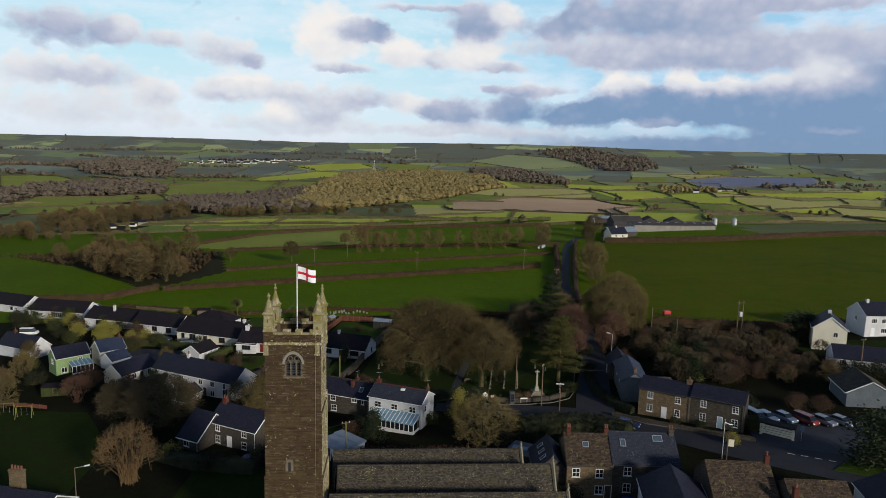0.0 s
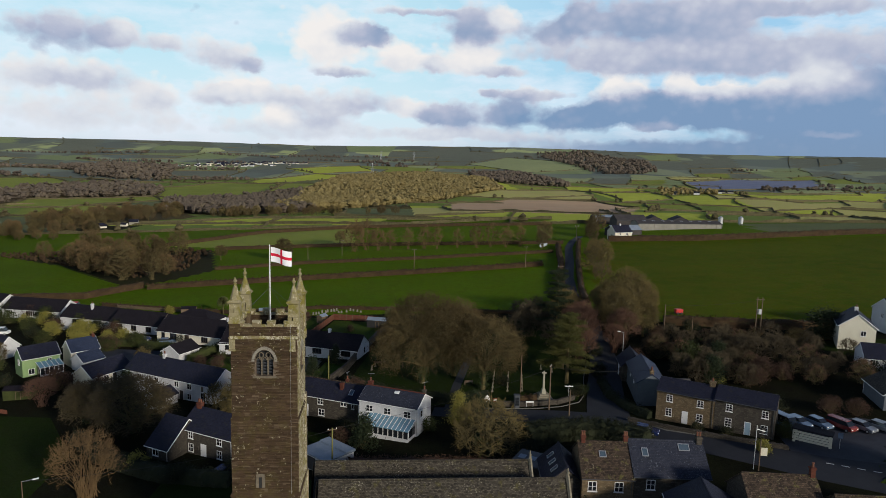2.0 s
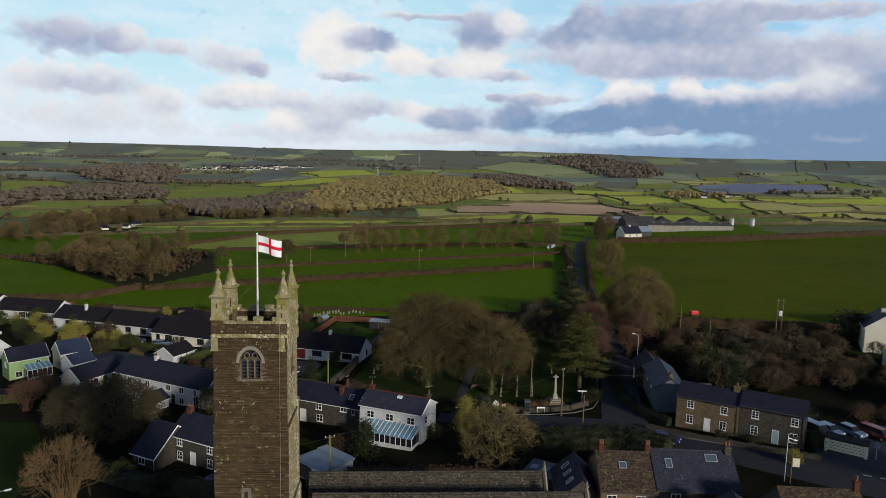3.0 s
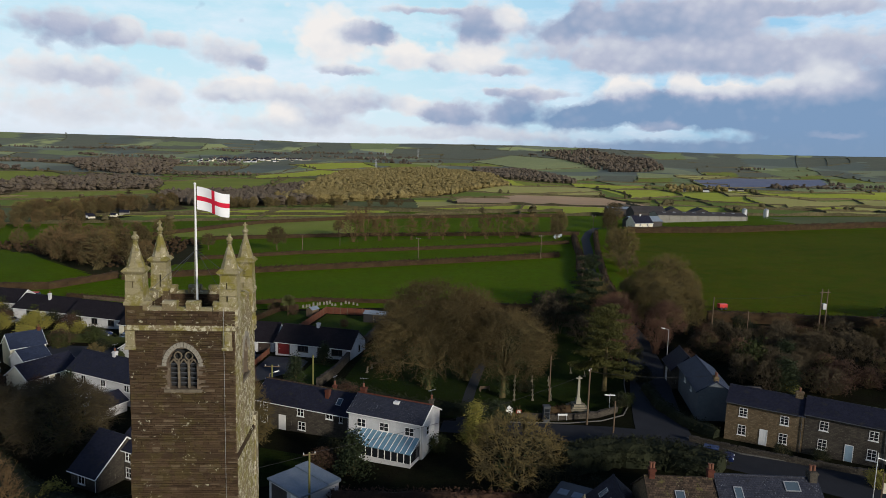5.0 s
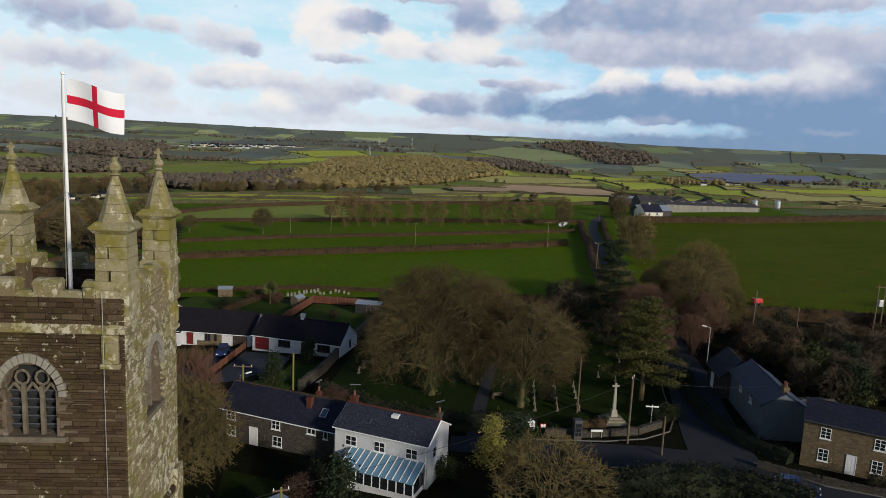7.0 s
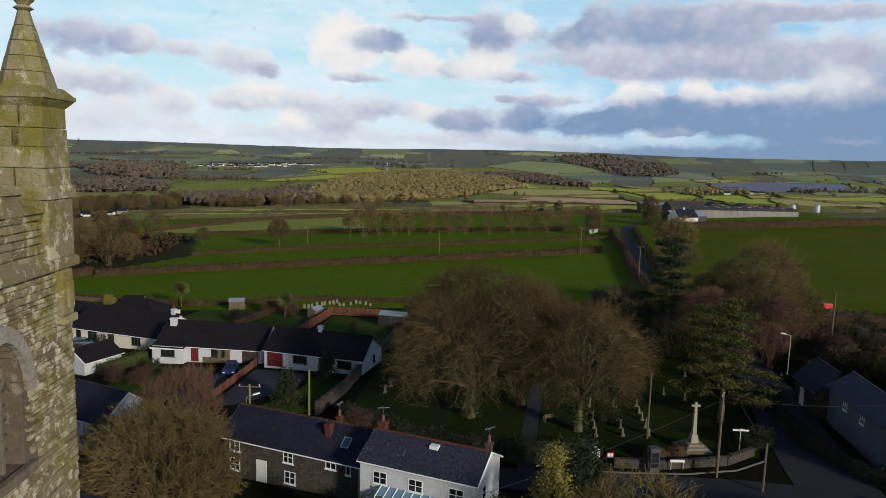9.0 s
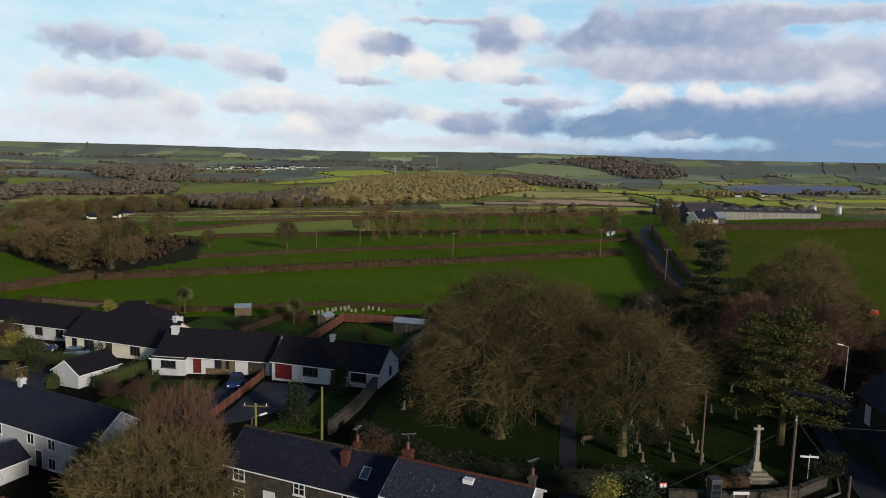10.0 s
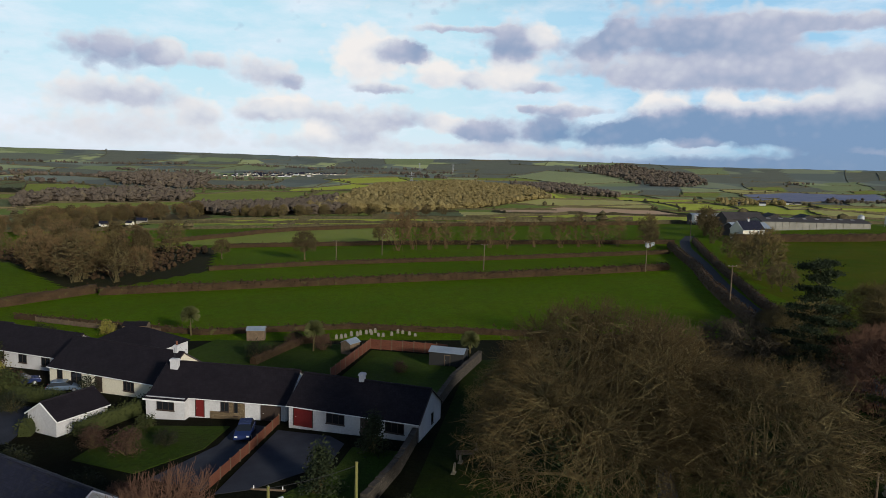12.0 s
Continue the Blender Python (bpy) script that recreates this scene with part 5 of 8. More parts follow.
pub_b = house("terrace_house", "stone terrace house with grey slate roof and skylights", (28.2, 95.6), -2, 9.4, 8.0, 5.1, 7.9, "rubble", "patchy_slate", "white",
              wins=[("f", -2.6, 3.2, 1.1, 1.3, 2, 2), ("f", 3.3, 3.2, 1.1, 1.3, 2, 2), ("f", -2.6, 0.7, 1.1, 1.3, 2, 2)], doors=[("f", 1.8, 0.02, 0.9, 2.05, "white")], chims=[(4.3, 0, 0.9, 0.7, 0.9, "rubble", 2)], lights=[("f", -2.9, 0.62, 0.8, 1.2), ("f", 2.2, 0.8, 1.4, 1.0)], group=G, bargeboard=False)
house("slate_wing", "slate-roofed rear wing with skylights", (15.2, 96.6), 88, 7.5, 5.0, 3.6, 5.8, "rubble", "slate", "white", lights=[("b", -2, 0.5), ("b", 0, 0.5), ("b", 2, 0.5)], group=G, bargeboard=False)
# Warm stone carries the sun on the terrace's left half in its colour.
house("stone_terrace", "sun-warmed stone cottage with slate roof and sash windows", (41.2, 122.2), -31, 9.2, 5.4, 5.1, 6.4, "rubble_warm", "slate", "white",
      wins=[("f", -2.5, 3.3, 1.0, 1.2, 2, 3), ("f", 2.4, 3.3, 1.0, 1.2, 2, 3), ("f", -2.5, 0.8, 1.0, 1.35, 2, 3), ("f", 2.4, 0.8, 1.0, 1.35, 2, 3)], doors=[("f", 0.1, 0.02, 0.8, 2.05, "white")], chims=[(3.7, 0, 0.9, 0.9, 0.7, "rubble_warm", 1)], group=G, bargeboard=False)
# Darker rubble puts the shade of the right half into the wall colour.
house("stone_terrace", "stone cottage in shade-darkened rubble with pale blue door", (49.0, 117.5), -31, 8.9, 5.4, 5.1, 6.4, "rubble", "slate", "white",
      wins=[("f", -2.3, 3.3, 1.0, 1.2, 2, 3), ("f", 3.0, 3.3, 1.0, 1.2, 2, 3), ("f", -2.3, 0.8, 1.0, 1.35, 2, 3), ("f", 3.0, 0.8, 1.0, 1.35, 2, 3)], doors=[("f", 0.6, 0.02, 0.8, 2.05, "blue_door")], group=G, bargeboard=False)
house("corner_house", "grey rendered corner house with blue slate roof", (37.6, 134.4), 82.5, 12.6, 4.7, 4.2, 5.7, "grey_render", "slate_blue", "white", wins=[("b", -2, 2.8, 0.9, 1.1, 2, 2), ("b", 2, 2.8, 0.9, 1.1, 2, 2)], chims=[(-5.8, 0, 0.8, 0.9, 0.6, "rubble_warm", 2)], group=G, bargeboard=False)
house("corner_house", "dark slate-hung house with white door at the lane", (37.9, 144.6), 84, 6.4, 4.6, 3.1, 5.2, "rubble", "slate", "white", doors=[("b", -1, 0.02, 1.0, 2.05, "white")], group=G, bargeboard=False)
house("outhouse", "cream outhouse with grey felt roof", (43.0, 132.2), 6, 4.2, 4.0, 2.8, 3.3, "cream", "asbestos", "white", category="shed")
house("semi_house", "cream rendered two-storey house on the hill", (94.0, 163.2), 66, 9.0, 7.2, 5.3, 8.1, "cream", "slate", "white", wins=[("l", 1.2, 3.3, 1.0, 1.2, 2, 1), ("l", 1.2, 0.8, 1.0, 1.2, 2, 1)], chims=[(0, 0, 0.9, 0.7, 0.7, "render", 1)], group=G)
house("semi_house", "white two-storey house with wide windows", (113.8, 174.2), 3, 13.0, 7.6, 5.4, 8.0, "render", "slate", "white", wins=[("f", -4.2, 3.3, 1.4, 1.2, 3, 1), ("f", -1.2, 3.3, 2.0, 1.2, 4, 1), ("f", -1.2, 0.8, 2.0, 1.2, 4, 1), ("l", 0, 3.3, 0.9, 1.1, 2, 1)], doors=[("f", -4.4, 0.02, 0.9, 2.05, "white")], chims=[(-4, 0, 0.9, 0.7, 0.7, "render", 1)], group=G)
house("bungalow", "white bungalow with dark roof beside the lane", (93.2, 147.0), -18, 13.5, 7.5, 2.3, 4.4, "render", "slate", "white", wins=[("f", -5, 0.9, 1.4, 1.2, 3, 1)], group=G)
house("workshop", "grey rendered workshop with mossy roof", (80.8, 127.5), 78, 9.0, 8.4, 2.6, 4.9, "grey_render", "old_slate", "white", group=G)
house("street_house", "stone house with moss-edged brown roof and brick chimney", (38.0, 85.6), -3, 8.2, 8.0, 5.0, 8.0, "rubble", "brown_slate", "white", chims=[(3.8, 0, 1.2, 0.55, 0.55, "brick", 1)], wins=[("f", 0, 3.2, 1.0, 1.2, 2, 2)], group=G, bargeboard=False)
house("street_house", "white gabled house with dark blue slate roof", (29.0, 82.4), 82, 9.0, 7.6, 5.0, 7.2, "render", "slate", "white", wins=[("l", 0, 3.0, 1.0, 1.2, 2, 2)], group=G)
house("street_house", "low house with mossy brown roof", (46.5, 82.0), -3, 7.6, 7.0, 4.6, 7.0, "rubble", "brown_slate", "white", chims=[(-3.5, -2.5, 0.3, 0.6, 0.6, "brick", 1)], group=G, bargeboard=False)
house("street_house", "pale rendered house with grey slate roof", (57.5, 81.0), 80, 9.0, 8.0, 4.4, 6.4, "render", "slate", "white", group=G)
house("rear_house", "house with slate roof and broad brick chimney stack", (-57.6, 86.2), -12, 12, 7.0, 3.6, 5.6, "rubble", "slate", "white", chims=[(-1.6, 1.8, 2.0, 2.0, 0.8, "rubble_warm", 4)], group=G)

# ---- farm ----
long_barn = house("barn", "long barn with pale boarded wall and dark sheet roof", (135, 401), 7, 50, 11, 3.3, 4.6, "concrete", "asbestos", "white", category="barn", bargeboard=False, lights=[("f", -20 + 5.6 * k, 0.75, 1.6, 1.0) for k in range(8)])
for k in range(17):
    part("wall_post", bbox(-24.8 + k * 3.1, -5.62, -0.7, -24.5 + k * 3.1, -5.5, 3.2), M["hood_stone"], long_barn)
house("barn", "dark sheet-roofed cattle barn", (115, 428), 6, 19, 12, 3.8, 6.6, "asbestos", "asbestos", "white", category="barn", bargeboard=False)
house("barn", "dark gabled farm shed", (131, 431), 84, 12, 11, 3.4, 6.0, "asbestos", "asbestos", "white", category="barn", bargeboard=False)
house("barn", "dark gabled farm shed beside the barn", (147, 431), 84, 12, 11, 3.0, 5.4, "asbestos", "asbestos", "white", category="barn", bargeboard=False)
house("barn", "low farm store with pale blue sheet roof", (104, 447), 5, 15, 7, 4.6, 5.6, "asbestos", "felt", "white", category="barn", bargeboard=False)
house("farmhouse", "cream farmhouse with dark roof by the lane", (91, 357), 20, 10, 7, 4.2, 7.2, "cream", "slate", "white", wins=[("f", -2, 2.6, 1.0, 1.1, 2, 1), ("f", 2, 2.6, 1.0, 1.1, 2, 1)], chims=[(0, 0, 0.9, 0.7, 0.7, "render", 1)])
house("barn", "low grey farm building", (98, 376), 20, 18, 8, 3.0, 5.0, "asbestos", "felt", "white", category="barn", bargeboard=False)
for x, y in ((170, 424), (181, 421), (98, 443)):
    s = empty("feed_silo", "galvanised steel feed silo at the farm", "silo", pose(x, y, ground_z(x, y)) @ Matrix.Scale(0.66, 4), "farm silos")
    part("body", tube(0, 0, 2.0, 7.6, 2.2, 2.2, 16), M["metal"], s)
    part("cap", tube(0, 0, 7.6, 8.8, 2.25, 0.4, 16), M["metal"], s)
    part("hopper", tube(0, 0, 0.6, 2.0, 0.5, 2.2, 16), M["metal"], s)
    for a in (45, 135, 225, 315):
        part("leg", rod((1.9 * math.cos(radians(a)), 1.9 * math.sin(radians(a)), -0.1), (1.9 * math.cos(radians(a)), 1.9 * math.sin(radians(a)), 2.4), 0.09), M["metal"], s)

# ---- church ----
TOWER = pose(-18.36, 77.62, -0.33, 0, 0, 3.6) @ Matrix.Diagonal((0.91, 0.775, 1, 1))


def stone_material(name, a, b2, pale, lichen_amt, moss):
    """Weathered blocks that differ one from the next, with lichen and moss."""
    m, w, b = material(name, 0.95, 0, 0.2)
    geo = w.n("ShaderNodeNewGeometry")
    rnd = w.math("FRACT", w.math("ADD", w.n("ShaderNodeObjectInfo").outputs["Random"], geo.outputs["Random Per Island"]))
    pos = geo.outputs["Position"]
    c = w.ramp(rnd, [(0.0, a), (0.45, b2), (0.8, tuple((x + y) / 2 for x, y in zip(a, b2))), (1.0, pale)])
    n1, n2, n3 = w.noise(pos, 0.55, 5, 0.6), w.noise(pos, 3.2, 6, 0.7), w.noise(pos, 17.0, 5, 0.65)
    c = w.mix(w.math("MULTIPLY", w.ramp(n1, [(0.38, 0.0), (0.66, 1.0)]), 0.5), c, tuple(v * 0.5 for v in a))
    c = w.mix(w.math("MULTIPLY", w.ramp(n3, [(0.35, 0.0), (0.7, 1.0)]), 0.4), c, tuple(v * 0.4 for v in a))
    c = w.mix(w.ramp(w.math("ADD", n2, w.math("MULTIPLY", n1, 0.35)), [(0.80 - lichen_amt, 0.0), (0.84 - lichen_amt, 0.85)]), c, (0.54, 0.50, 0.37))
    c = w.mix(w.ramp(w.noise(pos, 1.1, 6, 0.7), [(0.47, 0.0), (0.60, moss)]), c, (0.19, 0.165, 0.032))
    c = w.mix(w.ramp(w.noise(w.mapping(pos, (4, 2, 1)), 2.1, 7, 0.75), [(0.60, 0.0), (0.70, 0.7)]), c, tuple(v * 0.3 for v in a))
    w.l(c, b.inputs["Base Color"])
    bump(w, b, w.math("ADD", n3, w.math("MULTIPLY", n2, 0.6)), 1.0, 0.035)
    return m


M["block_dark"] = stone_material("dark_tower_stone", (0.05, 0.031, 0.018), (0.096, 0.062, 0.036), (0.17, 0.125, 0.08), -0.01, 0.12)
# Paler base holds the sun on the right face, besides its lichen.
M["block_sunny"] = stone_material("sunlit_lichened_stone", (0.19, 0.15, 0.085), (0.30, 0.245, 0.145), (0.40, 0.345, 0.22), 0.11, 0.7)
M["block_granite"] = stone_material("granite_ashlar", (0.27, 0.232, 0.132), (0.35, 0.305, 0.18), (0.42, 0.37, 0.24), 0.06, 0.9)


def stone_mesh(w, h, d, mat, seed):
    """One rough block, its front face uneven: x along, y outwards, z up, about its centre."""
    rng = random.Random(seed)
    e = min(0.03, h * 0.16)
    v, f = [], []
    for y, k in ((-d / 2, 0.0), (d / 2 - e, 0.0), (d / 2, e)):
        for sx, sz in ((-1, -1), (1, -1), (1, 1), (-1, 1)):
            v.append((sx * (w / 2 - k) + rng.uniform(-0.01, 0.01), y + (rng.uniform(-0.012, 0.012) if k else 0), sz * (h / 2 - k) + rng.uniform(-0.006, 0.006)))
    for r in (0, 4):
        for i in range(4):
            j = (i + 1) % 4
            f.append((r + i, r + 4 + i, r + 4 + j, r + j))
    f.append((8, 11, 10, 9))
    return v, f, mat


def coursed_blocks(width, z0, z1, rng, course=(0.13, 0.27), length=(0.3, 0.85), skip=None):
    """Centres and sizes of blocks laid in rows with broken joints."""
    out, z = [], z0
    while z < z1 - 0.05:
        h = min(rng.uniform(*course), z1 - z)
        x = -width / 2
        while x < width / 2 - 0.02:
            l = min(rng.uniform(*length) * (0.6 + h * 2.2), width / 2 - x)
            if width / 2 - x - l < 0.15:
                l = width / 2 - x
            if not (skip and skip(x + l / 2, z + h / 2, l, h)):
                out.append((x + l / 2, z + h / 2, l - 0.018, h - 0.016))
            x += l
        z += h
    return out


tower = empty("church_tower", "tall weathered stone church tower with battlements and pinnacles", "church tower", TOWER)
STAGES = ((-0.3, 12.0, 3.68), (12.0, 19.8, 3.56), (19.8, 27.9, 3.45))
WIN_SILL, WIN_SPRING, WIN_HALF = 24.1, 25.6, 0.98


def in_window(x, z, l=0.0, h=0.0, grow=0.0):
    w = WIN_HALF + grow
    if z + h / 2 < WIN_SILL - 0.1 or abs(x) - l / 2 > w:
        return False
    dx = max(0.0, abs(x) - l / 2)
    top = WIN_SPRING + math.sqrt(max(0.0, (w * 1.28) ** 2 - (dx + 0.28 * w) ** 2))
    return z - h / 2 < top


def tower_core():
    for z0, z1, hw in STAGES:
        t = 0.9
        i = hw - 0.07
        for x0, y0, x1, y1 in ((-i, i - t, i, i), (-i, -i + t, -i + t, i - t)):
            part("wall", bbox(x0, y0, z0, x1, y1, z1), M["tower"], tower)
        if z1 > 25:
            # the two walls with a belfry opening
            for m in (Matrix(), pose(0, 0, 0, 0, 0, 90)):
                a = -i if m == Matrix() else -i + t
                b = i
                bm = bmesh.new()
                for q in ((a, -i, z0, -WIN_HALF, -i + t, z1), (WIN_HALF, -i, z0, b, -i + t, z1), (-WIN_HALF, -i, z0, WIN_HALF, -i + t, WIN_SILL), (-WIN_HALF, -i, WIN_SPRING + 1.02, WIN_HALF, -i + t, z1)):
                    bbox(*q, 0, bm, m)
                for s in (-1, 1):
                    n = 7
                    for k in range(n):
                        x0, x1 = WIN_HALF * k / n, WIN_HALF * (k + 1) / n
                        zt = WIN_SPRING + math.sqrt(max(0, (WIN_HALF * 1.28) ** 2 - ((x0 + x1) / 2 + 0.28 * WIN_HALF) ** 2))
                        lo, hi = sorted((s * x0, s * x1))
                        if zt < WIN_SPRING + 1.0:
                            bbox(lo, -i, zt, hi, -i + t, WIN_SPRING + 1.02, 0, bm, m)
                part("wall", bm, M["tower"], tower)
        else:
            part("wall", bbox(-i, -i, z0, i, -i + t, z1), M["tower"], tower)
            part("wall", bbox(i - t, -i + t, z0, i, i - t, z1), M["tower"], tower)


tower_core()
part("roof", bbox(-2.6, -2.6, 27.6, 2.6, 2.6, 27.9), M["lead"], tower, "dark lead roof inside the battlements")


def tower_faces():
    """Facing stones; those of the upper sunny side, passed nearest, are separate."""
    rng = random.Random(5)
    near = 0
    # The right face takes the stone with sunlight in its colour.
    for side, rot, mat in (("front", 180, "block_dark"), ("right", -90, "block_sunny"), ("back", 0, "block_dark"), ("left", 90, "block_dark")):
        v, f = [], []
        for z0, z1, hw in STAGES:
            has = side in ("front", "right") and z1 > 25
            skip = (lambda x, z, l, h: in_window(x, z, l * 0.8, h, 0.02)) if has else None
            big = side in ("back", "left")
            for x, z, l, h in coursed_blocks(2 * hw, max(z0, 4.0), z1, rng, (0.5, 0.7) if big else (0.07, 0.19), (0.9, 1.5) if big else (0.35, 1.0), skip):
                d = 0.12 + rng.uniform(-0.02, 0.025)
                bv, bf, _ = stone_mesh(l, h, d, None, rng.random())
                m = pose(0, 0, 0, 0, 0, rot) @ pose(-x, hw - 0.03, z)
                if side == "right" and z > 25.1 and x > -0.6 and near < 300:
                    near += 1
                    ob = part("stone", mesh_from("stone", bv, bf, M[mat]), None, tower)
                    ob.matrix_local = m
                else:
                    k = len(v)
                    v += [m @ Vector(p) for p in bv]
                    f += [tuple(q + k for q in r) for r in bf]
        tagged(part("facing", mesh_from("facing", v, f, M[mat]), None, tower), "coursed slatestone facing", "", "", "stuff")


tower_faces()


def ring(hw, z, h, out, slope=True):
    """A string course round the tower, its top weathered to a slope."""
    bm = bmesh.new()
    rows = []
    for d, zz in ((0.0, z - 0.02), (out, z), (out, z + h * 0.55), (0.0, z + h)):
        q = hw + d
        rows.append([bm.verts.new(c) for c in ((-q, -q, zz), (q, -q, zz), (q, q, zz), (-q, q, zz))])
    for a, b in zip(rows, rows[1:]):
        for i in range(4):
            j = (i + 1) % 4
            bm.faces.new((a[i], a[j], b[j], b[i]))
    return bm


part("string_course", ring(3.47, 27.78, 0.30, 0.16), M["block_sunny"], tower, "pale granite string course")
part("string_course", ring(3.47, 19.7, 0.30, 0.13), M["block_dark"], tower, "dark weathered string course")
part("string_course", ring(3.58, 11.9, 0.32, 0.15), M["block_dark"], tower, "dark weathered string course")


def battlements():
    rng = random.Random(9)
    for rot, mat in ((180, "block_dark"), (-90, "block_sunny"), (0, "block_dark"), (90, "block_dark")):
        m0 = pose(0, 0, 0, 0, 0, rot)
        part("parapet", bbox(-3.0, 2.88, 27.9, 3.0, 3.38, 29.0, 0, None, m0), M["tower"], tower)
        v, f = [], []
        for x, z, l, h in coursed_blocks(6.96, 28.02, 29.0, rng, (0.13, 0.24)):
            for y, flip in ((3.43, 0), (2.86, 180)):
                if flip and abs(x) > 2.8:
                    continue
                bv, bf, _ = stone_mesh(l, h, 0.12, None, rng.random())
                k = len(v)
                mm = m0 @ pose(-x, y, z, 0, 0, flip)
                v += [mm @ Vector(p) for p in bv]
                f += [tuple(q + k for q in r) for r in bf]
        tagged(part("parapet_facing", mesh_from("parapet_facing", v, f, M[mat]), None, tower), "", "", "", "stuff")
        for x, w, top in ((-2.25, 0.45, 29.52), (-1.55, 0.88, 29.16), (-0.72, 0.86, 29.56), (0.0, 0.62, 29.16), (0.76, 0.92, 29.55), (1.6, 0.84, 29.17), (2.25, 0.42, 29.5)):
            bm = bbox(x - w / 2 + 0.01, 2.74, 28.96, x + w / 2 - 0.01, 3.52, top - 0.16, 0.03, None, m0)
            part("merlon" if top > 29.3 else "embrasure", bm, M["block_sunny"], tower)
            bm = bmesh.new()
            pts = [(x - w / 2, 2.66, top - 0.16), (x + w / 2, 2.66, top - 0.16), (x + w / 2, 3.60, top - 0.16), (x - w / 2, 3.60, top - 0.16)]
            lo = [bm.verts.new(m0 @ Vector(p)) for p in pts]
            hi = [bm.verts.new(m0 @ Vector((p[0], 2.95 if p[1] < 3 else 3.3, top + rng.uniform(-0.02, 0.02)))) for p in pts]
            bm.faces.new(lo)
            bm.faces.new(hi)
            for i in range(4):
                bm.faces.new((lo[i], lo[(i + 1) % 4], hi[(i + 1) % 4], hi[i]))
            part("coping", bm, M["block_granite"], tower)


battlements()


def pinnacle(x, y, seed):
    """Square shaft of ashlar courses, moulded collar, stepped spire and a ball with a cross."""
    rng = random.Random(seed)
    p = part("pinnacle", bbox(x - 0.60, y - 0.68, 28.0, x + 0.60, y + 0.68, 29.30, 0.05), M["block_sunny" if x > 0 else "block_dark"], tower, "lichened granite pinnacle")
    k = 1.14
    bm = bmesh.new()
    for q0, q1, z0, z1 in ((0.66, 0.66, 29.25, 29.42), (0.66, 0.60, 29.42, 29.52)):
        loft(bm, x, y, q0, q1, z0, z1, 4, k)
    part("plinth", bm, M["block_granite"], p)
    z, q = 29.51, 0.58
    for h in (0.36, 0.42, 0.38, 0.44):
        if rng.random() < 0.6:
            for s in (-1, 1):
                c = rng.uniform(-0.18, 0.18)
                x0, x1 = (x - q, x + c - 0.01) if s < 0 else (x + c + 0.01, x + q)
                part("ashlar", bbox(x0, y - q * k, z + 0.008, x1, y + q * k, z + h, 0.022), M["block_granite"], p)
        else:
            part("ashlar", bbox(x - q, y - q * k, z + 0.008, x + q, y + q * k, z + h, 0.025), M["block_granite"], p)
        z, q = z + h, q - 0.012
    bm = bmesh.new()
    for q0, q1, z0, z1 in ((0.55, 0.70, 31.10, 31.26), (0.72, 0.72, 31.26, 31.34), (0.70, 0.54, 31.34, 31.50)):
        loft(bm, x, y, q0, q1, z0, z1, 4, k)
    part("collar", bm, M["block_granite"], p)
    n = 5
    for i in range(n):
        a, b = 0.54 - 0.44 * i / n, 0.54 - 0.44 * (i + 1) / n
        bm = bmesh.new()
        loft(bm, x, y, a, b + 0.012, 31.49 + 1.5 * i / n, 31.49 + 1.5 * (i + 1) / n - 0.012, 8, k)
        part("spire_course", bm, M["block_granite"], p)
    bm = bmesh.new()
    for a, b, z0, z1 in ((0.11, 0.19, 32.98, 33.03), (0.19, 0.11, 33.03, 33.09), (0.10, 0.20, 33.09, 33.20), (0.20, 0.21, 33.20, 33.30), (0.21, 0.10, 33.30, 33.43), (0.09, 0.08, 33.43, 33.50)):
        loft(bm, x, y, a, b, z0, z1, 8, k)
    if y > 0:
        bbox(x - 0.06, y - 0.06, 33.48, x + 0.06, y + 0.06, 33.84, 0.02, bm)
        bbox(x - 0.16, y - 0.055, 33.62, x + 0.16, y + 0.055, 33.72, 0.02, bm)
    else:
        loft(bm, x, y, 0.08, 0.10, 33.50, 33.60, 8, k)
    part("finial", bm, M["block_granite"], p)


def loft(bm, x, y, q0, q1, z0, z1, n=4, ky=1.0):
    """A frustum, square or eight-sided."""
    def ringv(q, z):
        if n == 4:
            return [bm.verts.new((x + a * q, y + b * q * ky, z)) for a, b in ((-1, -1), (1, -1), (1, 1), (-1, 1))]
        k = q * 0.45
        return [bm.verts.new((x + a, y + b * ky, z)) for a, b in ((-k, -q), (k, -q), (q, -k), (q, k), (k, q), (-k, q), (-q, k), (-q, -k))]
    a, b = ringv(q0, z0), ringv(q1, z1)
    bm.faces.new(list(reversed(a)))
    bm.faces.new(b)
    for i in range(n):
        bm.faces.new((a[i], a[(i + 1) % n], b[(i + 1) % n], b[i]))


for k, (x, y) in enumerate(((-3.02, -2.74), (3.02, -2.74), (3.02, 2.74), (-3.02, 2.74))):
    pinnacle(x, y, 30 + k)


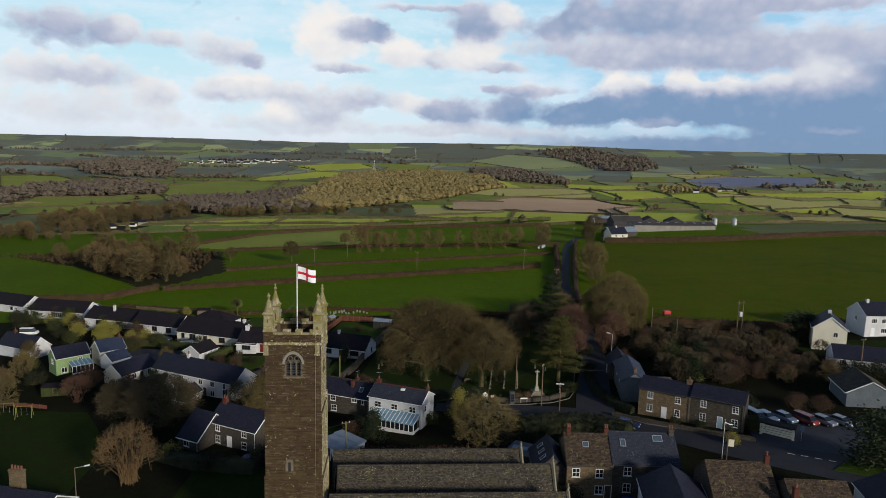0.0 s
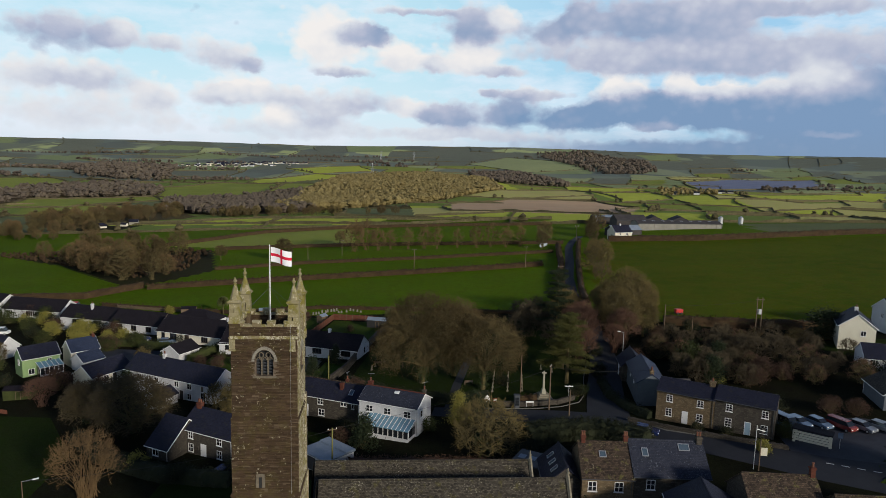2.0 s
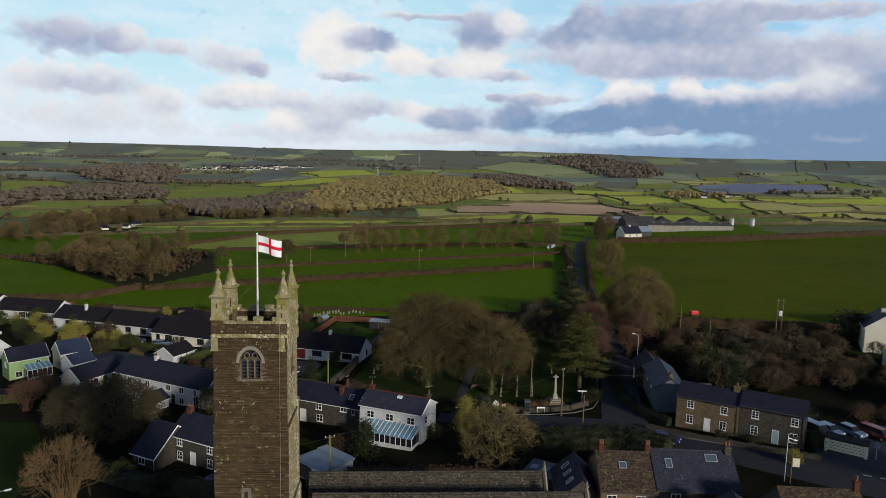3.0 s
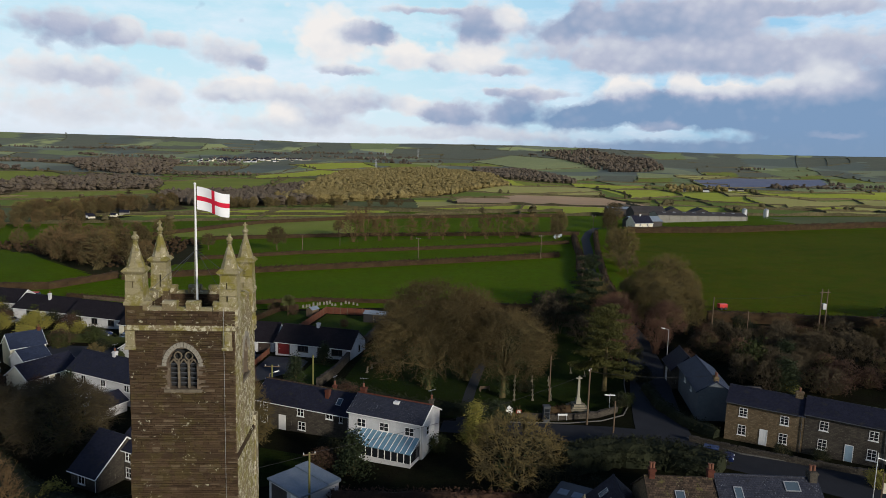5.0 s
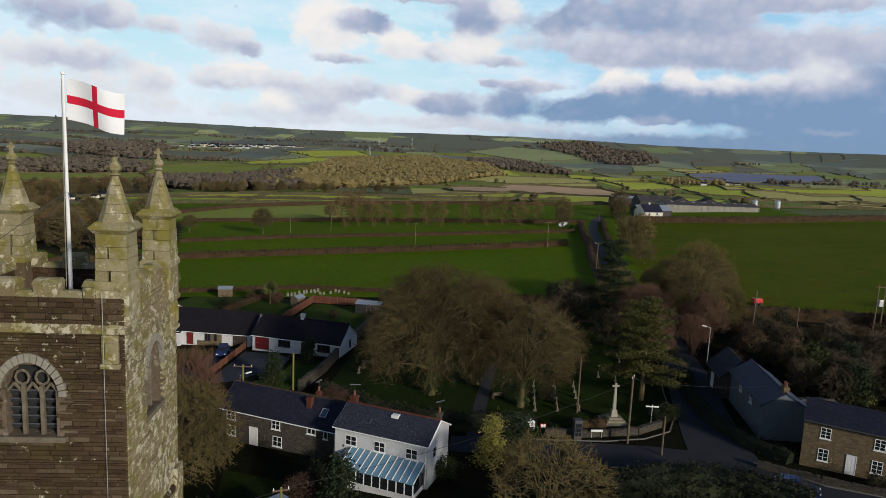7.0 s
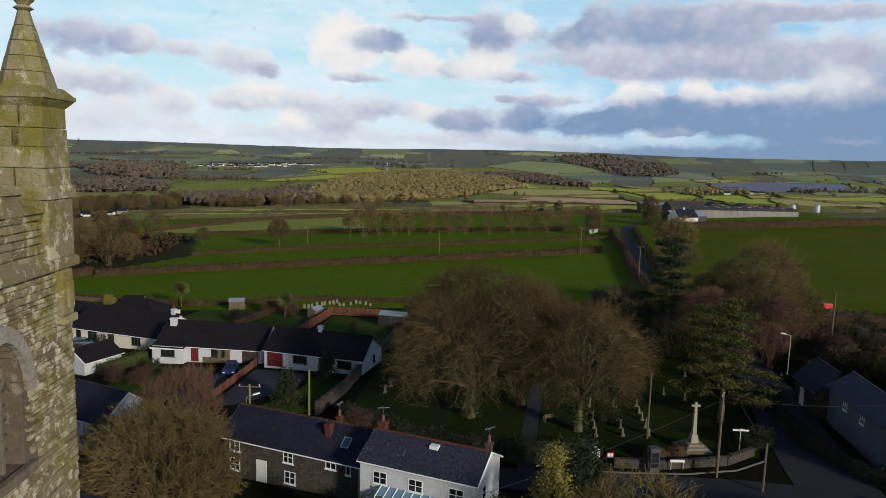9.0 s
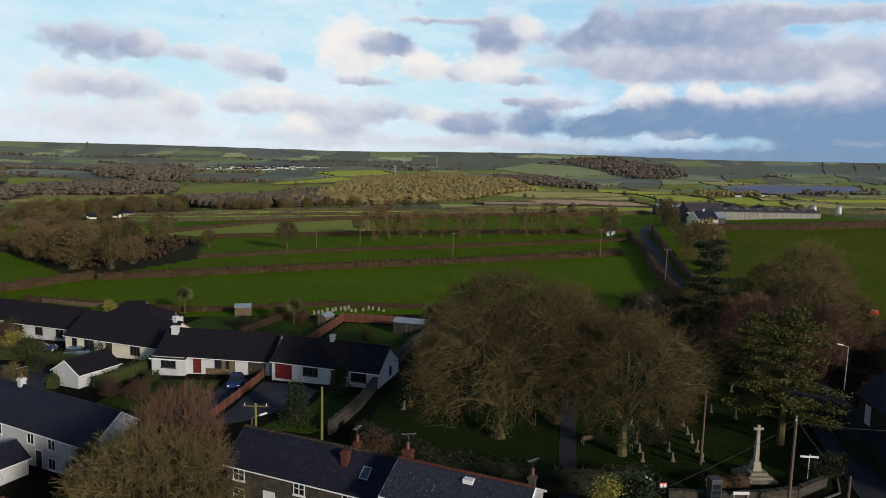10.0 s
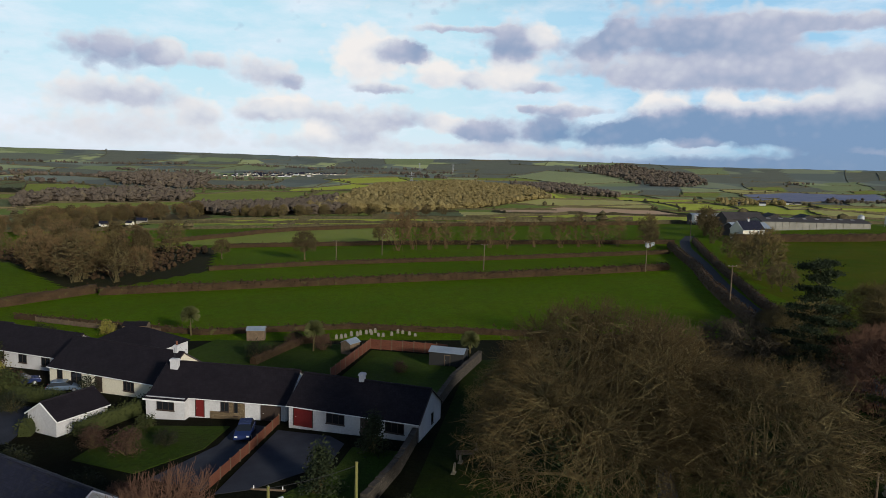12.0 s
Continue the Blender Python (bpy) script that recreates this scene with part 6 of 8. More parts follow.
def belfry_window(m):
    """Pointed window with hood of pale stones, mullions, tracery and slate louvres. m: x along the wall, y outwards."""
    w = WIN_HALF
    hood = None
    n = 17
    for i in range(n):
        t0, t1 = math.pi * i / n, math.pi * (i + 1) / n
        bm = bmesh.new()
        vs = []
        for t, r in ((t0 + 0.012, 0.0), (t0 + 0.012, 0.27), (t1 - 0.012, 0.27), (t1 - 0.012, 0.0)):
            x = -math.cos(t)
            zz = math.sin(t) * (1.06 + 0.10 * (1 - abs(x)))
            vs.append((x * (w + 0.08 + r), WIN_SPRING - 0.05 + zz * (w + 0.05 + r)))
        lo = [bm.verts.new(m @ Vector((x, -0.02, z))) for x, z in vs]
        hi = [bm.verts.new(m @ Vector((x, 0.13, z))) for x, z in vs]
        bm.faces.new(lo)
        bm.faces.new(hi)
        for a in range(4):
            bm.faces.new((lo[a], lo[(a + 1) % 4], hi[(a + 1) % 4], hi[a]))
        ob = part("hood_stone", bm, M["hood_stone"], hood or tower)
        if hood is None:
            ob.name = "belfry_window"
            hood = ob
    part("sill", bbox(-w - 0.25, -0.1, WIN_SILL - 0.2, w + 0.25, 0.13, WIN_SILL, 0.03, None, m), M["window_stone"], hood)
    for s in (-1, 1):
        part("jamb", bbox(s * w - 0.09, -0.45, WIN_SILL, s * w + 0.09, -0.02, WIN_SPRING + 0.15, 0.02, None, m), M["tower"], hood)
    for x in (-w / 3, w / 3):
        part("mullion", bbox(x - 0.07, -0.36, WIN_SILL, x + 0.07, -0.16, WIN_SPRING + 0.25, 0.025, None, m), M["window_stone"], hood)
    for x in (-2 * w / 3, 0, 2 * w / 3):
        for s in (-1, 1):
            part("cusp", rod(m @ Vector((x + s * w / 3, -0.25, WIN_SPRING - 0.05)), m @ Vector((x, -0.25, WIN_SPRING + 0.32)), 0.06, 5), M["window_stone"], hood)
        for k in range(5):
            z = WIN_SILL + 0.12 + k * 0.3
            part("louvre", bbox(-w / 3 + 0.05, -0.02, -0.02, w / 3 - 0.05, 0.34, 0.03, 0, None, m @ pose(x, -0.62, z, 38)), M["lead"], hood)
    for x in (-0.36, 0.36):
        bm = bmesh.new()
        for k in range(8):
            a, b = k * math.pi / 4, (k + 1) * math.pi / 4
            rod(m @ Vector((x + 0.25 * math.cos(a), -0.25, WIN_SPRING + 0.52 + 0.25 * math.sin(a))), m @ Vector((x + 0.25 * math.cos(b), -0.25, WIN_SPRING + 0.52 + 0.25 * math.sin(b))), 0.05, 5, bm)
        part("tracery", bm, M["window_stone"], hood)
    # Black sheet added for the dark inside the belfry, no real shutter.
    part("shutter", bbox(-w, -0.80, WIN_SILL, w, -0.74, WIN_SPRING + 1.0, 0, None, m), M["black"], hood)


belfry_window(pose(0, 0, 0, 0, 0, 180) @ pose(0, 3.42, 0))
belfry_window(pose(0, 0, 0, 0, 0, -90) @ pose(0, 3.42, 0))


def corner_niche(x, y, rot):
    m = pose(x, y, 0, 0, 0, rot)
    bm = bbox(-0.30, -0.1, 26.75, 0.30, 0.16, 27.74, 0.05, None, m)
    part("corner_block", bm, M["block_granite"], tower, "carved granite corner stone")
    bm = bbox(-0.15, 0.13, 26.9, 0.15, 0.25, 27.5, 0.05, None, m)
    bbox(-0.36, -0.05, 26.58, 0.36, 0.22, 26.75, 0.04, bm, m)
    part("corner_carving", bm, M["block_granite"], tower)


corner_niche(2.95, -3.46, 180)
corner_niche(-3.3, -3.46, 180)
corner_niche(3.46, 2.95, -90)
# slit window low on the front, with pale jambs
bm = bmesh.new()
for q in ((-1.05, -3.68, 12.75, -0.72, -3.4, 13.85), (-0.38, -3.68, 12.75, -0.05, -3.4, 13.85), (-1.0, -3.68, 13.85, -0.1, -3.4, 14.2)):
    bbox(*q, 0.04, bm)
slit = part("slit_window", bm, M["window_stone"], tower, "narrow stone slit window")
# Black sheet added for the dark inside the slit, no real shutter.
part("shutter", bbox(-0.72, -3.62, 12.75, -0.38, -3.5, 13.85), M["black"], slit)
# weathered set-off at the far sunny corner
bm = bmesh.new()
for z0, z1, d in ((-0.3, 12.0, 0.34), (12.0, 20.6, 0.16)):
    bbox(3.4, 2.5, z0, 3.5 + d, 3.60, z1, 0.05, bm)
part("buttress", bm, M["block_sunny"], tower)
part("lightning_rod", rod((2.75, -3.7, 4.0), (2.75, -3.66, 29.2), 0.012, 4), M["metal"], tower)

flagpole = empty("flagpole", "white flagpole with stays standing on the tower roof", "flagpole", TOWER)
part("pole", rod((0.05, 0.55, 27.85), (0.05, 0.55, 36.35), 0.085, 10, None, 0.055), M["white"], flagpole)
part("truck", tube(0.05, 0.55, 36.35, 36.45, 0.1, 0.06, 10), M["white"], flagpole)
part("halyard", rod((-0.1, 0.5, 28.6), (0.0, 0.53, 36.2), 0.016, 4), M["lime"], flagpole)
for sx in (-1, 1):
    part("stay", rod((0.05, 0.55, 32.2), (sx * 2.3, 2.3, 30.0), 0.014, 4), M["lead"], flagpole)
    part("stay", rod((0.05, 0.55, 32.2), (sx * 2.3, -2.3, 30.0), 0.014, 4), M["lead"], flagpole)


def flag():
    """A cloth in gentle waves: white ground and a red upright cross."""
    def cloth(u, v):
        x = 0.12 + u * 2.25
        return TOWER @ Vector((x + 0.05, 0.55 - 0.35 * u + 0.16 * math.sin(u * 6.5 + v * 1.1) * (0.3 + u), 36.22 - 1.45 * (1 - v) - 0.42 * u + 0.10 * math.sin(u * 5 + 1.0) * u))

    fl = empty("flag", "white flag with red upright cross flying from the pole", "flag", Matrix())
    nu, nv = 30, 15
    cols = {"cross": ([], []), "quarter_a": ([], []), "quarter_b": ([], []), "quarter_c": ([], []), "quarter_d": ([], [])}
    for i in range(nu):
        for j in range(nv):
            red = i in (14, 15, 16) or j in (6, 7, 8)
            v, f = cols["cross" if red else "quarter_" + "abcd"[(i > 15) + 2 * (j > 7)]]
            k = len(v)
            v += [cloth(a / nu, b / nv) for a, b in ((i, j), (i + 1, j), (i + 1, j + 1), (i, j + 1))]
            v += [p + Vector((0, 0.012, 0)) for p in v[k:k + 4]]
            f += [(k, k + 1, k + 2, k + 3), (k + 7, k + 6, k + 5, k + 4)]
    for n, (v, f) in cols.items():
        part("cross" if n == "cross" else "quarter", mesh_from(n, v, f, M["flag_red" if n == "cross" else "flag_white"]), None, fl)


flag()


def church_roof(name, label, cx, cy, L, D, eave, ridge):
    ch = house(name, label, (cx, cy), 3.5, L, D, eave, ridge, "rubble", "old_slate", "white", category="church", bargeboard=False, over=0.0, verge=-0.25)
    for sx in (-1, 1):
        if sx < 0:
            continue
        for sy in (-1, 1):
            part("coping", rod((sx * L / 2, sy * (D / 2 + 0.1), eave + 0.15), (sx * L / 2, 0, ridge + 0.35), 0.22, 4), M["granite"], ch)
        bm = tube(sx * L / 2, 0, ridge + 0.2, ridge + 1.3, 0.2, 0.05, 6)
        bbox(sx * L / 2 - 0.12, -0.35, ridge + 0.75, sx * L / 2 + 0.12, 0.35, ridge + 0.95, 0.02, bm)
        part("finial", bm, M["granite"], ch)
        for sy in (-1, 1):
            part("kneeler", tube(sx * L / 2, sy * (D / 2), eave - 0.1, eave + 1.2, 0.28, 0.08, 4), M["granite"], ch)
    return ch


church_roof("church_nave", "stone church nave with lichened slate roof", -0.6, 81.6, 27.4, 6.4, 6.2, 10.2)
church_roof("church_aisle", "stone church aisle with lichened slate roof", -3.0, 87.9, 25.6, 6.0, 6.0, 9.4)
church_roof("church_aisle", "stone church aisle with lichened slate roof", -0.2, 75.3, 28.2, 6.0, 6.0, 9.7)

# ---- hedges, banks and walls of the fields ----
hedge("hedge", "long brown winter hedge between pastures", [(-103, 247), (-62, 257), (-20, 266), (20, 275), (40, 281)], 2.4, 1.7, "hedge", 1, 2500, leafy=7000, step=1.6)
hedge("hedge", "thin brown winter hedge across the pasture", [(-92, 286), (-56, 297), (-10, 304), (50, 316)], 1.8, 1.2, "hedge", 2, 1500, leafy=4000, step=1.6)
hedge("hedge", "brown hedge under a row of bare trees", [(-108, 346), (-42, 351), (10, 348), (60, 345)], 2.2, 1.5, "hedge", 3, 1200, leafy=3000, step=1.6)
hedge("hedge", "brown hedge climbing between two fields", [(-142, 363), (-122, 390), (-104, 420), (-58, 441)], 2.2, 1.8, "hedge", 4, 800)
hedge("hedge", "far field hedge", [(-58, 443), (0, 444), (70, 440)], 2.2, 1.8, "hedge", 5, 600)
hedge("hedge", "hedge bank along the lane", [(36.3, 205), (39, 230), (43, 256), (47.8, 280), (52, 310), (56, 335)], 2.4, 1.9, "hedge", 6, 1500, leafy=3000, step=1.6)
hedge("hedge", "hedge bank along the lane", [(43.5, 212), (45.5, 230), (50, 255), (56.5, 290), (63.5, 325), (69, 350)], 2.0, 1.6, "hedge", 7, 1600, leafy=2500, step=1.6)
hedge("hedge", "red-brown hedge along the top of the pasture", [(84, 351), (130, 348), (180, 356), (240, 364), (330, 376)], 3.5, 2.6, "hedge", 8, 2200, leafy=6000, step=1.6)
hedge("hedge", "brown hedge at the edge of the hollow", [(-240, 231), (-180, 231), (-118, 233), (-106, 250)], 2.6, 2.0, "hedge", 9, 900, leafy=2500, step=1.6)
hedge("hedge", "garden boundary hedge behind the bungalows", [(-106, 221), (-62, 207), (-36, 211.5), (-2, 205), (26, 199)], 1.2, 0.9, "hedge", 10, 1200, leafy=3000, step=1.6)
hedge("hedge", "dark clipped hedge by the village street", [(13, 114.5), (20, 116.5), (26, 115.5), (31, 111.5)], 5.0, 2.4, "shrub", 11, 600, leafy=9000)
hedge("hedge", "clipped beech hedge behind the church", [(-14, 106), (-2, 105.5), (8, 104.8)], 1.6, 1.5, "shrub_brown", 12, 600, leafy=3500)
hedge("hedge", "clipped green hedge along a drive", [(-86, 176), (-76, 174), (-65, 170.5), (-63, 160)], 1.4, 1.5, "hedge_green", 13, 200, leafy=4500)
hedge("hedge", "clipped green hedge between front gardens", [(-57, 160), (-54, 167), (-52.5, 172)], 1.3, 1.5, "hedge_green", 14, 100, leafy=2500)
hedge("hedge", "dark churchyard boundary hedge", [(-19, 143), (-12, 137), (-6, 133.5), (2, 131.5), (8, 132)], 2.2, 1.6, "shrub", 15, 300, leafy=4500)
hedge("hedge", "low hedge behind the churchyard wall", [(13, 131.2), (17, 131.8)], 1.2, 1.2, "hedge", 16, 500)
hedge("hedge", "ivy bank below the corner house", [(31, 141), (30.8, 133), (32.5, 126.5), (35, 122.5)], 1.6, 1.2, "shrub", 17, 200, leafy=2500)
hedge("hedge", "overgrown garden bank beside the street", [(-60, 118), (-50, 109), (-40, 104), (-30, 102)], 3.0, 1.6, "shrub", 18, 300, leafy=5000)
hedge("hedge", "field hedge beside the houses", [(58, 186), (90, 178), (130, 180), (180, 178)], 3.0, 2.2, "hedge", 19, 900, leafy=3500, step=1.6)


def wall_along(name, label, pts, h, t, mat, cope=True, z=0.0):
    """A free-standing stone wall along a line, with a rough coping."""
    w = empty(name, label, "wall", Matrix(), "", "structure")
    rng = random.Random(len(pts) * 7 + int(h * 10))
    for (x0, y0), (x1, y1) in zip(pts, pts[1:]):
        L = math.hypot(x1 - x0, y1 - y0)
        m = pose((x0 + x1) / 2, (y0 + y1) / 2, ground_z((x0 + x1) / 2, (y0 + y1) / 2), 0, -math.degrees(math.atan(TILT * (x1 - x0) / L)), math.degrees(math.atan2(y1 - y0, x1 - x0)))
        part("wall", bbox(-L / 2, -t / 2, -0.4, L / 2, t / 2, h, 0, None, m), M[mat], w)
        if cope:
            x = -L / 2
            while x < L / 2 - 0.2:
                l = rng.uniform(0.35, 0.8)
                part("coping_stone", bbox(x, -t / 2 - 0.06, h, min(L / 2, x + l - 0.03), t / 2 + 0.06, h + rng.uniform(0.12, 0.26), 0.03, None, m), M[mat], w)
                x += l
    return w


wall_along("churchyard_wall", "old stone churchyard wall with rough coping", [(-12.5, 190), (-16.2, 178), (-18.8, 164), (-20.5, 152), (-22.6, 144)], 1.4, 0.5, "rubble")
wall_along("street_wall", "low stone wall along the street", [(9.5, 129.6), (14.5, 129.2), (20.5, 129.9), (24.0, 132.0)], 0.7, 0.4, "rubble")
wall_along("garden_wall", "low stone wall in front of the cottages", [(31.0, 121.5), (36.0, 118.0), (43.0, 113.9), (52.0, 109.2)], 0.6, 0.35, "rubble")


def panel_fence(label, pts, h, mat):
    f = empty("panel_fence", label, "fence", Matrix(), "", "structure")
    for (x0, y0), (x1, y1) in zip(pts, pts[1:]):
        L = math.hypot(x1 - x0, y1 - y0)
        n = max(1, round(L / 1.8))
        for i in range(n):
            a, b = i / n, (i + 1) / n
            ax, ay, bx, by = x0 + (x1 - x0) * a, y0 + (y1 - y0) * a, x0 + (x1 - x0) * b, y0 + (y1 - y0) * b
            m = pose(ax, ay, ground_z(ax, ay), 0, 0, math.degrees(math.atan2(by - ay, bx - ax)))
            part("post", bbox(-0.06, -0.06, -0.3, 0.06, 0.06, h + 0.08, 0, None, m), M["timber"], f)
            bm = bmesh.new()
            for k in range(6):
                bbox(0.06, -0.02 - 0.008 * (k % 2), 0.08 + k * (h - 0.1) / 6, L / n - 0.06, 0.02, 0.06 + (k + 1) * (h - 0.1) / 6, 0, bm, m)
            part("panel", bm, M[mat], f)


panel_fence("red-brown timber panel fence round a back garden", [(-33.2, 180.5), (-30.2, 197), (-17.5, 193.5)], 1.7, "fence")
panel_fence("red-brown low fence between two drives", [(-35.6, 164), (-36.4, 156), (-37.4, 148)], 1.2, "fence")
panel_fence("red fence at the edge of the play area", [(-91, 133.2), (-79, 130.2)], 0.9, "fence")
panel_fence("weathered timber fence at the field edge", [(-100, 218), (-86, 212.5), (-70, 208)], 1.0, "timber")

# ---- trees ----
BIG = [bare_tree_meshes(11, 17.5, 21, "twig", 40, 1700, 8, 2600, 0.3, 0.12), bare_tree_meshes(12, 15, 17, "twig", 34, 1300, 8, 1200, 0.8, 0.16), bare_tree_meshes(13, 13, 12, "twig_olive", 24, 480, 8, 700, 0, 0.18, 0, 0.015)]
MID = [bare_tree_meshes(21, 10, 8.5, "twig_olive", 20, 420, 7, 300, 0, 0.14, 0.1, 0.016), bare_tree_meshes(22, 10, 8.5, "twig_red", 46, 380, 7, 0, 0, 0.05, 1.05, 0.011, 6, 1.0, "twig_red"), bare_tree_meshes(23, 10, 8.5, "twig", 20, 420, 7, 200, 0, 0.16, 0.1, 0.016),
       bare_tree_meshes(24, 10, 12, "twig_olive", 30, 900, 8, 500, 0, 0.05, 0.15, 0.016)]
hedge("hedge", "low brown hedge between back gardens", [(-46.5, 188), (-42.5, 200.5), (-38, 202)], 1.2, 1.2, "hedge", 23, 250, leafy=700)
FAR_TREE = [bare_tree_meshes(31, 10, 8.5, "twig_olive", 20, 215, 8, 0, 0, 0.04, 0.2, 0.029, 3, sides=2), bare_tree_meshes(32, 10, 9.5, "twig_tawny", 22, 225, 8, 0, 0, 0.03, 0.1, 0.030, 4, sides=2), bare_tree_meshes(33, 10, 7.5, "twig", 18, 200, 8, 0, 0, 0.08, 0.3, 0.029, 2, sides=2), bare_tree_meshes(34, 10, 10.0, "twig_tawny", 16, 225, 8, 0, 0, 0.05, 0.1, 0.030, sides=2)]
DARK_SCRUB = bare_tree_meshes(37, 10, 11, "twig_dark", 22, 170, 6, 0, 0, 0.02, 0.1, 0.034, 5, 1.0, "twig_dark", 2)
RED_SCRUB = bare_tree_meshes(38, 10, 11, "twig_red", 22, 170, 6, 0, 0, 0.02, 0.2, 0.034, 5, sides=2)
OPEN_TREE = bare_tree_meshes(41, 10, 11.5, "twig_olive", 34, 420, 5, 1100, 0, 0.08, 0.2, 0.019)
DARK_TREE = bare_tree_meshes(35, 10, 12, "twig_dark", 30, 900, 8, 700, 0, 0.05, 0.1, 0.016)
TAWNY_TREE = bare_tree_meshes(36, 10, 9.5, "twig_tawny", 70, 300, 5, 0, 0, 0.05, 1.3, 0.014, 6, 1.0, "twig_tawny")
T = "churchyard trees"
plant("bare_tree", "great bare winter tree with ivy on its trunk", "tree", BIG[0], -4.3, 143.0, 20, (1.0, 1.0, 1.06), T)
plant("bare_tree", "broad bare winter tree with ivy-clad limbs", "tree", BIG[1], 2.2, 147.0, 200, (1.0, 1.0, 1.06), T)
plant("bare_tree", "broad bare winter tree with leaning pale trunk", "tree", BIG[1], 7.6, 138.6, 80, (1.0, 1.0, 0.98), T)
plant("bare_tree", "bare winter tree at the edge of the churchyard", "tree", BIG[2], -9.5, 152, 80, 0.85, T)
LT = "trees along the lane"
for x, y, k, r, s in ((46.5, 181, 2, 30, 1.2), (42.8, 172, 2, 140, 0.95), (31.5, 182, 2, 60, 0.8), (45, 192, 2, 250, 0.85), (33, 192, 2, 10, 0.62)):
    plant("bare_tree", "wide bare winter tree with tan twigs by the lane", "tree", BIG[k], x, y, r, s, LT)
for x, y, k, r, s in ((52.5, 188, 0, 75, 1.15), (51, 198, 0, 200, 0.95), (49, 174, 0, 10, 0.95), (44.5, 203, 0, 310, 0.7), (34.5, 193, 2, 20, 0.7), (35, 204, 2, 70, 0.5), (41.5, 182, 2, 100, 0.9)):
    plant("bare_tree", "bare winter tree with olive twigs beside the lane", "tree", MID[k], x, y, r, s, LT)
for x, y, r, s in ((30.5, 161, 0, 1.2), (41.0, 164.5, 90, 1.0), (29.5, 154, 200, 0.9), (32.0, 169, 40, 1.1), (38.6, 161, 160, 0.7)):
    plant("bare_tree", "russet-twigged tree beside the lane", "tree", MID[1], x, y, r, s, LT)
for x, y, k, r, s in ((57.5, 262, 0, 120, 1.3), (59.5, 273, 2, 20, 1.0), (66, 305, 0, 60, 0.8), (47.5, 330, 2, 10, 0.9), (74, 345, 2, 90, 1.0), (52, 352, 0, 0, 1.1), (80, 372, 2, 33, 1.1), (88, 395, 1, 33, 1.2), (56, 246, 3, 40, 0.7)):
    plant("bare_tree", "slender bare winter tree beside the lane", "tree", FAR_TREE[k], x, y, r, s, LT)
for x, y, r, s in ((22, 176, 0, 0.9), (37, 196, 160, 0.6), (36.5, 206, 30, 0.45), (21, 184, 0, 0.8), (25.5, 189, 60, 0.75), (18, 174, 200, 0.7), (30, 192, 140, 0.55), (34.5, 183, 20, 0.6), (32.5, 176, 300, 0.7), (26, 166, 80, 0.7)):
    plant("bare_tree", "dark leafless scrub tree beside the churchyard", "tree", DARK_SCRUB, x, y, r, s, LT)
RT = "row of bare trees in the field"
ROW_TREE = [bare_tree_meshes(51, 10, 7.0, "twig_tawny", 16, 120, 6, 0, 0, 0.04, 0.7, 0.022, 4, 1.0, "twig_tawny", 2), bare_tree_meshes(52, 10, 6.0, "twig_olive", 12, 100, 6, 0, 0, 0.04, 0.8, 0.022, 3, 1.0, "twig_tawny", 2)]
for x, y, k, r, s in ((-41, 331, 0, 0, 1.35), (-36, 335, 2, 80, 1.3), (-30, 333, 0, 150, 0.95), (-24, 336, 2, 10, 0.85), (-16, 335, 2, 200, 0.9), (-8, 337, 0, 60, 1.0), (-2, 334, 2, 110, 0.9), (8, 338, 2, 20, 0.8), (17, 336, 0, 250, 1.0), (24, 338, 2, 75, 1.05), (31, 336, 0, 30, 0.95), (38, 338, 2, 180, 0.9)):
    plant("bare_tree", "bare field tree with pale brown twigs in a row", "tree", ROW_TREE[k // 2], x, y, r, s * 1.2, RT)
for x, y, k, r, s, lab in ((-69, 308, 2, 0, 1.0, "lone bare tree on the field hedge"), (-98, 312, 2, 60, 0.7, "small bare tree on the field hedge"), (-52, 360, 0, 30, 0.7, "small bare tree beyond the pasture")):
    plant("bare_tree", lab, "tree", MID[k], x, y, r, s)
CT = "copse in the hollow"
rng = random.Random(44)
for i in range(60):
    x, y = rng.uniform(-230, -104), rng.uniform(256, 345)
    if y > 300 and x > -118 or y < 264 + max(0, -135 - x) * 1.0:
        continue
    plant("bare_tree", "bare winter tree in the hollow copse", "tree", FAR_TREE[(1, 0, 0, 2, 1, 3)[i % 6]], x, y, rng.uniform(0, 360), rng.uniform(0.75, 1.25), CT)
for x, y, s in ((-120, 266, 1.5), (-131, 276, 1.1), (-143, 288, 1.2), (-108, 276, 0.9), (-152, 296, 1.3)):
    plant("bare_tree", "rounded bare tree at the edge of the copse", "tree", FAR_TREE[1], x, y, x * 7, s, CT)

VT = "village trees"
plant("bare_tree", "bushy bare tree with tawny upright twigs", "tree", TAWNY_TREE, -48.6, 99.0, 0, (1.05, 1.0, 0.95), VT)
plant("bare_tree", "dense dark winter tree among gardens", "tree", DARK_TREE, -52.0, 121.0, 40, (1.3, 1.15, 1.0), VT)
plant("bare_tree", "dark winter tree beside the stone house", "tree", DARK_TREE, -62, 125, 140, 0.8, VT)
plant("bare_tree", "red-brown bushy tree beside the green", "tree", MID[1], -75, 134, 40, (0.75, 0.75, 0.6), VT)
plant("bare_tree", "spreading olive-twigged tree beside the cottage row", "tree", MID[3], -30.6, 118.5, 10, (1.12, 1.12, 1.1), VT)
plant("bare_tree", "russet-twigged tree behind the cottage row", "tree", MID[1], -31.8, 126, 60, (1.05, 1.0, 1.26), VT)
plant("bare_tree", "russet-twigged tree by the drive", "tree", MID[1], -42.5, 142, 160, (0.4, 0.4, 0.36), VT)
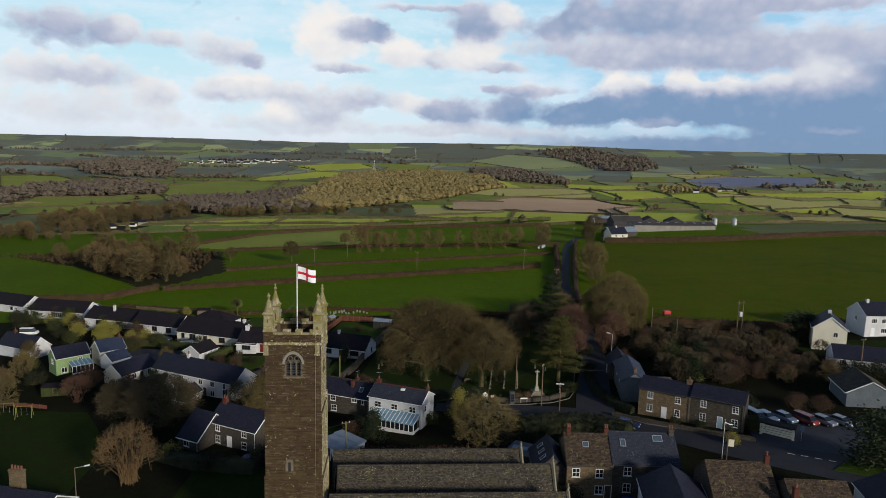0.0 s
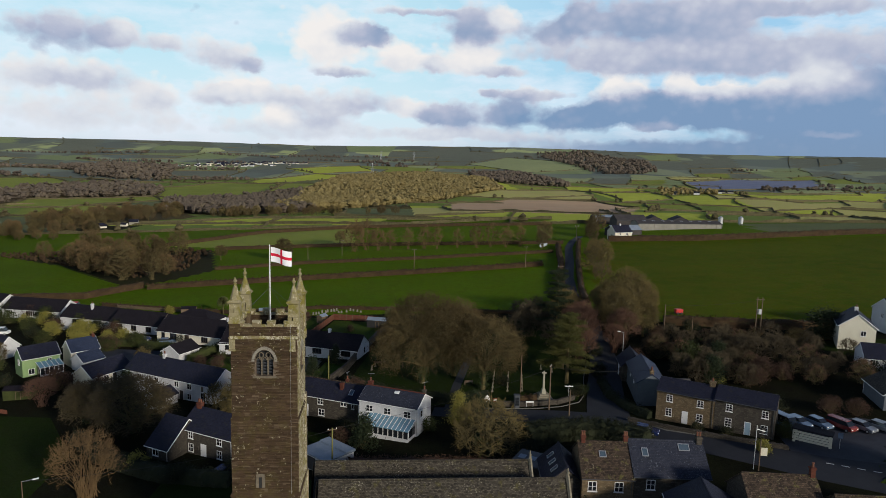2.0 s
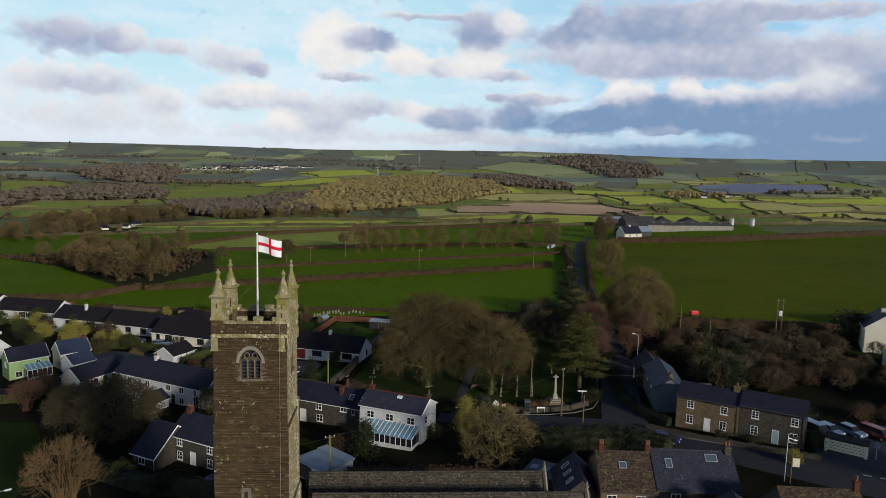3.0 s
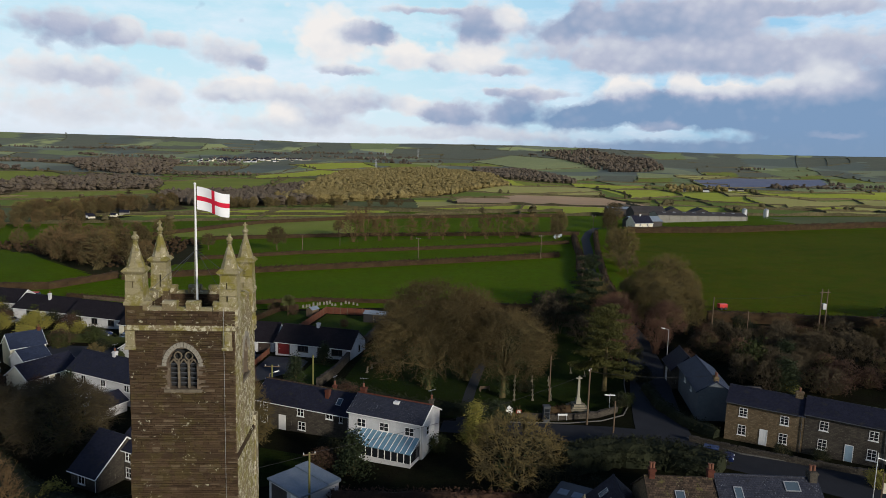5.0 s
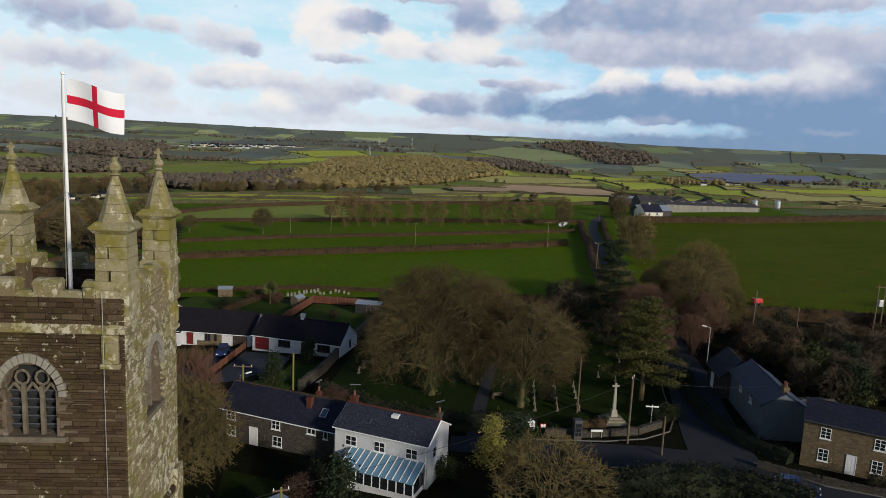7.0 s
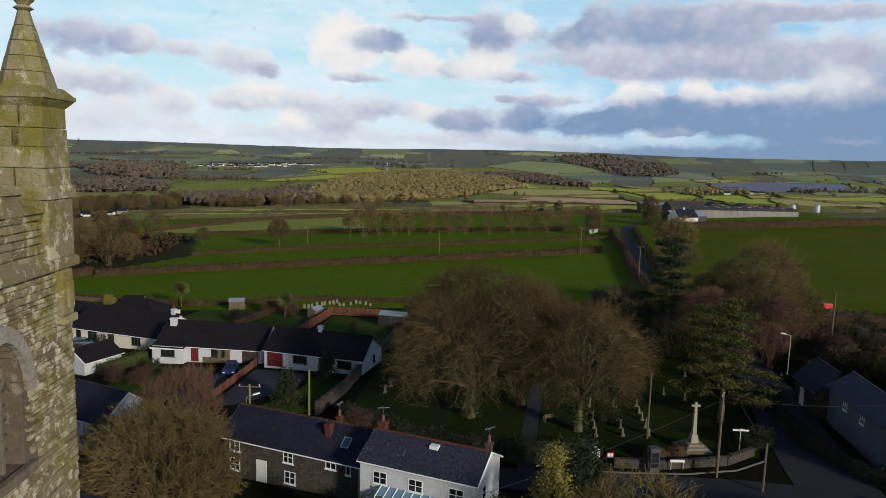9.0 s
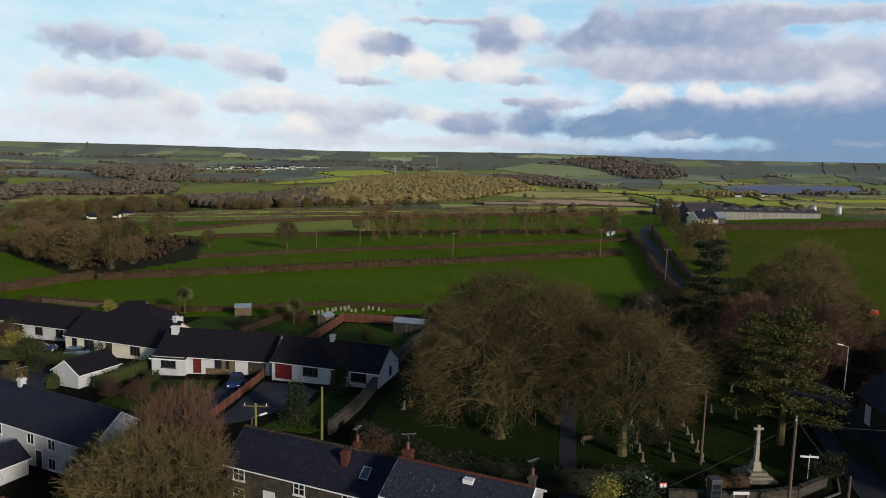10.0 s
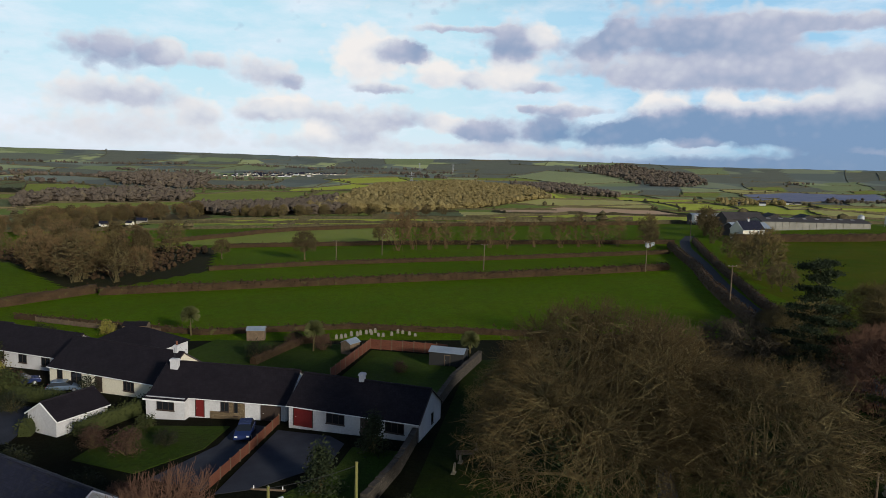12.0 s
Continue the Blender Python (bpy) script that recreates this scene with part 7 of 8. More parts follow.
plant("bare_tree", "bare spreading tree with ivy behind the church", "tree", OPEN_TREE, 6.0, 108.5, 200, (1.0, 1.0, 0.95), VT)
for x, y, k, s in ((-88.5, 131.5, 0, 0.75), (-94, 140, 1, 0.6), (-96, 150, 0, 0.6), (-41.5, 130.5, 0, 0.5), (-33.5, 131.0, 1, 0.5), (-100, 160, 2, 0.6), (-66, 157, 0, 0.45)):
    plant("bare_tree", "small leafless garden tree with olive twigs", "tree", FAR_TREE[k], x, y, x * 13, s, VT)
plant("bare_tree", "bare tree beside the white houses", "tree", MID[2], 78, 158, 0, 0.6, VT)
for i in range(84):
    x, y = rng.uniform(46, 90), rng.uniform(128, 168)
    if x > 84 and y < 152 or x > 72 and y < 136 or y < 140 - 0.3 * (x - 46):
        continue
    plant("bare_tree", "scrubby leafless tree of a thicket", "tree", (DARK_SCRUB, RED_SCRUB, DARK_SCRUB, DARK_SCRUB)[i % 4], x, y, rng.uniform(0, 360), rng.uniform(0.36, 0.58), "scrub thicket")


def cedar_meshes(seed, h, w, mat):
    """A tall conifer with level shelves of foliage on a straight trunk."""
    rng = random.Random(seed)
    tw, cs = Twigs(), []
    tw.seg(Vector((0, 0, -0.2)), Vector((0, 0, h * 0.95)), h * 0.03, 0.05, 8)
    for i in range(30):
        t = 0.20 + 0.78 * i / 29
        a = i * 2.4 + rng.uniform(-0.4, 0.4)
        r = w / 2 * (1.05 - t) ** 0.6 * rng.uniform(0.7, 1.1)
        e = Vector((math.cos(a) * r, math.sin(a) * r, h * t + rng.uniform(-0.2, 0.5)))
        tw.seg(Vector((0, 0, h * t - 0.4)), e, 0.09, 0.03, 4)
        for k in range(7):
            q = Vector((0, 0, h * t)).lerp(e, 0.35 + 0.11 * k)
            cs.append((q.x + rng.gauss(0, 0.4), q.y + rng.gauss(0, 0.4), q.z + 0.15))
    v, f = leaf_cloud(cs, 0.5, 24000, 0.14, rng, 0.3)
    return [("trunk", tw.mesh("trunk", M["bark"])), ("foliage", mesh_from("foliage", v, f, M[mat]))]


C1, C2 = cedar_meshes(51, 14, 11.5, "cedar"), cedar_meshes(52, 15, 11, "evergreen")
plant("cedar_tree", "spreading cedar with yellow-green shelves of foliage", "tree", C1, 24.2, 141.0, 0, (1.0, 1.0, 0.98))
plant("cedar_tree", "spreading cedar behind the stone cross", "tree", C1, 25.0, 150, 100, 0.8)
plant("cedar_tree", "tall dark cedar with level shelves beside the lane", "tree", C2, 27.5, 172.5, 0, (0.95, 0.95, 1.14))

B = {"shrub": bush_meshes(61, 3, 2.2, "shrub", 2200, 0.09), "brown": bush_meshes(62, 3, 2.2, "shrub_brown", 2600, 0.075), "gold": bush_meshes(63, 3, 2.4, "gold", 1800), "green": bush_meshes(64, 3, 2.4, "hedge_green", 1600),
     "cone": bush_meshes(65, 3.2, 4.0, "evergreen", 2600, 0.14, True), "cone_gold": bush_meshes(66, 3.6, 5.6, "gold", 3600, 0.13, True), "yew": bush_meshes(67, 5.0, 7.0, "evergreen", 3800, 0.2)}


def shrub(kind, x, y, s=1.0, lab="rounded dark garden shrub", r=0.0):
    plant("conifer" if "cone" in kind else "shrub", lab, "shrub", B[kind], x, y, r, s)


shrub("cone_gold", 2.5, 122.3, 0.92, "golden conifer beside the street")
shrub("yew", 5.4, 123.8, 0.68, "dark holly beside the golden conifer")
shrub("cone", -27.0, 147.4, 1.05, "small conifer on the front lawn")
shrub("cone", -23.6, 156.4, 0.95, "dark conifer in front of the bungalow")
shrub("cone", -12.6, 112.8, 1.25, "slim dark conifer beside the conservatory")
shrub("brown", -16.5, 114.5, 1.1, "tawny shrub beside the garden shed")
shrub("green", 50.5, 147.2, (1.6, 1.6, 2.5), "rounded green tree behind the cottages")
shrub("yew", 52.5, 139.5, 0.75, "olive-green conifer among the thicket")
shrub("yew", 58.0, 150.5, 0.7, "dark evergreen among the thicket")
shrub("yew", 90.5, 168, (1.9, 1.2, 1.0), "dark evergreen thicket beside the white house")
shrub("yew", 66.5, 99.8, (1.7, 1.7, 1.15), "dark evergreen tree on the grass island")
shrub("yew", -62, 142, 0.6, "dark evergreen shrub in a garden")
shrub("gold", -45.5, 107, 1.0, "round yellow-green bush in the garden")
SHRUB_LABEL = {"gold": "yellow-green garden shrub beside the houses", "green": "clipped rounded green garden shrub", "shrub": "dark green garden shrub in a border", "brown": "russet leafless garden shrub"}


def shrubs(kind, spots):
    for x, y, s in spots:
        shrub(kind, x, y, s, SHRUB_LABEL[kind], (x * 37 + y * 11) % 360)


shrubs("gold", [(-88.5, 172.5, 1.5), (-84, 178, 1.2), (-95, 184, 1.4), (-118, 200, 1.0), (-80, 208, 0.9), (47.8, 108.6, 0.8)])
shrubs("green", [(-80, 170, 1.3), (-100, 178, 1.3), (-112, 192, 1.4), (-50.5, 162.5, 0.7), (-98, 156, 1.4), (-2.5, 119.2, 0.9), (26, 134.5, 0.8), (53.5, 113.6, 1.1)])
shrubs("shrub", [(-92, 166, 1.4), (-106, 184, 1.3), (-124, 196, 1.5), (-70, 168, 1.1), (-46, 158, 0.8), (-56, 184, 1.3), (-47, 192, 1.2), (-90, 205, 1.2), (-58, 150, 1.3), (-64, 148, 1.2), (-80, 142, 1.3), (-90, 145, 1.4)])
shrubs("shrub", [(-98, 146, 1.4), (-48, 146, 1.1), (-33, 126, 1.2), (-16.5, 118.8, 1.1), (24.6, 133.6, 1.0), (10, 116, 1.3), (12, 108, 1.3), (15.5, 106, 1.2), (16.8, 90.2, 1.3), (41, 117, 0.7), (45, 115.4, 0.7), (56, 176, 1.3)])
shrubs("shrub", [(62, 178, 1.4), (57, 124, 1.3), (-30, 105, 1.2), (-38, 103, 1.3), (-25, 109, 1.2), (31.5, 145, 1.3), (47, 156, 1.4), (53, 160, 1.4), (60, 168, 1.5), (34, 160, 1.2), (-11, 131, 1.1), (11.5, 141, 0.9)])
shrubs("brown", [(-76, 176, 1.2), (-53.5, 157, 1.0), (-49, 155.5, 1.15), (-38, 196.5, 1.0), (-24, 184, 0.7), (-43, 199, 1.1), (-68, 142, 1.3), (9, 103.5, 1.0), (52, 172, 1.3), (70, 122, 1.2), (66, 123, 1.3), (41, 152, 1.4)])
shrubs("brown", [(-17, 138, 1.2), (59.5, 138.0, 1.6), (63.5, 142, 1.7), (66.6, 140.8, 1.4), (64.0, 145.5, 1.3), (-80, 171, 1.5), (-84.5, 183, 1.6), (-76.8, 142.5, 1.9), (-104, 190, 1.5), (-120, 207, 1.5)])
shrubs("gold", [(53.6, 139.6, 0.75), (-87.4, 172.6, 1.45), (-102, 185.5, 1.5), (-92.8, 185, 1.5), (-111, 198, 1.4), (-80, 178.5, 1.3), (-97, 190, 1.2)])
shrubs("green", [(-74.5, 174, 1.4), (-128, 208, 1.6), (-122, 200, 1.5), (-114, 204, 1.5), (-99, 195, 1.4), (-86, 188, 1.4)])
shrubs("shrub", [(84, 142.6, 1.5), (87.5, 140.6, 1.6), (91.5, 139.6, 1.6), (95.5, 138.8, 1.5), (99.5, 138, 1.5), (-130, 204, 1.6), (-107, 196, 1.5), (-93, 191, 1.4), (-70, 180, 1.3), (-64, 176, 1.2)])


def palm_meshes(seed, h):
    rng = random.Random(seed)
    tw = Twigs()
    tw.seg(Vector((0, 0, -0.2)), Vector((0.15, 0, h)), 0.13, 0.09, 7)
    lf = Twigs()
    for i in range(420):
        a, e = rng.uniform(0, 6.283), rng.uniform(-0.7, 1.3)
        d = Vector((math.cos(a) * math.cos(e), math.sin(a) * math.cos(e), math.sin(e)))
        c = Vector((0.15, 0, h))
        mid = c + d * 1.15
        lf.seg(c, mid, 0.04, 0.06)
        lf.seg(mid, mid + (d + Vector((0, 0, -0.12))) * 0.4, 0.06, 0.008)
    return [("trunk", tw.mesh("trunk", M["bark"])), ("fronds", lf.mesh("fronds", M["palm"]))]


PALM = palm_meshes(71, 3.2)
for x, y, s in ((-63.7, 206.2, 1.15), (-39.2, 195.6, 1.1), (-14.0, 190, 1.0)):
    plant("palm_tree", "cabbage palm with a round head of narrow leaves", "palm", PALM, x, y, x * 9, s, "cabbage palms")


def woodland(name, label, poly, spacing, h, mat, seed, blades=16):
    """A far wood: many uneven crowns over the land, one object."""
    rng = random.Random(seed)
    x0, x1 = min(p[0] for p in poly), max(p[0] for p in poly)
    y0, y1 = min(p[1] for p in poly), max(p[1] for p in poly)
    v, f = [], []
    for _ in range(int((x1 - x0) * (y1 - y0) / spacing ** 2)):
        x, y = rng.uniform(x0, x1), rng.uniform(y0, y1)
        if not inside(poly, x, y):
            continue
        hh = h * rng.uniform(0.6, 1.2)
        crown(v, f, x, y, ground_z(x, y) - 0.3, hh * rng.uniform(0.36, 0.52), hh, rng, blades)
    tagged(new(name, mesh_from(name, v, f, M[mat])), label, "woodland", "", "stuff")


def valley_strips():
    """Narrow bare woods that follow the folds of the far land."""
    rng = random.Random(96)
    v, f = [], []
    for _ in range(38):
        d, az = rng.uniform(1250, 4300), rng.uniform(-0.62, 0.62)
        cx, cy = math.sin(az) * d, math.cos(az) * d
        if any(inside(p, cx, cy) for m, p in FIELDS[:NAMED_FIELDS]):
            continue
        L, W, turn = rng.uniform(60, 260) * (1 + d / 5000), rng.uniform(14, 45), rng.uniform(-0.5, 0.5)
        for _ in range(int(L * W / (70 + d * 0.05))):
            u, w = rng.uniform(-L, L) / 1.6, rng.gauss(0, W / 2)
            x, y = cx + u * math.cos(turn) - w * math.sin(turn), cy + u * math.sin(turn) + w * math.cos(turn) + 12 * math.sin(u / 40)
            if any(inside(p, x, y) for m, p in FIELDS[:NAMED_FIELDS]):
                continue
            hh = rng.uniform(7, 14)
            crown(v, f, x, y, ground_z(x, y) - 0.5, hh * rng.uniform(0.4, 0.6), hh, rng, 6)
    tagged(new("strip_woods", mesh_from("strip_woods", v, f, M["wood_dark"])), "narrow bare woods in the folds of far farmland", "woodland", "", "stuff")


valley_strips()
woodland("hill_wood", "sunlit bare wood covering the hillside", [(-218, 1098), (-230, 1650), (-39, 1800), (107, 1700), (118, 1295), (17, 1044), (-61, 915), (-116, 640), (-158, 675)], 5.8, 10, "wood_sunlit", 81, 22)
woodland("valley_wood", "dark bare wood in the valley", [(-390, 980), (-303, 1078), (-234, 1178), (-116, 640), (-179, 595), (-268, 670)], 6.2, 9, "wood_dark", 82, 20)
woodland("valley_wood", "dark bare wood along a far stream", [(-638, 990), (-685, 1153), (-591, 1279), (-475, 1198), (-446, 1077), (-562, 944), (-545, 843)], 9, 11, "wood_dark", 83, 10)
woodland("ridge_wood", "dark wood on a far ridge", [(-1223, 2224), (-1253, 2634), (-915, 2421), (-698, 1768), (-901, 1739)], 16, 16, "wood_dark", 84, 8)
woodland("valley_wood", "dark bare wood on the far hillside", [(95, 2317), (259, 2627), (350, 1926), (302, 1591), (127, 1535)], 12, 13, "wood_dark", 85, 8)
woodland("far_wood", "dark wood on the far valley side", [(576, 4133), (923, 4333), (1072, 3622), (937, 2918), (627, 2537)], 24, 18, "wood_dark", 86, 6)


def far_copse(label, poly, n, seed, kinds, low, high):
    """A copse beyond the pastures, tree by tree."""
    rng = random.Random(seed)
    while n:
        x, y = rng.uniform(min(p[0] for p in poly), max(p[0] for p in poly)), rng.uniform(min(p[1] for p in poly), max(p[1] for p in poly))
        if inside(poly, x, y):
            n -= 1
            plant("bare_tree", label, "tree", FAR_TREE[rng.choice(kinds)], x, y, rng.uniform(0, 360), rng.uniform(low, high), "trees beyond the pastures")


far_copse("bare tree in a copse beyond the pasture", [(-336, 560), (-345, 693), (-274, 716), (-205, 586), (-233, 537), (-266, 482)], 90, 87, (0, 1, 2, 3), 0.75, 1.25)
far_copse("bare tree in the thicket along the field edge", [(-330, 380), (-360, 470), (-250, 480), (-205, 430), (-240, 400)], 60, 88, (1, 2, 1, 0), 0.6, 1.05)
far_copse("tawny bare tree behind the fields", [(-200, 572), (-120, 582), (-20, 572), (-20, 590), (-120, 604), (-200, 592)], 34, 89, (0, 3, 0, 3), 0.55, 0.95)
woodland("thicket", "brown underwood of the hollow copse", [(-235, 345), (-197, 327), (-160, 302), (-136, 280), (-114, 268), (-104, 285), (-112, 345)], 2.6, 1.9, "hedge", 95, 14)
woodland("farm_copse", "trees round the far farm hamlet", [(521, 1656), (628, 1581), (557, 1371), (424, 1313)], 16, 10, "wood_sunlit", 90, 10)

# ---- street furniture and small things ----


def gz(x, y):
    return ground_z(x, y)


def pole_thing(name, label, category, x, y, h, mat="timber", r=0.13, arms=1, arm_w=1.2, yaw=0.0, group=""):
    """A timber pole with cross-arms and insulators."""
    p = empty(name, label, category, pose(x, y, gz(x, y), 0, 0, yaw), group)
    part("pole", tube(0, 0, -0.4, h, r, r * 0.72, 8), M[mat], p)
    for i in range(arms):
        z = h - 0.25 - 0.5 * i
        a = part("crossarm", bbox(-arm_w / 2, -0.06, z - 0.06, arm_w / 2, 0.06, z + 0.06, 0.01), M["timber"], p)
        for k in (-0.42, 0.0, 0.42):
            part("insulator", tube(k * arm_w, 0, z + 0.06, z + 0.26, 0.05, 0.035, 8), M["white"], a)
    return p


PG = "telegraph poles"
pole_thing("telegraph_pole", "mossy green telegraph pole behind the cottage row", "pole", -21.8, 135.8, 8.2, "moss_timber", 0.15, 0, group=PG)
pole_thing("telegraph_pole", "mossy timber pole beside the drive", "pole", -27.5, 133.6, 7.4, "moss_timber", 0.15, 1, 2.4, group=PG)
pole_thing("telegraph_pole", "telegraph pole at the garden behind the church", "pole", -16.2, 104.2, 7.0, "moss_timber", 0.14, 1, 1.4, 20, group=PG)
pole_thing("telegraph_pole", "dark telegraph pole beside the stone cross", "pole", 18.6, 127.4, 8.2, "timber", 0.15, 1, 0.9, 60, group=PG)
pole_thing("telegraph_pole", "timber pole on the street corner", "pole", 21.6, 124.4, 4.6, "timber", 0.12, 0, group=PG)
pole_thing("telegraph_pole", "slim pole in the churchyard", "pole", 14.6, 136.4, 7.4, "timber", 0.12, 0, group=PG)
pole_thing("telegraph_pole", "timber pole at the edge of the pasture", "pole", 53.4, 172.0, 8.4, "timber", 0.15, 0, group=PG)
pole_thing("telegraph_pole", "timber pole beside the hillside bungalow", "pole", 88.0, 139.8, 8.5, "timber", 0.15, 1, 1.0, group=PG)
pole_thing("telegraph_pole", "thin pole in the scrub", "pole", 57.5, 165.0, 7.0, "timber", 0.11, 0, group=PG)
for x, y, h in ((-11, 282, 7.5), (33, 276.5, 8.5), (-57, 300, 7.2), (38.0, 228, 8.8), (-45, 318, 7.2), (68, 352, 8.0)):
    pole_thing("telegraph_pole", "power line pole standing in the pasture", "pole", x, y, h, "timber", 0.15, 1, 1.8, 10, PG)
hp = empty("transformer_pole", "twin-pole power transformer at the field edge", "pole", pose(76.8, 173.4, gz(76.8, 173.4)))
for sx in (-0.6, 0.6):
    part("pole", tube(sx, 0, -0.4, 9.4, 0.15, 0.11, 8), M["timber"], hp)
part("crossarm", bbox(-1.1, -0.07, 8.7, 1.1, 0.07, 8.85), M["timber"], hp)
part("transformer", bbox(-0.35, -0.4, 5.2, 0.4, 0.3, 6.4, 0.05), M["metal"], hp)


def street_lamp(label, x, y, h, yaw, arm=1.1, mat="metal"):
    p = empty("street_lamp", label, "street lamp", pose(x, y, gz(x, y), 0, 0, yaw), "street lamps")
    part("column", tube(0, 0, -0.3, h, 0.08, 0.055, 8), M[mat], p)
    part("arm", rod((0, 0, h - 0.05), (arm, 0, h + 0.18), 0.035), M["metal"], p)
    bm = bbox(-0.36, -0.13, -0.06, 0.36, 0.13, 0.08, 0.05, None, pose(arm + 0.25, 0, h + 0.22, 0, -10, 0))
    part("lantern", bm, M["white"], p)


street_lamp("grey street lamp beside the lane", 39.6, 157.4, 5.6, 180, 0.8)
street_lamp("white-headed street lamp at the green", -53.0, 92.0, 5.9, 10, 1.4, "timber")
street_lamp("white-headed street lamp beside the cottage row", -27.9, 133.7, 6.0, 25, 0.8, "timber")


def wire(a, b, sag):
    """A hanging line between two points."""
    a, b = Vector(a), Vector(b)
    n, v, f = 12, [], []
    side = (b - a).cross(Vector((0, 0, 1))).normalized() * 0.02
    for i in range(n + 1):
        p = a.lerp(b, i / n) - Vector((0, 0, sag * 4 * (i / n) * (1 - i / n)))
        v += [p + side, p + Vector((0, 0, 0.02)), p - side, p - Vector((0, 0, 0.02))]
        if i:
            f += [(4 * i + k, 4 * i + (k + 1) % 4, 4 * i - 4 + (k + 1) % 4, 4 * i - 4 + k) for k in range(4)]
    tagged(new("overhead_wire", mesh_from("overhead_wire", v, f, M["black"])), "thin black overhead wire between poles", "wire", "overhead wires")


for a, b, s in (((18.6, 127.4, 8.6), (36.5, 130, 7.6), 0.5), ((-16.2, 104.2, 6.2), (18.6, 127.4, 8.4), 0.9), ((-11, 282, 7.0), (33, 276.5, 9.6), 0.8), ((-57, 300, 4.6), (-11, 282, 7.0), 0.8), ((33, 276.5, 9.6), (68, 352, 10.6), 0.8), ((-53.0, 92.0, 3.6), (-16.2, 104.2, 6.0), 1.0), ((-21.8, 135.8, 7.0), (-27.5, 133.6, 6.1), 0.2), ((53.4, 172, 10.4), (76.8, 173.4, 11.9), 0.5)):
    wire(a, b, s)


def car(label, x, y, yaw, paint, L=4.2, W=1.75, H=1.45, van=False):
    """A parked car: bevelled body, glazed cabin, four wheels, lights."""
    c = empty("van" if van else "car", label, "car", pose(x, y, gz(x, y) + 0.05, 0, 0, yaw), "parked cars")
    prof = [(-L / 2, 0.32), (-L / 2, 0.80), (-L * 0.46, 0.92), (L * 0.20, 0.95), (L * 0.46, 0.80), (L / 2, 0.62), (L / 2, 0.32)]
    if van:
        prof = [(-L / 2, 0.35), (-L / 2, 1.0), (-L * 0.47, 1.05), (L * 0.36, 1.05), (L * 0.48, 0.95), (L / 2, 0.7), (L / 2, 0.35)]
    bm = bmesh.new()
    side = []
    for sy in (-1, 1):
        side.append([bm.verts.new((px, sy * W / 2, pz)) for px, pz in prof])
    bm.faces.new(side[0])
    bm.faces.new(list(reversed(side[1])))
    n = len(prof)
    for i in range(n):
        bm.faces.new((side[0][i], side[0][(i + 1) % n], side[1][(i + 1) % n], side[1][i]))
    bmesh.ops.bevel(bm, geom=list(bm.edges), offset=0.07, segments=2, profile=0.6, affect="EDGES")
    part("body", bm, M[paint], c)
    base = 0.93 if not van else 1.03
    lo = (-L * 0.46, L * 0.24) if not van else (-L * 0.48, L * 0.38)
    hi = (-L * 0.34, L * 0.06) if not van else (-L * 0.47, L * 0.24)
    bm = bmesh.new()
    a = [bm.verts.new(q) for q in ((lo[0], -W * 0.46, base), (lo[1], -W * 0.46, base), (lo[1], W * 0.46, base), (lo[0], W * 0.46, base))]
    b = [bm.verts.new(q) for q in ((hi[0], -W * 0.38, H - 0.06), (hi[1], -W * 0.38, H - 0.06), (hi[1], W * 0.38, H - 0.06), (hi[0], W * 0.38, H - 0.06))]
    for i in range(4):
        bm.faces.new((a[i], a[(i + 1) % 4], b[(i + 1) % 4], b[i]))
    bm.faces.new(b)
    part("glazing", bm, M["glass"], c)
    part("roof", bbox(hi[0] - 0.05, -W * 0.39, H - 0.08, hi[1] + 0.05, W * 0.39, H, 0.03), M[paint], c)
    for sy in (-1, 1):
        part("headlight", bbox(L / 2 - 0.12, sy * W * 0.36 - 0.16, 0.6, L / 2 + 0.01, sy * W * 0.36 + 0.16, 0.74, 0.03), M["white"], c)
        part("tail_light", bbox(-L / 2 - 0.01, sy * W * 0.38 - 0.1, 0.62, -L / 2 + 0.08, sy * W * 0.38 + 0.1, 0.84, 0.02), M["red"], c)
        for sx in (-0.31, 0.31):
            wh = part("wheel", tube(0, 0, -0.1, 0.1, 0.31, 0.31, 16, None, pose(sx * L, sy * (W / 2 - 0.09), 0.31, 90)), M["black"], c)
            part("rim", tube(0, 0, -0.105, 0.105, 0.19, 0.19, 10, None, pose(sx * L, sy * (W / 2 - 0.09), 0.31, 90)), M["metal"], wh)


car("dark blue saloon car parked on the street", 32.4, 116.2, -28, "car_blue")
car("pale blue van in the parking bay", 55.6, 117.8, -70, "car_light", 5.0, 1.9, 2.1, True)
car("pale blue car in the parking bay", 58.2, 118.4, -68, "car_light")
car("light blue car in the parking bay", 61.2, 117.8, -66, "car_light")
car("dark red estate car in the parking bay", 64.2, 116.6, -64, "car_red", 4.5, 1.8, 1.7, True)
car("silver car in the parking bay", 67.2, 116.0, -62, "car_silver")
car("grey car in the parking bay", 70.2, 115.6, -60, "car_silver")
car("blue car behind the church tower", -31.8, 104.6, 70, "car_blue")
car("dark blue car on the bungalow drive", -38.4, 160.6, -80, "car_blue")
car("white van beside the far bungalows", -116.7, 187.4, 10, "car_white", 4.6, 1.9, 2.0, True)
car("silver car among the gardens", -103, 191.4, 5, "car_silver")
car("blue car on a bungalow drive", -75.5, 178.2, 40, "car_blue")
car("pale car beside a hedge", -68, 175.6, 20, "car_light")
car("dark car in front of the terrace", 25.5, 88.6, 5, "car_blue")
car("red vehicle beyond the bungalows", -113, 217, 0, "red", 5.0, 2.0, 2.2, True)

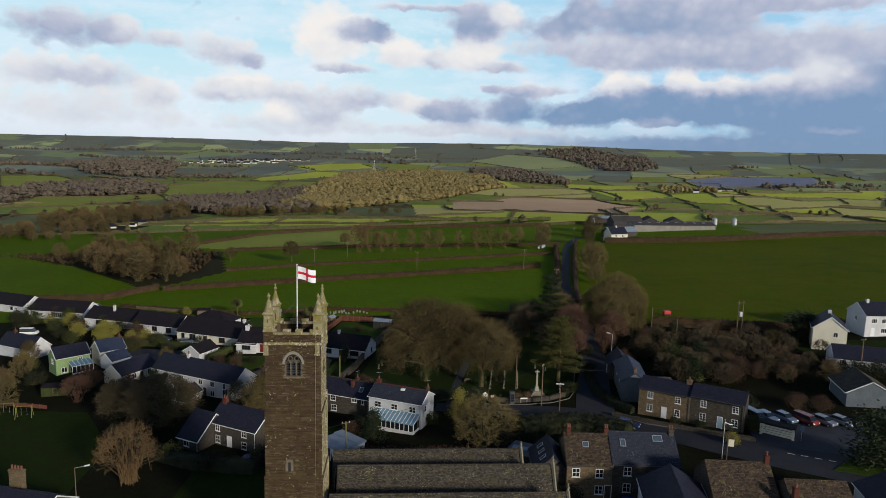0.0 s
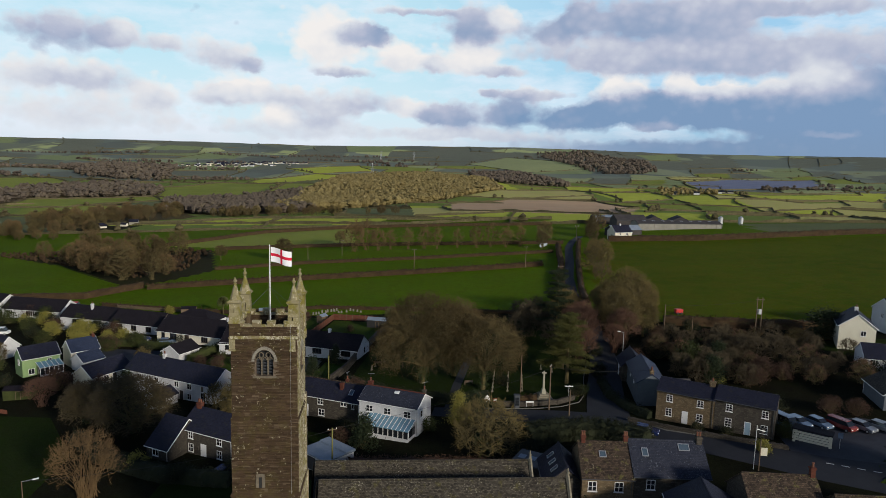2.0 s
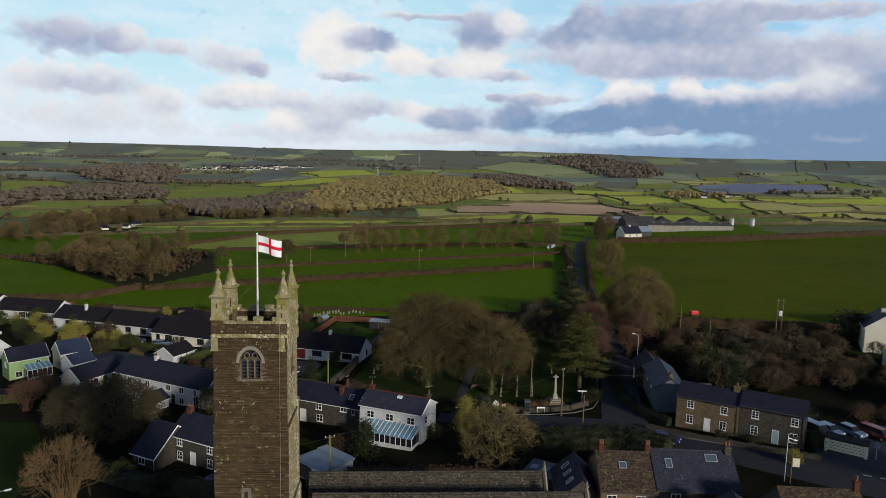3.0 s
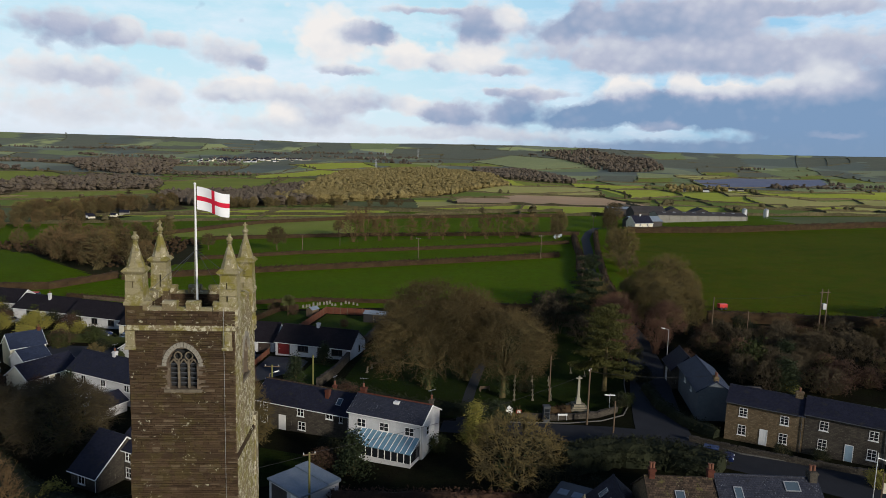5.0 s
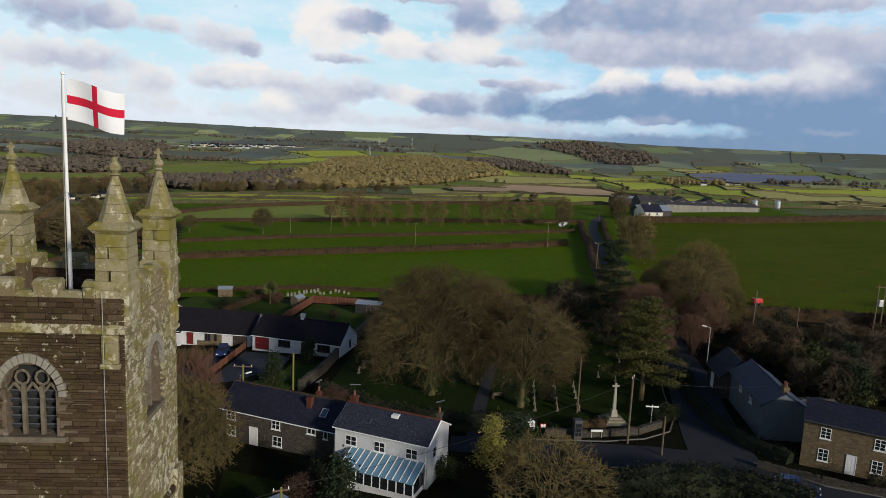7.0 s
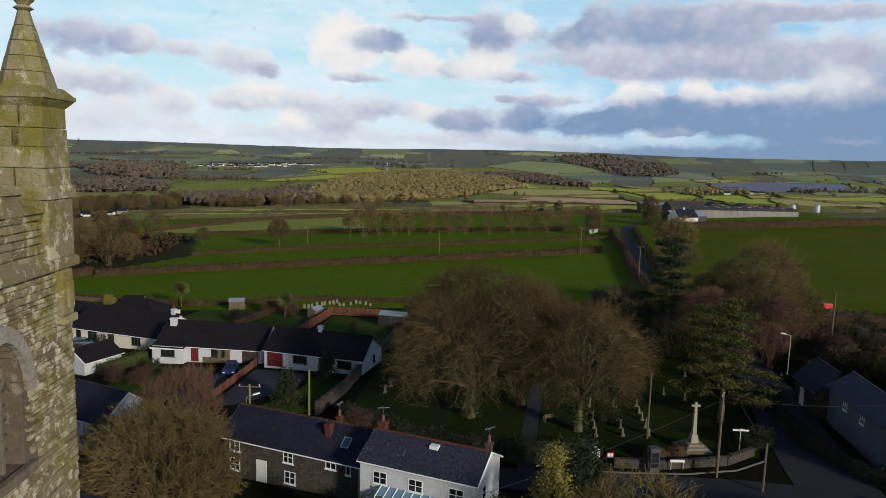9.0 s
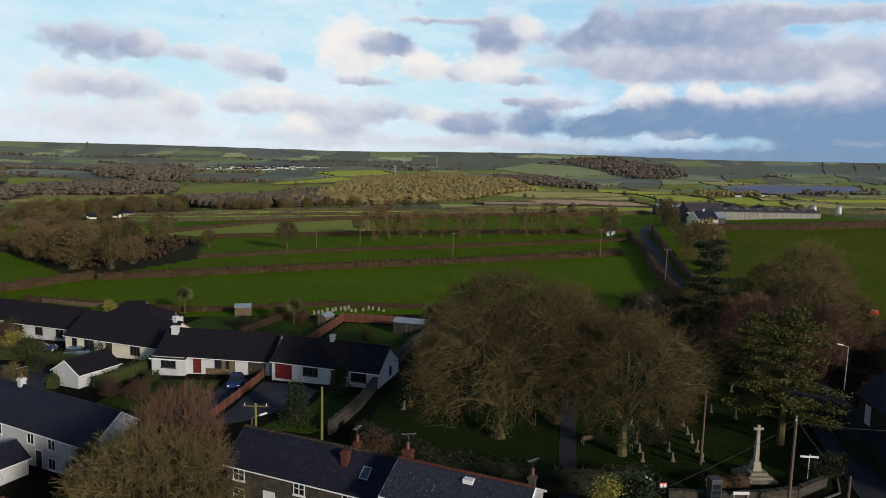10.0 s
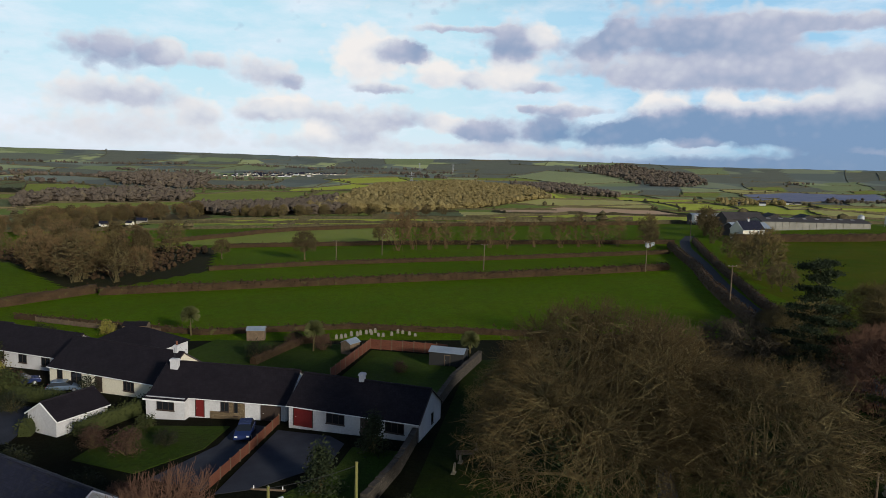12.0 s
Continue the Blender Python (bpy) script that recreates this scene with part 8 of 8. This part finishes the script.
# drives and garden paths
sheet("drive", "dark tarmac drive of the bungalows", [(-35.2, 162.2), (-29, 160.6), (-27, 158.5), (-27.5, 153.5), (-33.5, 148), (-36.6, 147), (-35.8, 156)], "tarmac", 0.05, category="drive")
sheet("drive", "dark tarmac drive beside the low fence", [(-36.2, 163.2), (-40.2, 164), (-40.4, 158), (-44, 150), (-38, 147.5), (-36.8, 156)], "tarmac", 0.05, category="drive")
sheet("drive", "dark tarmac yard by the white garage", [(-82, 172), (-66, 169), (-63.5, 158), (-72, 156), (-84, 163)], "tarmac", 0.05, category="drive")
sheet("front_lawn", "mown front lawn of a bungalow", [(-53, 163.4), (-41, 163.2), (-41.5, 157), (-46, 151), (-54, 154)], "front_lawn", 0.06)
sheet("front_lawn", "mown front lawn with a curved edge", [(-26.6, 153), (-26, 157.6), (-20.5, 156.5), (-21.8, 147), (-25, 144.4), (-31, 146)], "front_lawn", 0.06)
sheet("back_lawn", "striped mown lawn behind the bungalow", [(-32, 182), (-29.8, 196), (-17.6, 192.5), (-15.6, 184), (-19, 172), (-27, 174.5)], "front_lawn", 0.06)
sheet("back_lawn", "mown back garden lawn", [(-62, 186), (-58, 203), (-42, 201), (-36, 182), (-48, 178)], "front_lawn", 0.05)
sheet("back_lawn", "mown grass between back gardens", [(-42, 201), (-31.5, 199), (-34.0, 181), (-36, 182)], "front_lawn", 0.04)
sheet("garden_lawn", "mown lawn beside the garden shed", [(-26, 121), (-18, 118), (-16, 112), (-24, 110)], "lawn", 0.04)
sheet("hill_lawn", "grass slope below the white houses", [(82, 166), (100, 168), (125, 164), (125, 150), (100, 152), (88, 156)], "lawn", 0.04)
strip("churchyard_path", "dark tarmac path through the churchyard", [(0.8, 128.5), (1.6, 134), (2.6, 141), (4.0, 149), (6, 160)], 1.7, "asphalt", 0.06, "path")
strip("pavement", "pale kerb line round the churchyard corner", [(4, 129.0), (10, 128.3), (16, 127.9), (21, 128.6), (24.6, 130.6), (26.2, 134), (28.2, 144), (31, 154)], 0.14, "kerb", 0.12, "kerb")
strip("pavement", "pale kerb line below the cottages", [(31, 122.5), (36, 117.4), (44, 113.6), (52, 110.2)], 0.22, "kerb", 0.14, "kerb")
sheet("grass_island", "grass island at the road junction", [(59, 98.5), (63, 101.5), (72, 101), (80, 95), (68, 94)], "front_lawn", 0.15)
for i in range(9):
    x, y = 55 + i * 1.7, 104.6 - i * 0.95
    sheet("road_marking", "white painted dash at the road junction", [(x, y), (x + 0.9, y - 0.5), (x + 1.0, y - 0.35), (x + 0.1, y + 0.15)], "paint", 0.06, category="road marking", th=0.05)


def stone_cross():
    c = empty("stone_cross", "pale stone memorial cross on stepped base", "memorial", pose(18.5, 133.6, gz(18.5, 133.6), 0, 0, 5) @ Matrix.Scale(0.86, 4))
    for w, z0, z1 in ((3.4, -0.2, 0.32), (2.6, 0.32, 0.64), (1.9, 0.64, 0.96)):
        part("step", bbox(-w / 2, -w / 2, z0, w / 2, w / 2, z1, 0.03), M["granite"], c)
    bm = bmesh.new()
    loft(bm, 0, 0, 0.48, 0.36, 0.96, 1.95)
    part("plinth", bm, M["lime"], c)
    bm = bmesh.new()
    loft(bm, 0, 0, 0.24, 0.16, 1.95, 5.0)
    part("shaft", bm, M["lime"], c)
    bm = bbox(-0.16, -0.12, 5.0, 0.16, 0.12, 5.9, 0.03)
    bbox(-0.52, -0.11, 5.35, 0.52, 0.11, 5.62, 0.03, bm)
    part("cross", bm, M["lime"], c)


stone_cross()


def gravestone(x, y, h, w, yaw, shape, mat="lime", label="weathered upright gravestone in the grass"):
    g = empty("gravestone", label, "gravestone", pose(x, y, gz(x, y), RNG.uniform(-5, 5), RNG.uniform(-3, 3), yaw), "gravestones")
    if shape == "cross":
        bm = bbox(-0.09, -0.07, 0.2, 0.09, 0.07, h, 0.02)
        bbox(-w * 0.45, -0.06, h * 0.62, w * 0.45, 0.06, h * 0.62 + 0.18, 0.02, bm)
        part("headstone", bm, M[mat], g)
    else:
        bm = bmesh.new()
        pts = [(-w / 2, -0.2), (w / 2, -0.2), (w / 2, h * 0.78)] + [(w / 2 * math.cos(a), h * 0.78 + h * 0.22 * math.sin(a)) for a in (0.5, 1.0, 1.57, 2.1, 2.6)] + [(-w / 2, h * 0.78)]
        f = [bm.verts.new((px, -0.07, pz)) for px, pz in pts]
        b = [bm.verts.new((px, 0.07, pz)) for px, pz in pts]
        bm.faces.new(f)
        bm.faces.new(list(reversed(b)))
        n = len(pts)
        for i in range(n):
            bm.faces.new((f[i], f[(i + 1) % n], b[(i + 1) % n], b[i]))
        part("headstone", bm, M[mat], g)
    part("base", bbox(-w * 0.6, -0.2, -0.2, w * 0.6, 0.2, 0.16, 0.02), M["granite"], g)


for i in range(9):
    gravestone(-37.0 + i * 0.75 + RNG.uniform(-0.2, 0.2), 203.8 + i * 0.55 + RNG.uniform(-0.5, 0.5), RNG.uniform(0.6, 0.9), 0.42, -10, "slab", "hood_stone", "pale upright gravestone in the small cemetery")
for i in range(8):
    gravestone(-31.5 + i * 1.15 + RNG.uniform(-0.3, 0.3), 206.4 + RNG.uniform(-1.4, 1.6), RNG.uniform(0.5, 0.8), 0.42, -10, "slab", "hood_stone", "pale upright gravestone in the small cemetery")
for r, x in enumerate((9.3, 12.2, 15.0)):
    for k in range(5):
        gravestone(x + 0.25 * k, 137.2 + 2.2 * k, RNG.uniform(0.8, 1.25), 0.5, 80, "cross" if (r + k) % 3 == 0 else "slab", "granite")
for x, y, s in ((-14.6, 154, "slab"), (-13.0, 157, "cross"), (-12.4, 165.5, "slab"), (-11.8, 168, "cross"), (-15.2, 151.6, "slab"), (-9.5, 172, "slab"), (22.5, 148, "slab"), (24.0, 151, "cross"), (20.5, 150, "slab"), (25.5, 157, "slab")):
    gravestone(x, y, RNG.uniform(0.8, 1.2), 0.5, 75, s, "granite")


def bench(x, y, yaw):
    b = empty("bench", "weathered timber bench in the churchyard", "bench", pose(x, y, gz(x, y), 0, 0, yaw))
    for k in range(3):
        part("seat_slat", bbox(-0.9, -0.2 + k * 0.16, 0.44, 0.9, -0.07 + k * 0.16, 0.48), M["timber"], b)
    for k in range(2):
        part("back_slat", bbox(-0.9, 0.28, 0.62 + k * 0.18, 0.9, 0.32, 0.75 + k * 0.18), M["timber"], b)
    for sx in (-0.8, 0.8):
        part("leg", bbox(sx - 0.04, -0.2, -0.1, sx + 0.04, -0.12, 0.62), M["timber"], b)
        part("leg", bbox(sx - 0.04, 0.26, -0.1, sx + 0.04, 0.34, 0.98), M["timber"], b)


bench(4.9, 141.6, 200)
bench(-14.2, 155.2, 190)
kb = empty("phone_kiosk", "dark glazed telephone kiosk by the wall", "kiosk", pose(13.0, 128.75, gz(13, 128.7), 0, 0, 5))
part("body", bbox(-0.45, -0.45, -0.1, 0.45, 0.45, 2.15, 0.03), M["lead"], kb)
part("roof", bbox(-0.5, -0.5, 2.15, 0.5, 0.5, 2.4, 0.06), M["lead"], kb)
for k in range(3):
    part("pane", bbox(-0.36, -0.47, 0.5 + k * 0.52, 0.36, -0.44, 0.96 + k * 0.52), M["glass"], kb)
nb = empty("notice_board", "white gabled notice board by the churchyard gate", "notice board", pose(7.9, 131.0, gz(7.9, 131), 0, 0, 5) @ Matrix.Scale(0.75, 4))
bm = bmesh.new()
pts = [(-0.65, 0.3), (0.65, 0.3), (0.65, 1.5), (0, 2.1), (-0.65, 1.5)]
f = [bm.verts.new((a, -0.08, b)) for a, b in pts]
b = [bm.verts.new((a, 0.08, b)) for a, b in pts]
bm.faces.new(f)
bm.faces.new(list(reversed(b)))
for i in range(5):
    bm.faces.new((f[i], f[(i + 1) % 5], b[(i + 1) % 5], b[i]))
part("board", bm, M["white"], nb)
for sx in (-0.55, 0.55):
    part("post", bbox(sx - 0.05, -0.05, -0.2, sx + 0.05, 0.05, 0.32), M["white"], nb)
nb = empty("notice_board", "red and white notice board beside the wall", "notice board", pose(9.3, 130.6, gz(9.3, 130.6), 0, 0, 5) @ Matrix.Scale(0.7, 4))
part("board", bbox(-0.5, -0.05, 0.7, 0.5, 0.05, 1.5, 0.02), M["red"], nb)
part("poster", bbox(-0.4, -0.07, 0.8, -0.02, -0.045, 1.4), M["white"], nb)
part("poster", bbox(0.04, -0.07, 0.8, 0.4, -0.045, 1.4), M["white"], nb)
for sx in (-0.45, 0.45):
    part("post", bbox(sx - 0.05, -0.04, -0.2, sx + 0.05, 0.04, 0.7), M["timber"], nb)
fp = empty("signpost", "white finger signpost at the road corner", "signpost", pose(23.2, 133.4, gz(23.2, 133.4), 0, 0, -8) @ Matrix.Scale(0.75, 4))
part("post", tube(0, 0, -0.3, 3.1, 0.06, 0.06, 8), M["white"], fp)
part("finger", bbox(-1.05, -0.03, 2.65, -0.06, 0.03, 2.9, 0.01), M["white"], fp)
part("finger", bbox(0.06, -0.03, 2.7, 1.05, 0.03, 2.95, 0.01), M["white"], fp)
sp = empty("street_sign", "small white sign board by the wall", "sign", pose(15.4, 129.0, gz(15.4, 129), 0, 0, 3))
part("board", bbox(-0.7, -0.03, 0.75, 0.7, 0.03, 1.0), M["white"], sp)
for sx in (-0.6, 0.6):
    part("post", bbox(sx - 0.04, -0.02, -0.2, sx + 0.04, 0.04, 0.75), M["metal"], sp)

# conservatory of the white house, a lean-to of white frames under a blue roof
cons = empty("conservatory", "white framed conservatory with blue glazed lean-to roof", "conservatory", white_house.matrix_world @ pose(0.9, -2.8, 0))
part("base_wall", bbox(-4.0, -2.7, -0.6, 4.0, -2.55, 0.6), M["render"], cons)
for sx in (-4.0, 3.85):
    part("side_wall", bbox(sx, -2.55, -0.6, sx + 0.15, -0.02, 0.6), M["render"], cons)
bm = bmesh.new()
q = [(-4.15, -2.85, 1.95), (4.15, -2.85, 1.95), (4.15, -0.02, 2.95), (-4.15, -0.02, 2.95)]
a = [bm.verts.new(v) for v in q]
b2 = [bm.verts.new((x, y, z - 0.08)) for x, y, z in q]
bm.faces.new(a)
bm.faces.new(list(reversed(b2)))
for i in range(4):
    bm.faces.new((a[i], a[(i + 1) % 4], b2[(i + 1) % 4], b2[i]))
roof = part("glazed_roof", bm, M["polycarb"], cons)
for i in range(12):
    x = -4.1 + i * 8.2 / 11
    part("glazing_bar", rod((x, -2.88, 1.96), (x, -0.05, 2.98), 0.05, 4), M["white"], roof)
for i in range(10):
    x = -4.0 + i * 8.0 / 9
    part("mullion", bbox(x - 0.05, -2.7, 0.6, x + 0.05, -2.58, 1.92), M["white"], cons)
    if i < 9:
        part("pane", bbox(x + 0.05, -2.66, 0.62, x + 8.0 / 9 - 0.05, -2.62, 1.82), M["glass"], cons)
part("head_rail", bbox(-4.05, -2.72, 1.82, 4.05, -2.56, 1.95), M["white"], cons)
for sx in (-4.0, 3.9):
    part("side_pane", bbox(sx + 0.03, -2.55, 0.6, sx + 0.07, -0.05, 1.95), M["glass"], cons)

# garden sheds and the flat-roofed garage
sh = empty("flat_garage", "pale garage with blue-grey flat roof beside the church", "garage", pose(-17.4, 107.3, gz(-17.4, 107.3), 0, 0, -42))
part("wall", bbox(-2.9, -2.6, -0.4, 2.9, 2.6, 2.25), M["render"], sh)
part("roof", bbox(-3.1, -2.8, 2.25, 3.1, 1.0, 2.45, 0.03), M["felt"], sh)
part("roof", bbox(-3.1, 1.0, 2.25, 3.1, 2.8, 2.62, 0.03), M["felt"], sh)
part("garage_door", bbox(-2.4, -2.66, 0.0, 0.4, -2.59, 2.0, 0.01), M["asbestos"], sh)
part("side_door", bbox(1.2, -2.66, 0.0, 2.1, -2.59, 2.0, 0.01), M["white"], sh)


def garden_shed(label, x, y, yaw, L, D, h, wall, roof):
    s = empty("garden_shed", label, "shed", pose(x, y, gz(x, y), 0, 0, yaw), "garden sheds")
    part("wall", gable_walls(L, D, h, h + 0.5), M[wall], s)
    for side in "fb":
        part("roof_slope", roof_slab(L, D, h, h + 0.5, 0.12, 0.1, side, 0.05), M[roof], s)
    door(s, face_frame("f", L, D), 0.2, 0.02, 0.75, 1.6, M[wall], M["timber"])


garden_shed("small timber shed with blue felt roof", -33.0, 194.6, 60, 2.4, 1.9, 1.8, "timber", "felt")
garden_shed("timber garden shed with pale roof", -51.0, 203.4, 10, 3.0, 2.0, 1.8, "timber", "felt")
garden_shed("black timber cabin with white flat roof", -17.2, 188.6, -12, 5.2, 3.0, 2.0, "black", "felt")
garden_shed("weathered shed with dark roof", -74, 207, 10, 4.0, 2.6, 1.9, "timber", "tile")
garden_shed("green timber shed among gardens", -82, 139, 10, 5.0, 3.0, 1.9, "hedge_green", "tile")

# stable with roof lights behind the terrace
st = empty("low_store", "low dark building with three pale roof lights", "store", pose(12.6, 101.8, gz(12.6, 101.8), 0, 0, -28))
part("wall", bbox(-2.8, -2.2, -0.5, 2.8, 2.2, 2.6), M["rubble"], st)
part("roof", bbox(-3.0, -2.4, 2.6, 3.0, 2.4, 2.8, 0.02), M["lead"], st)
for k in range(3):
    part("roof_light", bbox(-2.5 + k * 1.5, -0.6, 2.8, -1.5 + k * 1.5, 0.6, 2.9, 0.02), M["felt"], st)

# bus shelter, signs and pub post at the junction
bs = empty("bus_shelter", "cream bus shelter with dark roof at the car park", "bus shelter", pose(56.3, 110.9, gz(56.3, 110.9), 0, 0, -36))
for k in range(4):
    part("board", bbox(-2.4, -0.06, 0.25 + k * 0.4, 2.4, 0.0, 0.58 + k * 0.4), M["cream"], bs)
for sx in (-2.5, 2.5):
    part("pillar", bbox(sx - 0.2, -0.15, -0.3, sx + 0.2, 0.1, 2.0, 0.02), M["cream"], bs)
part("side_wall", bbox(-2.45, 0.1, -0.3, -2.3, 1.8, 2.0), M["cream"], bs)
part("side_wall", bbox(2.3, 0.1, -0.3, 2.45, 1.8, 2.0), M["cream"], bs)
part("roof", bbox(-2.8, -0.35, 2.0, 2.8, 2.0, 2.2, 0.04), M["tile"], bs)
sg = empty("parking_sign", "blue parking sign on a post", "sign", pose(59.6, 109.2, gz(59.6, 109.2), 0, 0, -20))
part("post", tube(0, 0, -0.3, 2.6, 0.04, 0.04, 8), M["metal"], sg)
part("board", bbox(-0.35, -0.06, 1.7, 0.35, -0.03, 2.6, 0.01), M["car_light"], sg)
ps = empty("inn_sign", "white hanging inn sign on a tall post", "sign", pose(44.4, 102.8, gz(44.4, 102.8), 0, 0, -10))
part("post", tube(0, 0, -0.3, 4.6, 0.09, 0.07, 8), M["timber"], ps)
part("bracket", rod((0, 0, 3.6), (0.9, 0, 3.6), 0.04), M["black"], ps)
part("board", bbox(0.1, -0.04, 2.3, 0.95, 0.04, 3.45, 0.01), M["cream"], ps)
fg = empty("street_flag", "black flag with white cross on a slim pole", "flag", pose(43.9, 103.3, gz(43.9, 103.3)))
part("pole", tube(0, 0, -0.3, 6.6, 0.05, 0.035, 8), M["white"], fg)
for z0, z1, mt in ((6.05, 6.4, "black"), (5.92, 6.05, "flag_white"), (5.55, 5.92, "black")):
    bm = bmesh.new()
    n = 10
    rows = [[bm.verts.new((0.05 + 1.25 * i / n, 0.1 * math.sin(i * 0.9), z - 0.35 * i / n)) for i in range(n + 1)] for z in (z0, z1)]
    rows2 = [[bm.verts.new((v.co.x, v.co.y + 0.01, v.co.z)) for v in r] for r in rows]
    for i in range(n):
        bm.faces.new((rows[0][i], rows[0][i + 1], rows[1][i + 1], rows[1][i]))
        bm.faces.new((rows2[1][i], rows2[1][i + 1], rows2[0][i + 1], rows2[0][i]))
    part("cloth", bm, M[mt], fg)

# play area, field tank, bales
for x, y, yaw in ((-85.4, 127.6, 15), (-81.0, 126.0, 15)):
    sw = empty("swing_frame", "yellow steel swing frame on the green", "swing", pose(x, y, gz(x, y), 0, 0, yaw), "swings")
    part("top_bar", rod((-1.3, 0, 2.3), (1.3, 0, 2.3), 0.05), M["gold"], sw)
    for sx in (-1.3, 1.3):
        for sy in (-0.8, 0.8):
            part("leg", rod((sx, 0, 2.3), (sx + 0.1 * sx, sy, -0.1), 0.05), M["gold"], sw)
    for sx in (-0.5, 0.5):
        part("seat", bbox(sx - 0.22, -0.1, 0.5, sx + 0.22, 0.1, 0.54), M["black"], sw)
        part("chain", rod((sx, 0, 0.54), (sx, 0, 2.3), 0.015, 4), M["metal"], sw)
tk = empty("red_trailer", "bright red livestock trailer in the pasture", "trailer", pose(65.4, 196.0, gz(65.4, 196), 0, 0, 8))
part("body", bbox(-1.0, -0.65, 0.42, 1.0, 0.65, 1.45, 0.06), M["red"], tk)
for sx in (-0.5, 0.5):
    part("wheel", tube(0, 0, -0.8, 0.8, 0.35, 0.35, 12, None, pose(sx, 0, 0.35, 90)), M["black"], tk)
for k, (x, y) in enumerate(((47.6, 334), (49.2, 336.5), (50.6, 339), (48.9, 338.4))):
    bl = part("silage_bale", tube(0, 0, -0.7, 0.7, 0.7, 0.7, 18, None, pose(x, y, gz(x, y) + 0.68, 90, 0, 35 * k)), M["wrap"])
    tagged(bl, "silage bale in shiny white plastic wrap", "bale", "silage bales")


def ploughed_village(name, label, poly, n, seed, size=(9, 6, 5.5)):
    """Far houses, each with walls, roof and windows too small to tell."""
    rng = random.Random(seed)
    k = 0
    while k < n:
        x, y = rng.uniform(min(p[0] for p in poly), max(p[0] for p in poly)), rng.uniform(min(p[1] for p in poly), max(p[1] for p in poly))
        if not inside(poly, x, y):
            continue
        k += 1
        s = rng.uniform(0.8, 1.3)
        h = empty("far_house", label, "house", pose(x, y, gz(x, y), 0, 0, rng.uniform(-40, 40)), name)
        part("wall", gable_walls(size[0] * s, size[1] * s, size[2] * 0.6 * s, size[2] * s), M[rng.choice(("render", "cream", "hood_stone", "lime"))], h)
        for side in "fb":
            part("roof_slope", roof_slab(size[0] * s, size[1] * s, size[2] * 0.6 * s, size[2] * s, 0.3, 0.2, side), M["slate"], h)


ploughed_village("far hill village", "white house in a distant hill village", [(-980, 2502), (-900, 2911), (-560, 2948), (-500, 2642), (-870, 2363)], 100, 91, (11, 7, 6.5))
ploughed_village("far farm hamlet", "pale house in a far hamlet", [(440, 1330), (600, 1560), (640, 1500), (560, 1371)], 18, 92, (10, 6, 6))
ploughed_village("houses in the wooded valley", "white house among the valley trees", [(-262, 492), (-230, 540), (-205, 530), (-240, 488)], 4, 93, (5, 3.5, 3))


def pylon(x, y, h):
    p = empty("pylon", "steel lattice power pylon on the far hillside", "pylon", pose(x, y, gz(x, y)), "pylons")
    bm = bmesh.new()
    for sx, sy in ((-1, -1), (1, -1), (1, 1), (-1, 1)):
        rod((sx * h * 0.09, sy * h * 0.09, 0), (sx * 0.5, sy * 0.5, h), 0.35, 4, bm)
    for i in range(8):
        t0, t1 = i / 8, (i + 1) / 8
        a, b = h * 0.09 * (1 - t0) + 0.5 * t0, h * 0.09 * (1 - t1) + 0.5 * t1
        rod((-a, -a, h * t0), (b, -b, h * t1), 0.22, 4, bm)
        rod((a, -a, h * t0), (-b, -b, h * t1), 0.22, 4, bm)
    part("tower", bm, M["metal"], p)
    for z in (0.68, 0.8, 0.92):
        part("crossarm", rod((-h * 0.16, 0, h * z), (h * 0.16, 0, h * z), 0.3, 4), M["metal"], p)


pylon(-180, 1850, 46)
pylon(-280, 3300, 46)
pylon(-130, 3500, 46)


def aerial(x, y, z, yaw):
    a = empty("tv_aerial", "thin metal television aerial on a chimney", "aerial", pose(x, y, z, 0, 0, yaw), "television aerials")
    part("mast", rod((0, 0, -0.6), (0, 0, 1.3), 0.025, 6), M["lead"], a)
    part("boom", rod((-0.5, 0, 1.2), (0.6, 0, 1.2), 0.018, 5), M["metal"], a)
    for k in range(6):
        part("element", rod((-0.45 + k * 0.19, -0.22 + k * 0.015, 1.2), (-0.45 + k * 0.19, 0.22 - k * 0.015, 1.2), 0.012, 4), M["metal"], a)


for ob, lx, ly, lz, yaw in ((white_house, 5.0, 0.6, 7.0, 40), (white_house, -4.9, 0.5, 7.1, 10), (row, 3.6, 0.2, 6.6, 70), (stone_bungalow, -7.2, -0.9, 5.8, 30), (wh2, -4.0, 0.0, 7.0, 60)):
    p = ob.matrix_world @ Vector((lx, ly, lz))
    aerial(p.x, p.y, p.z, yaw)
part("roof_vent", bbox(0.2, -0.9, 5.75, 1.0, -0.3, 6.35, 0.03), M["white"], white_house, "white boxed roof vent")
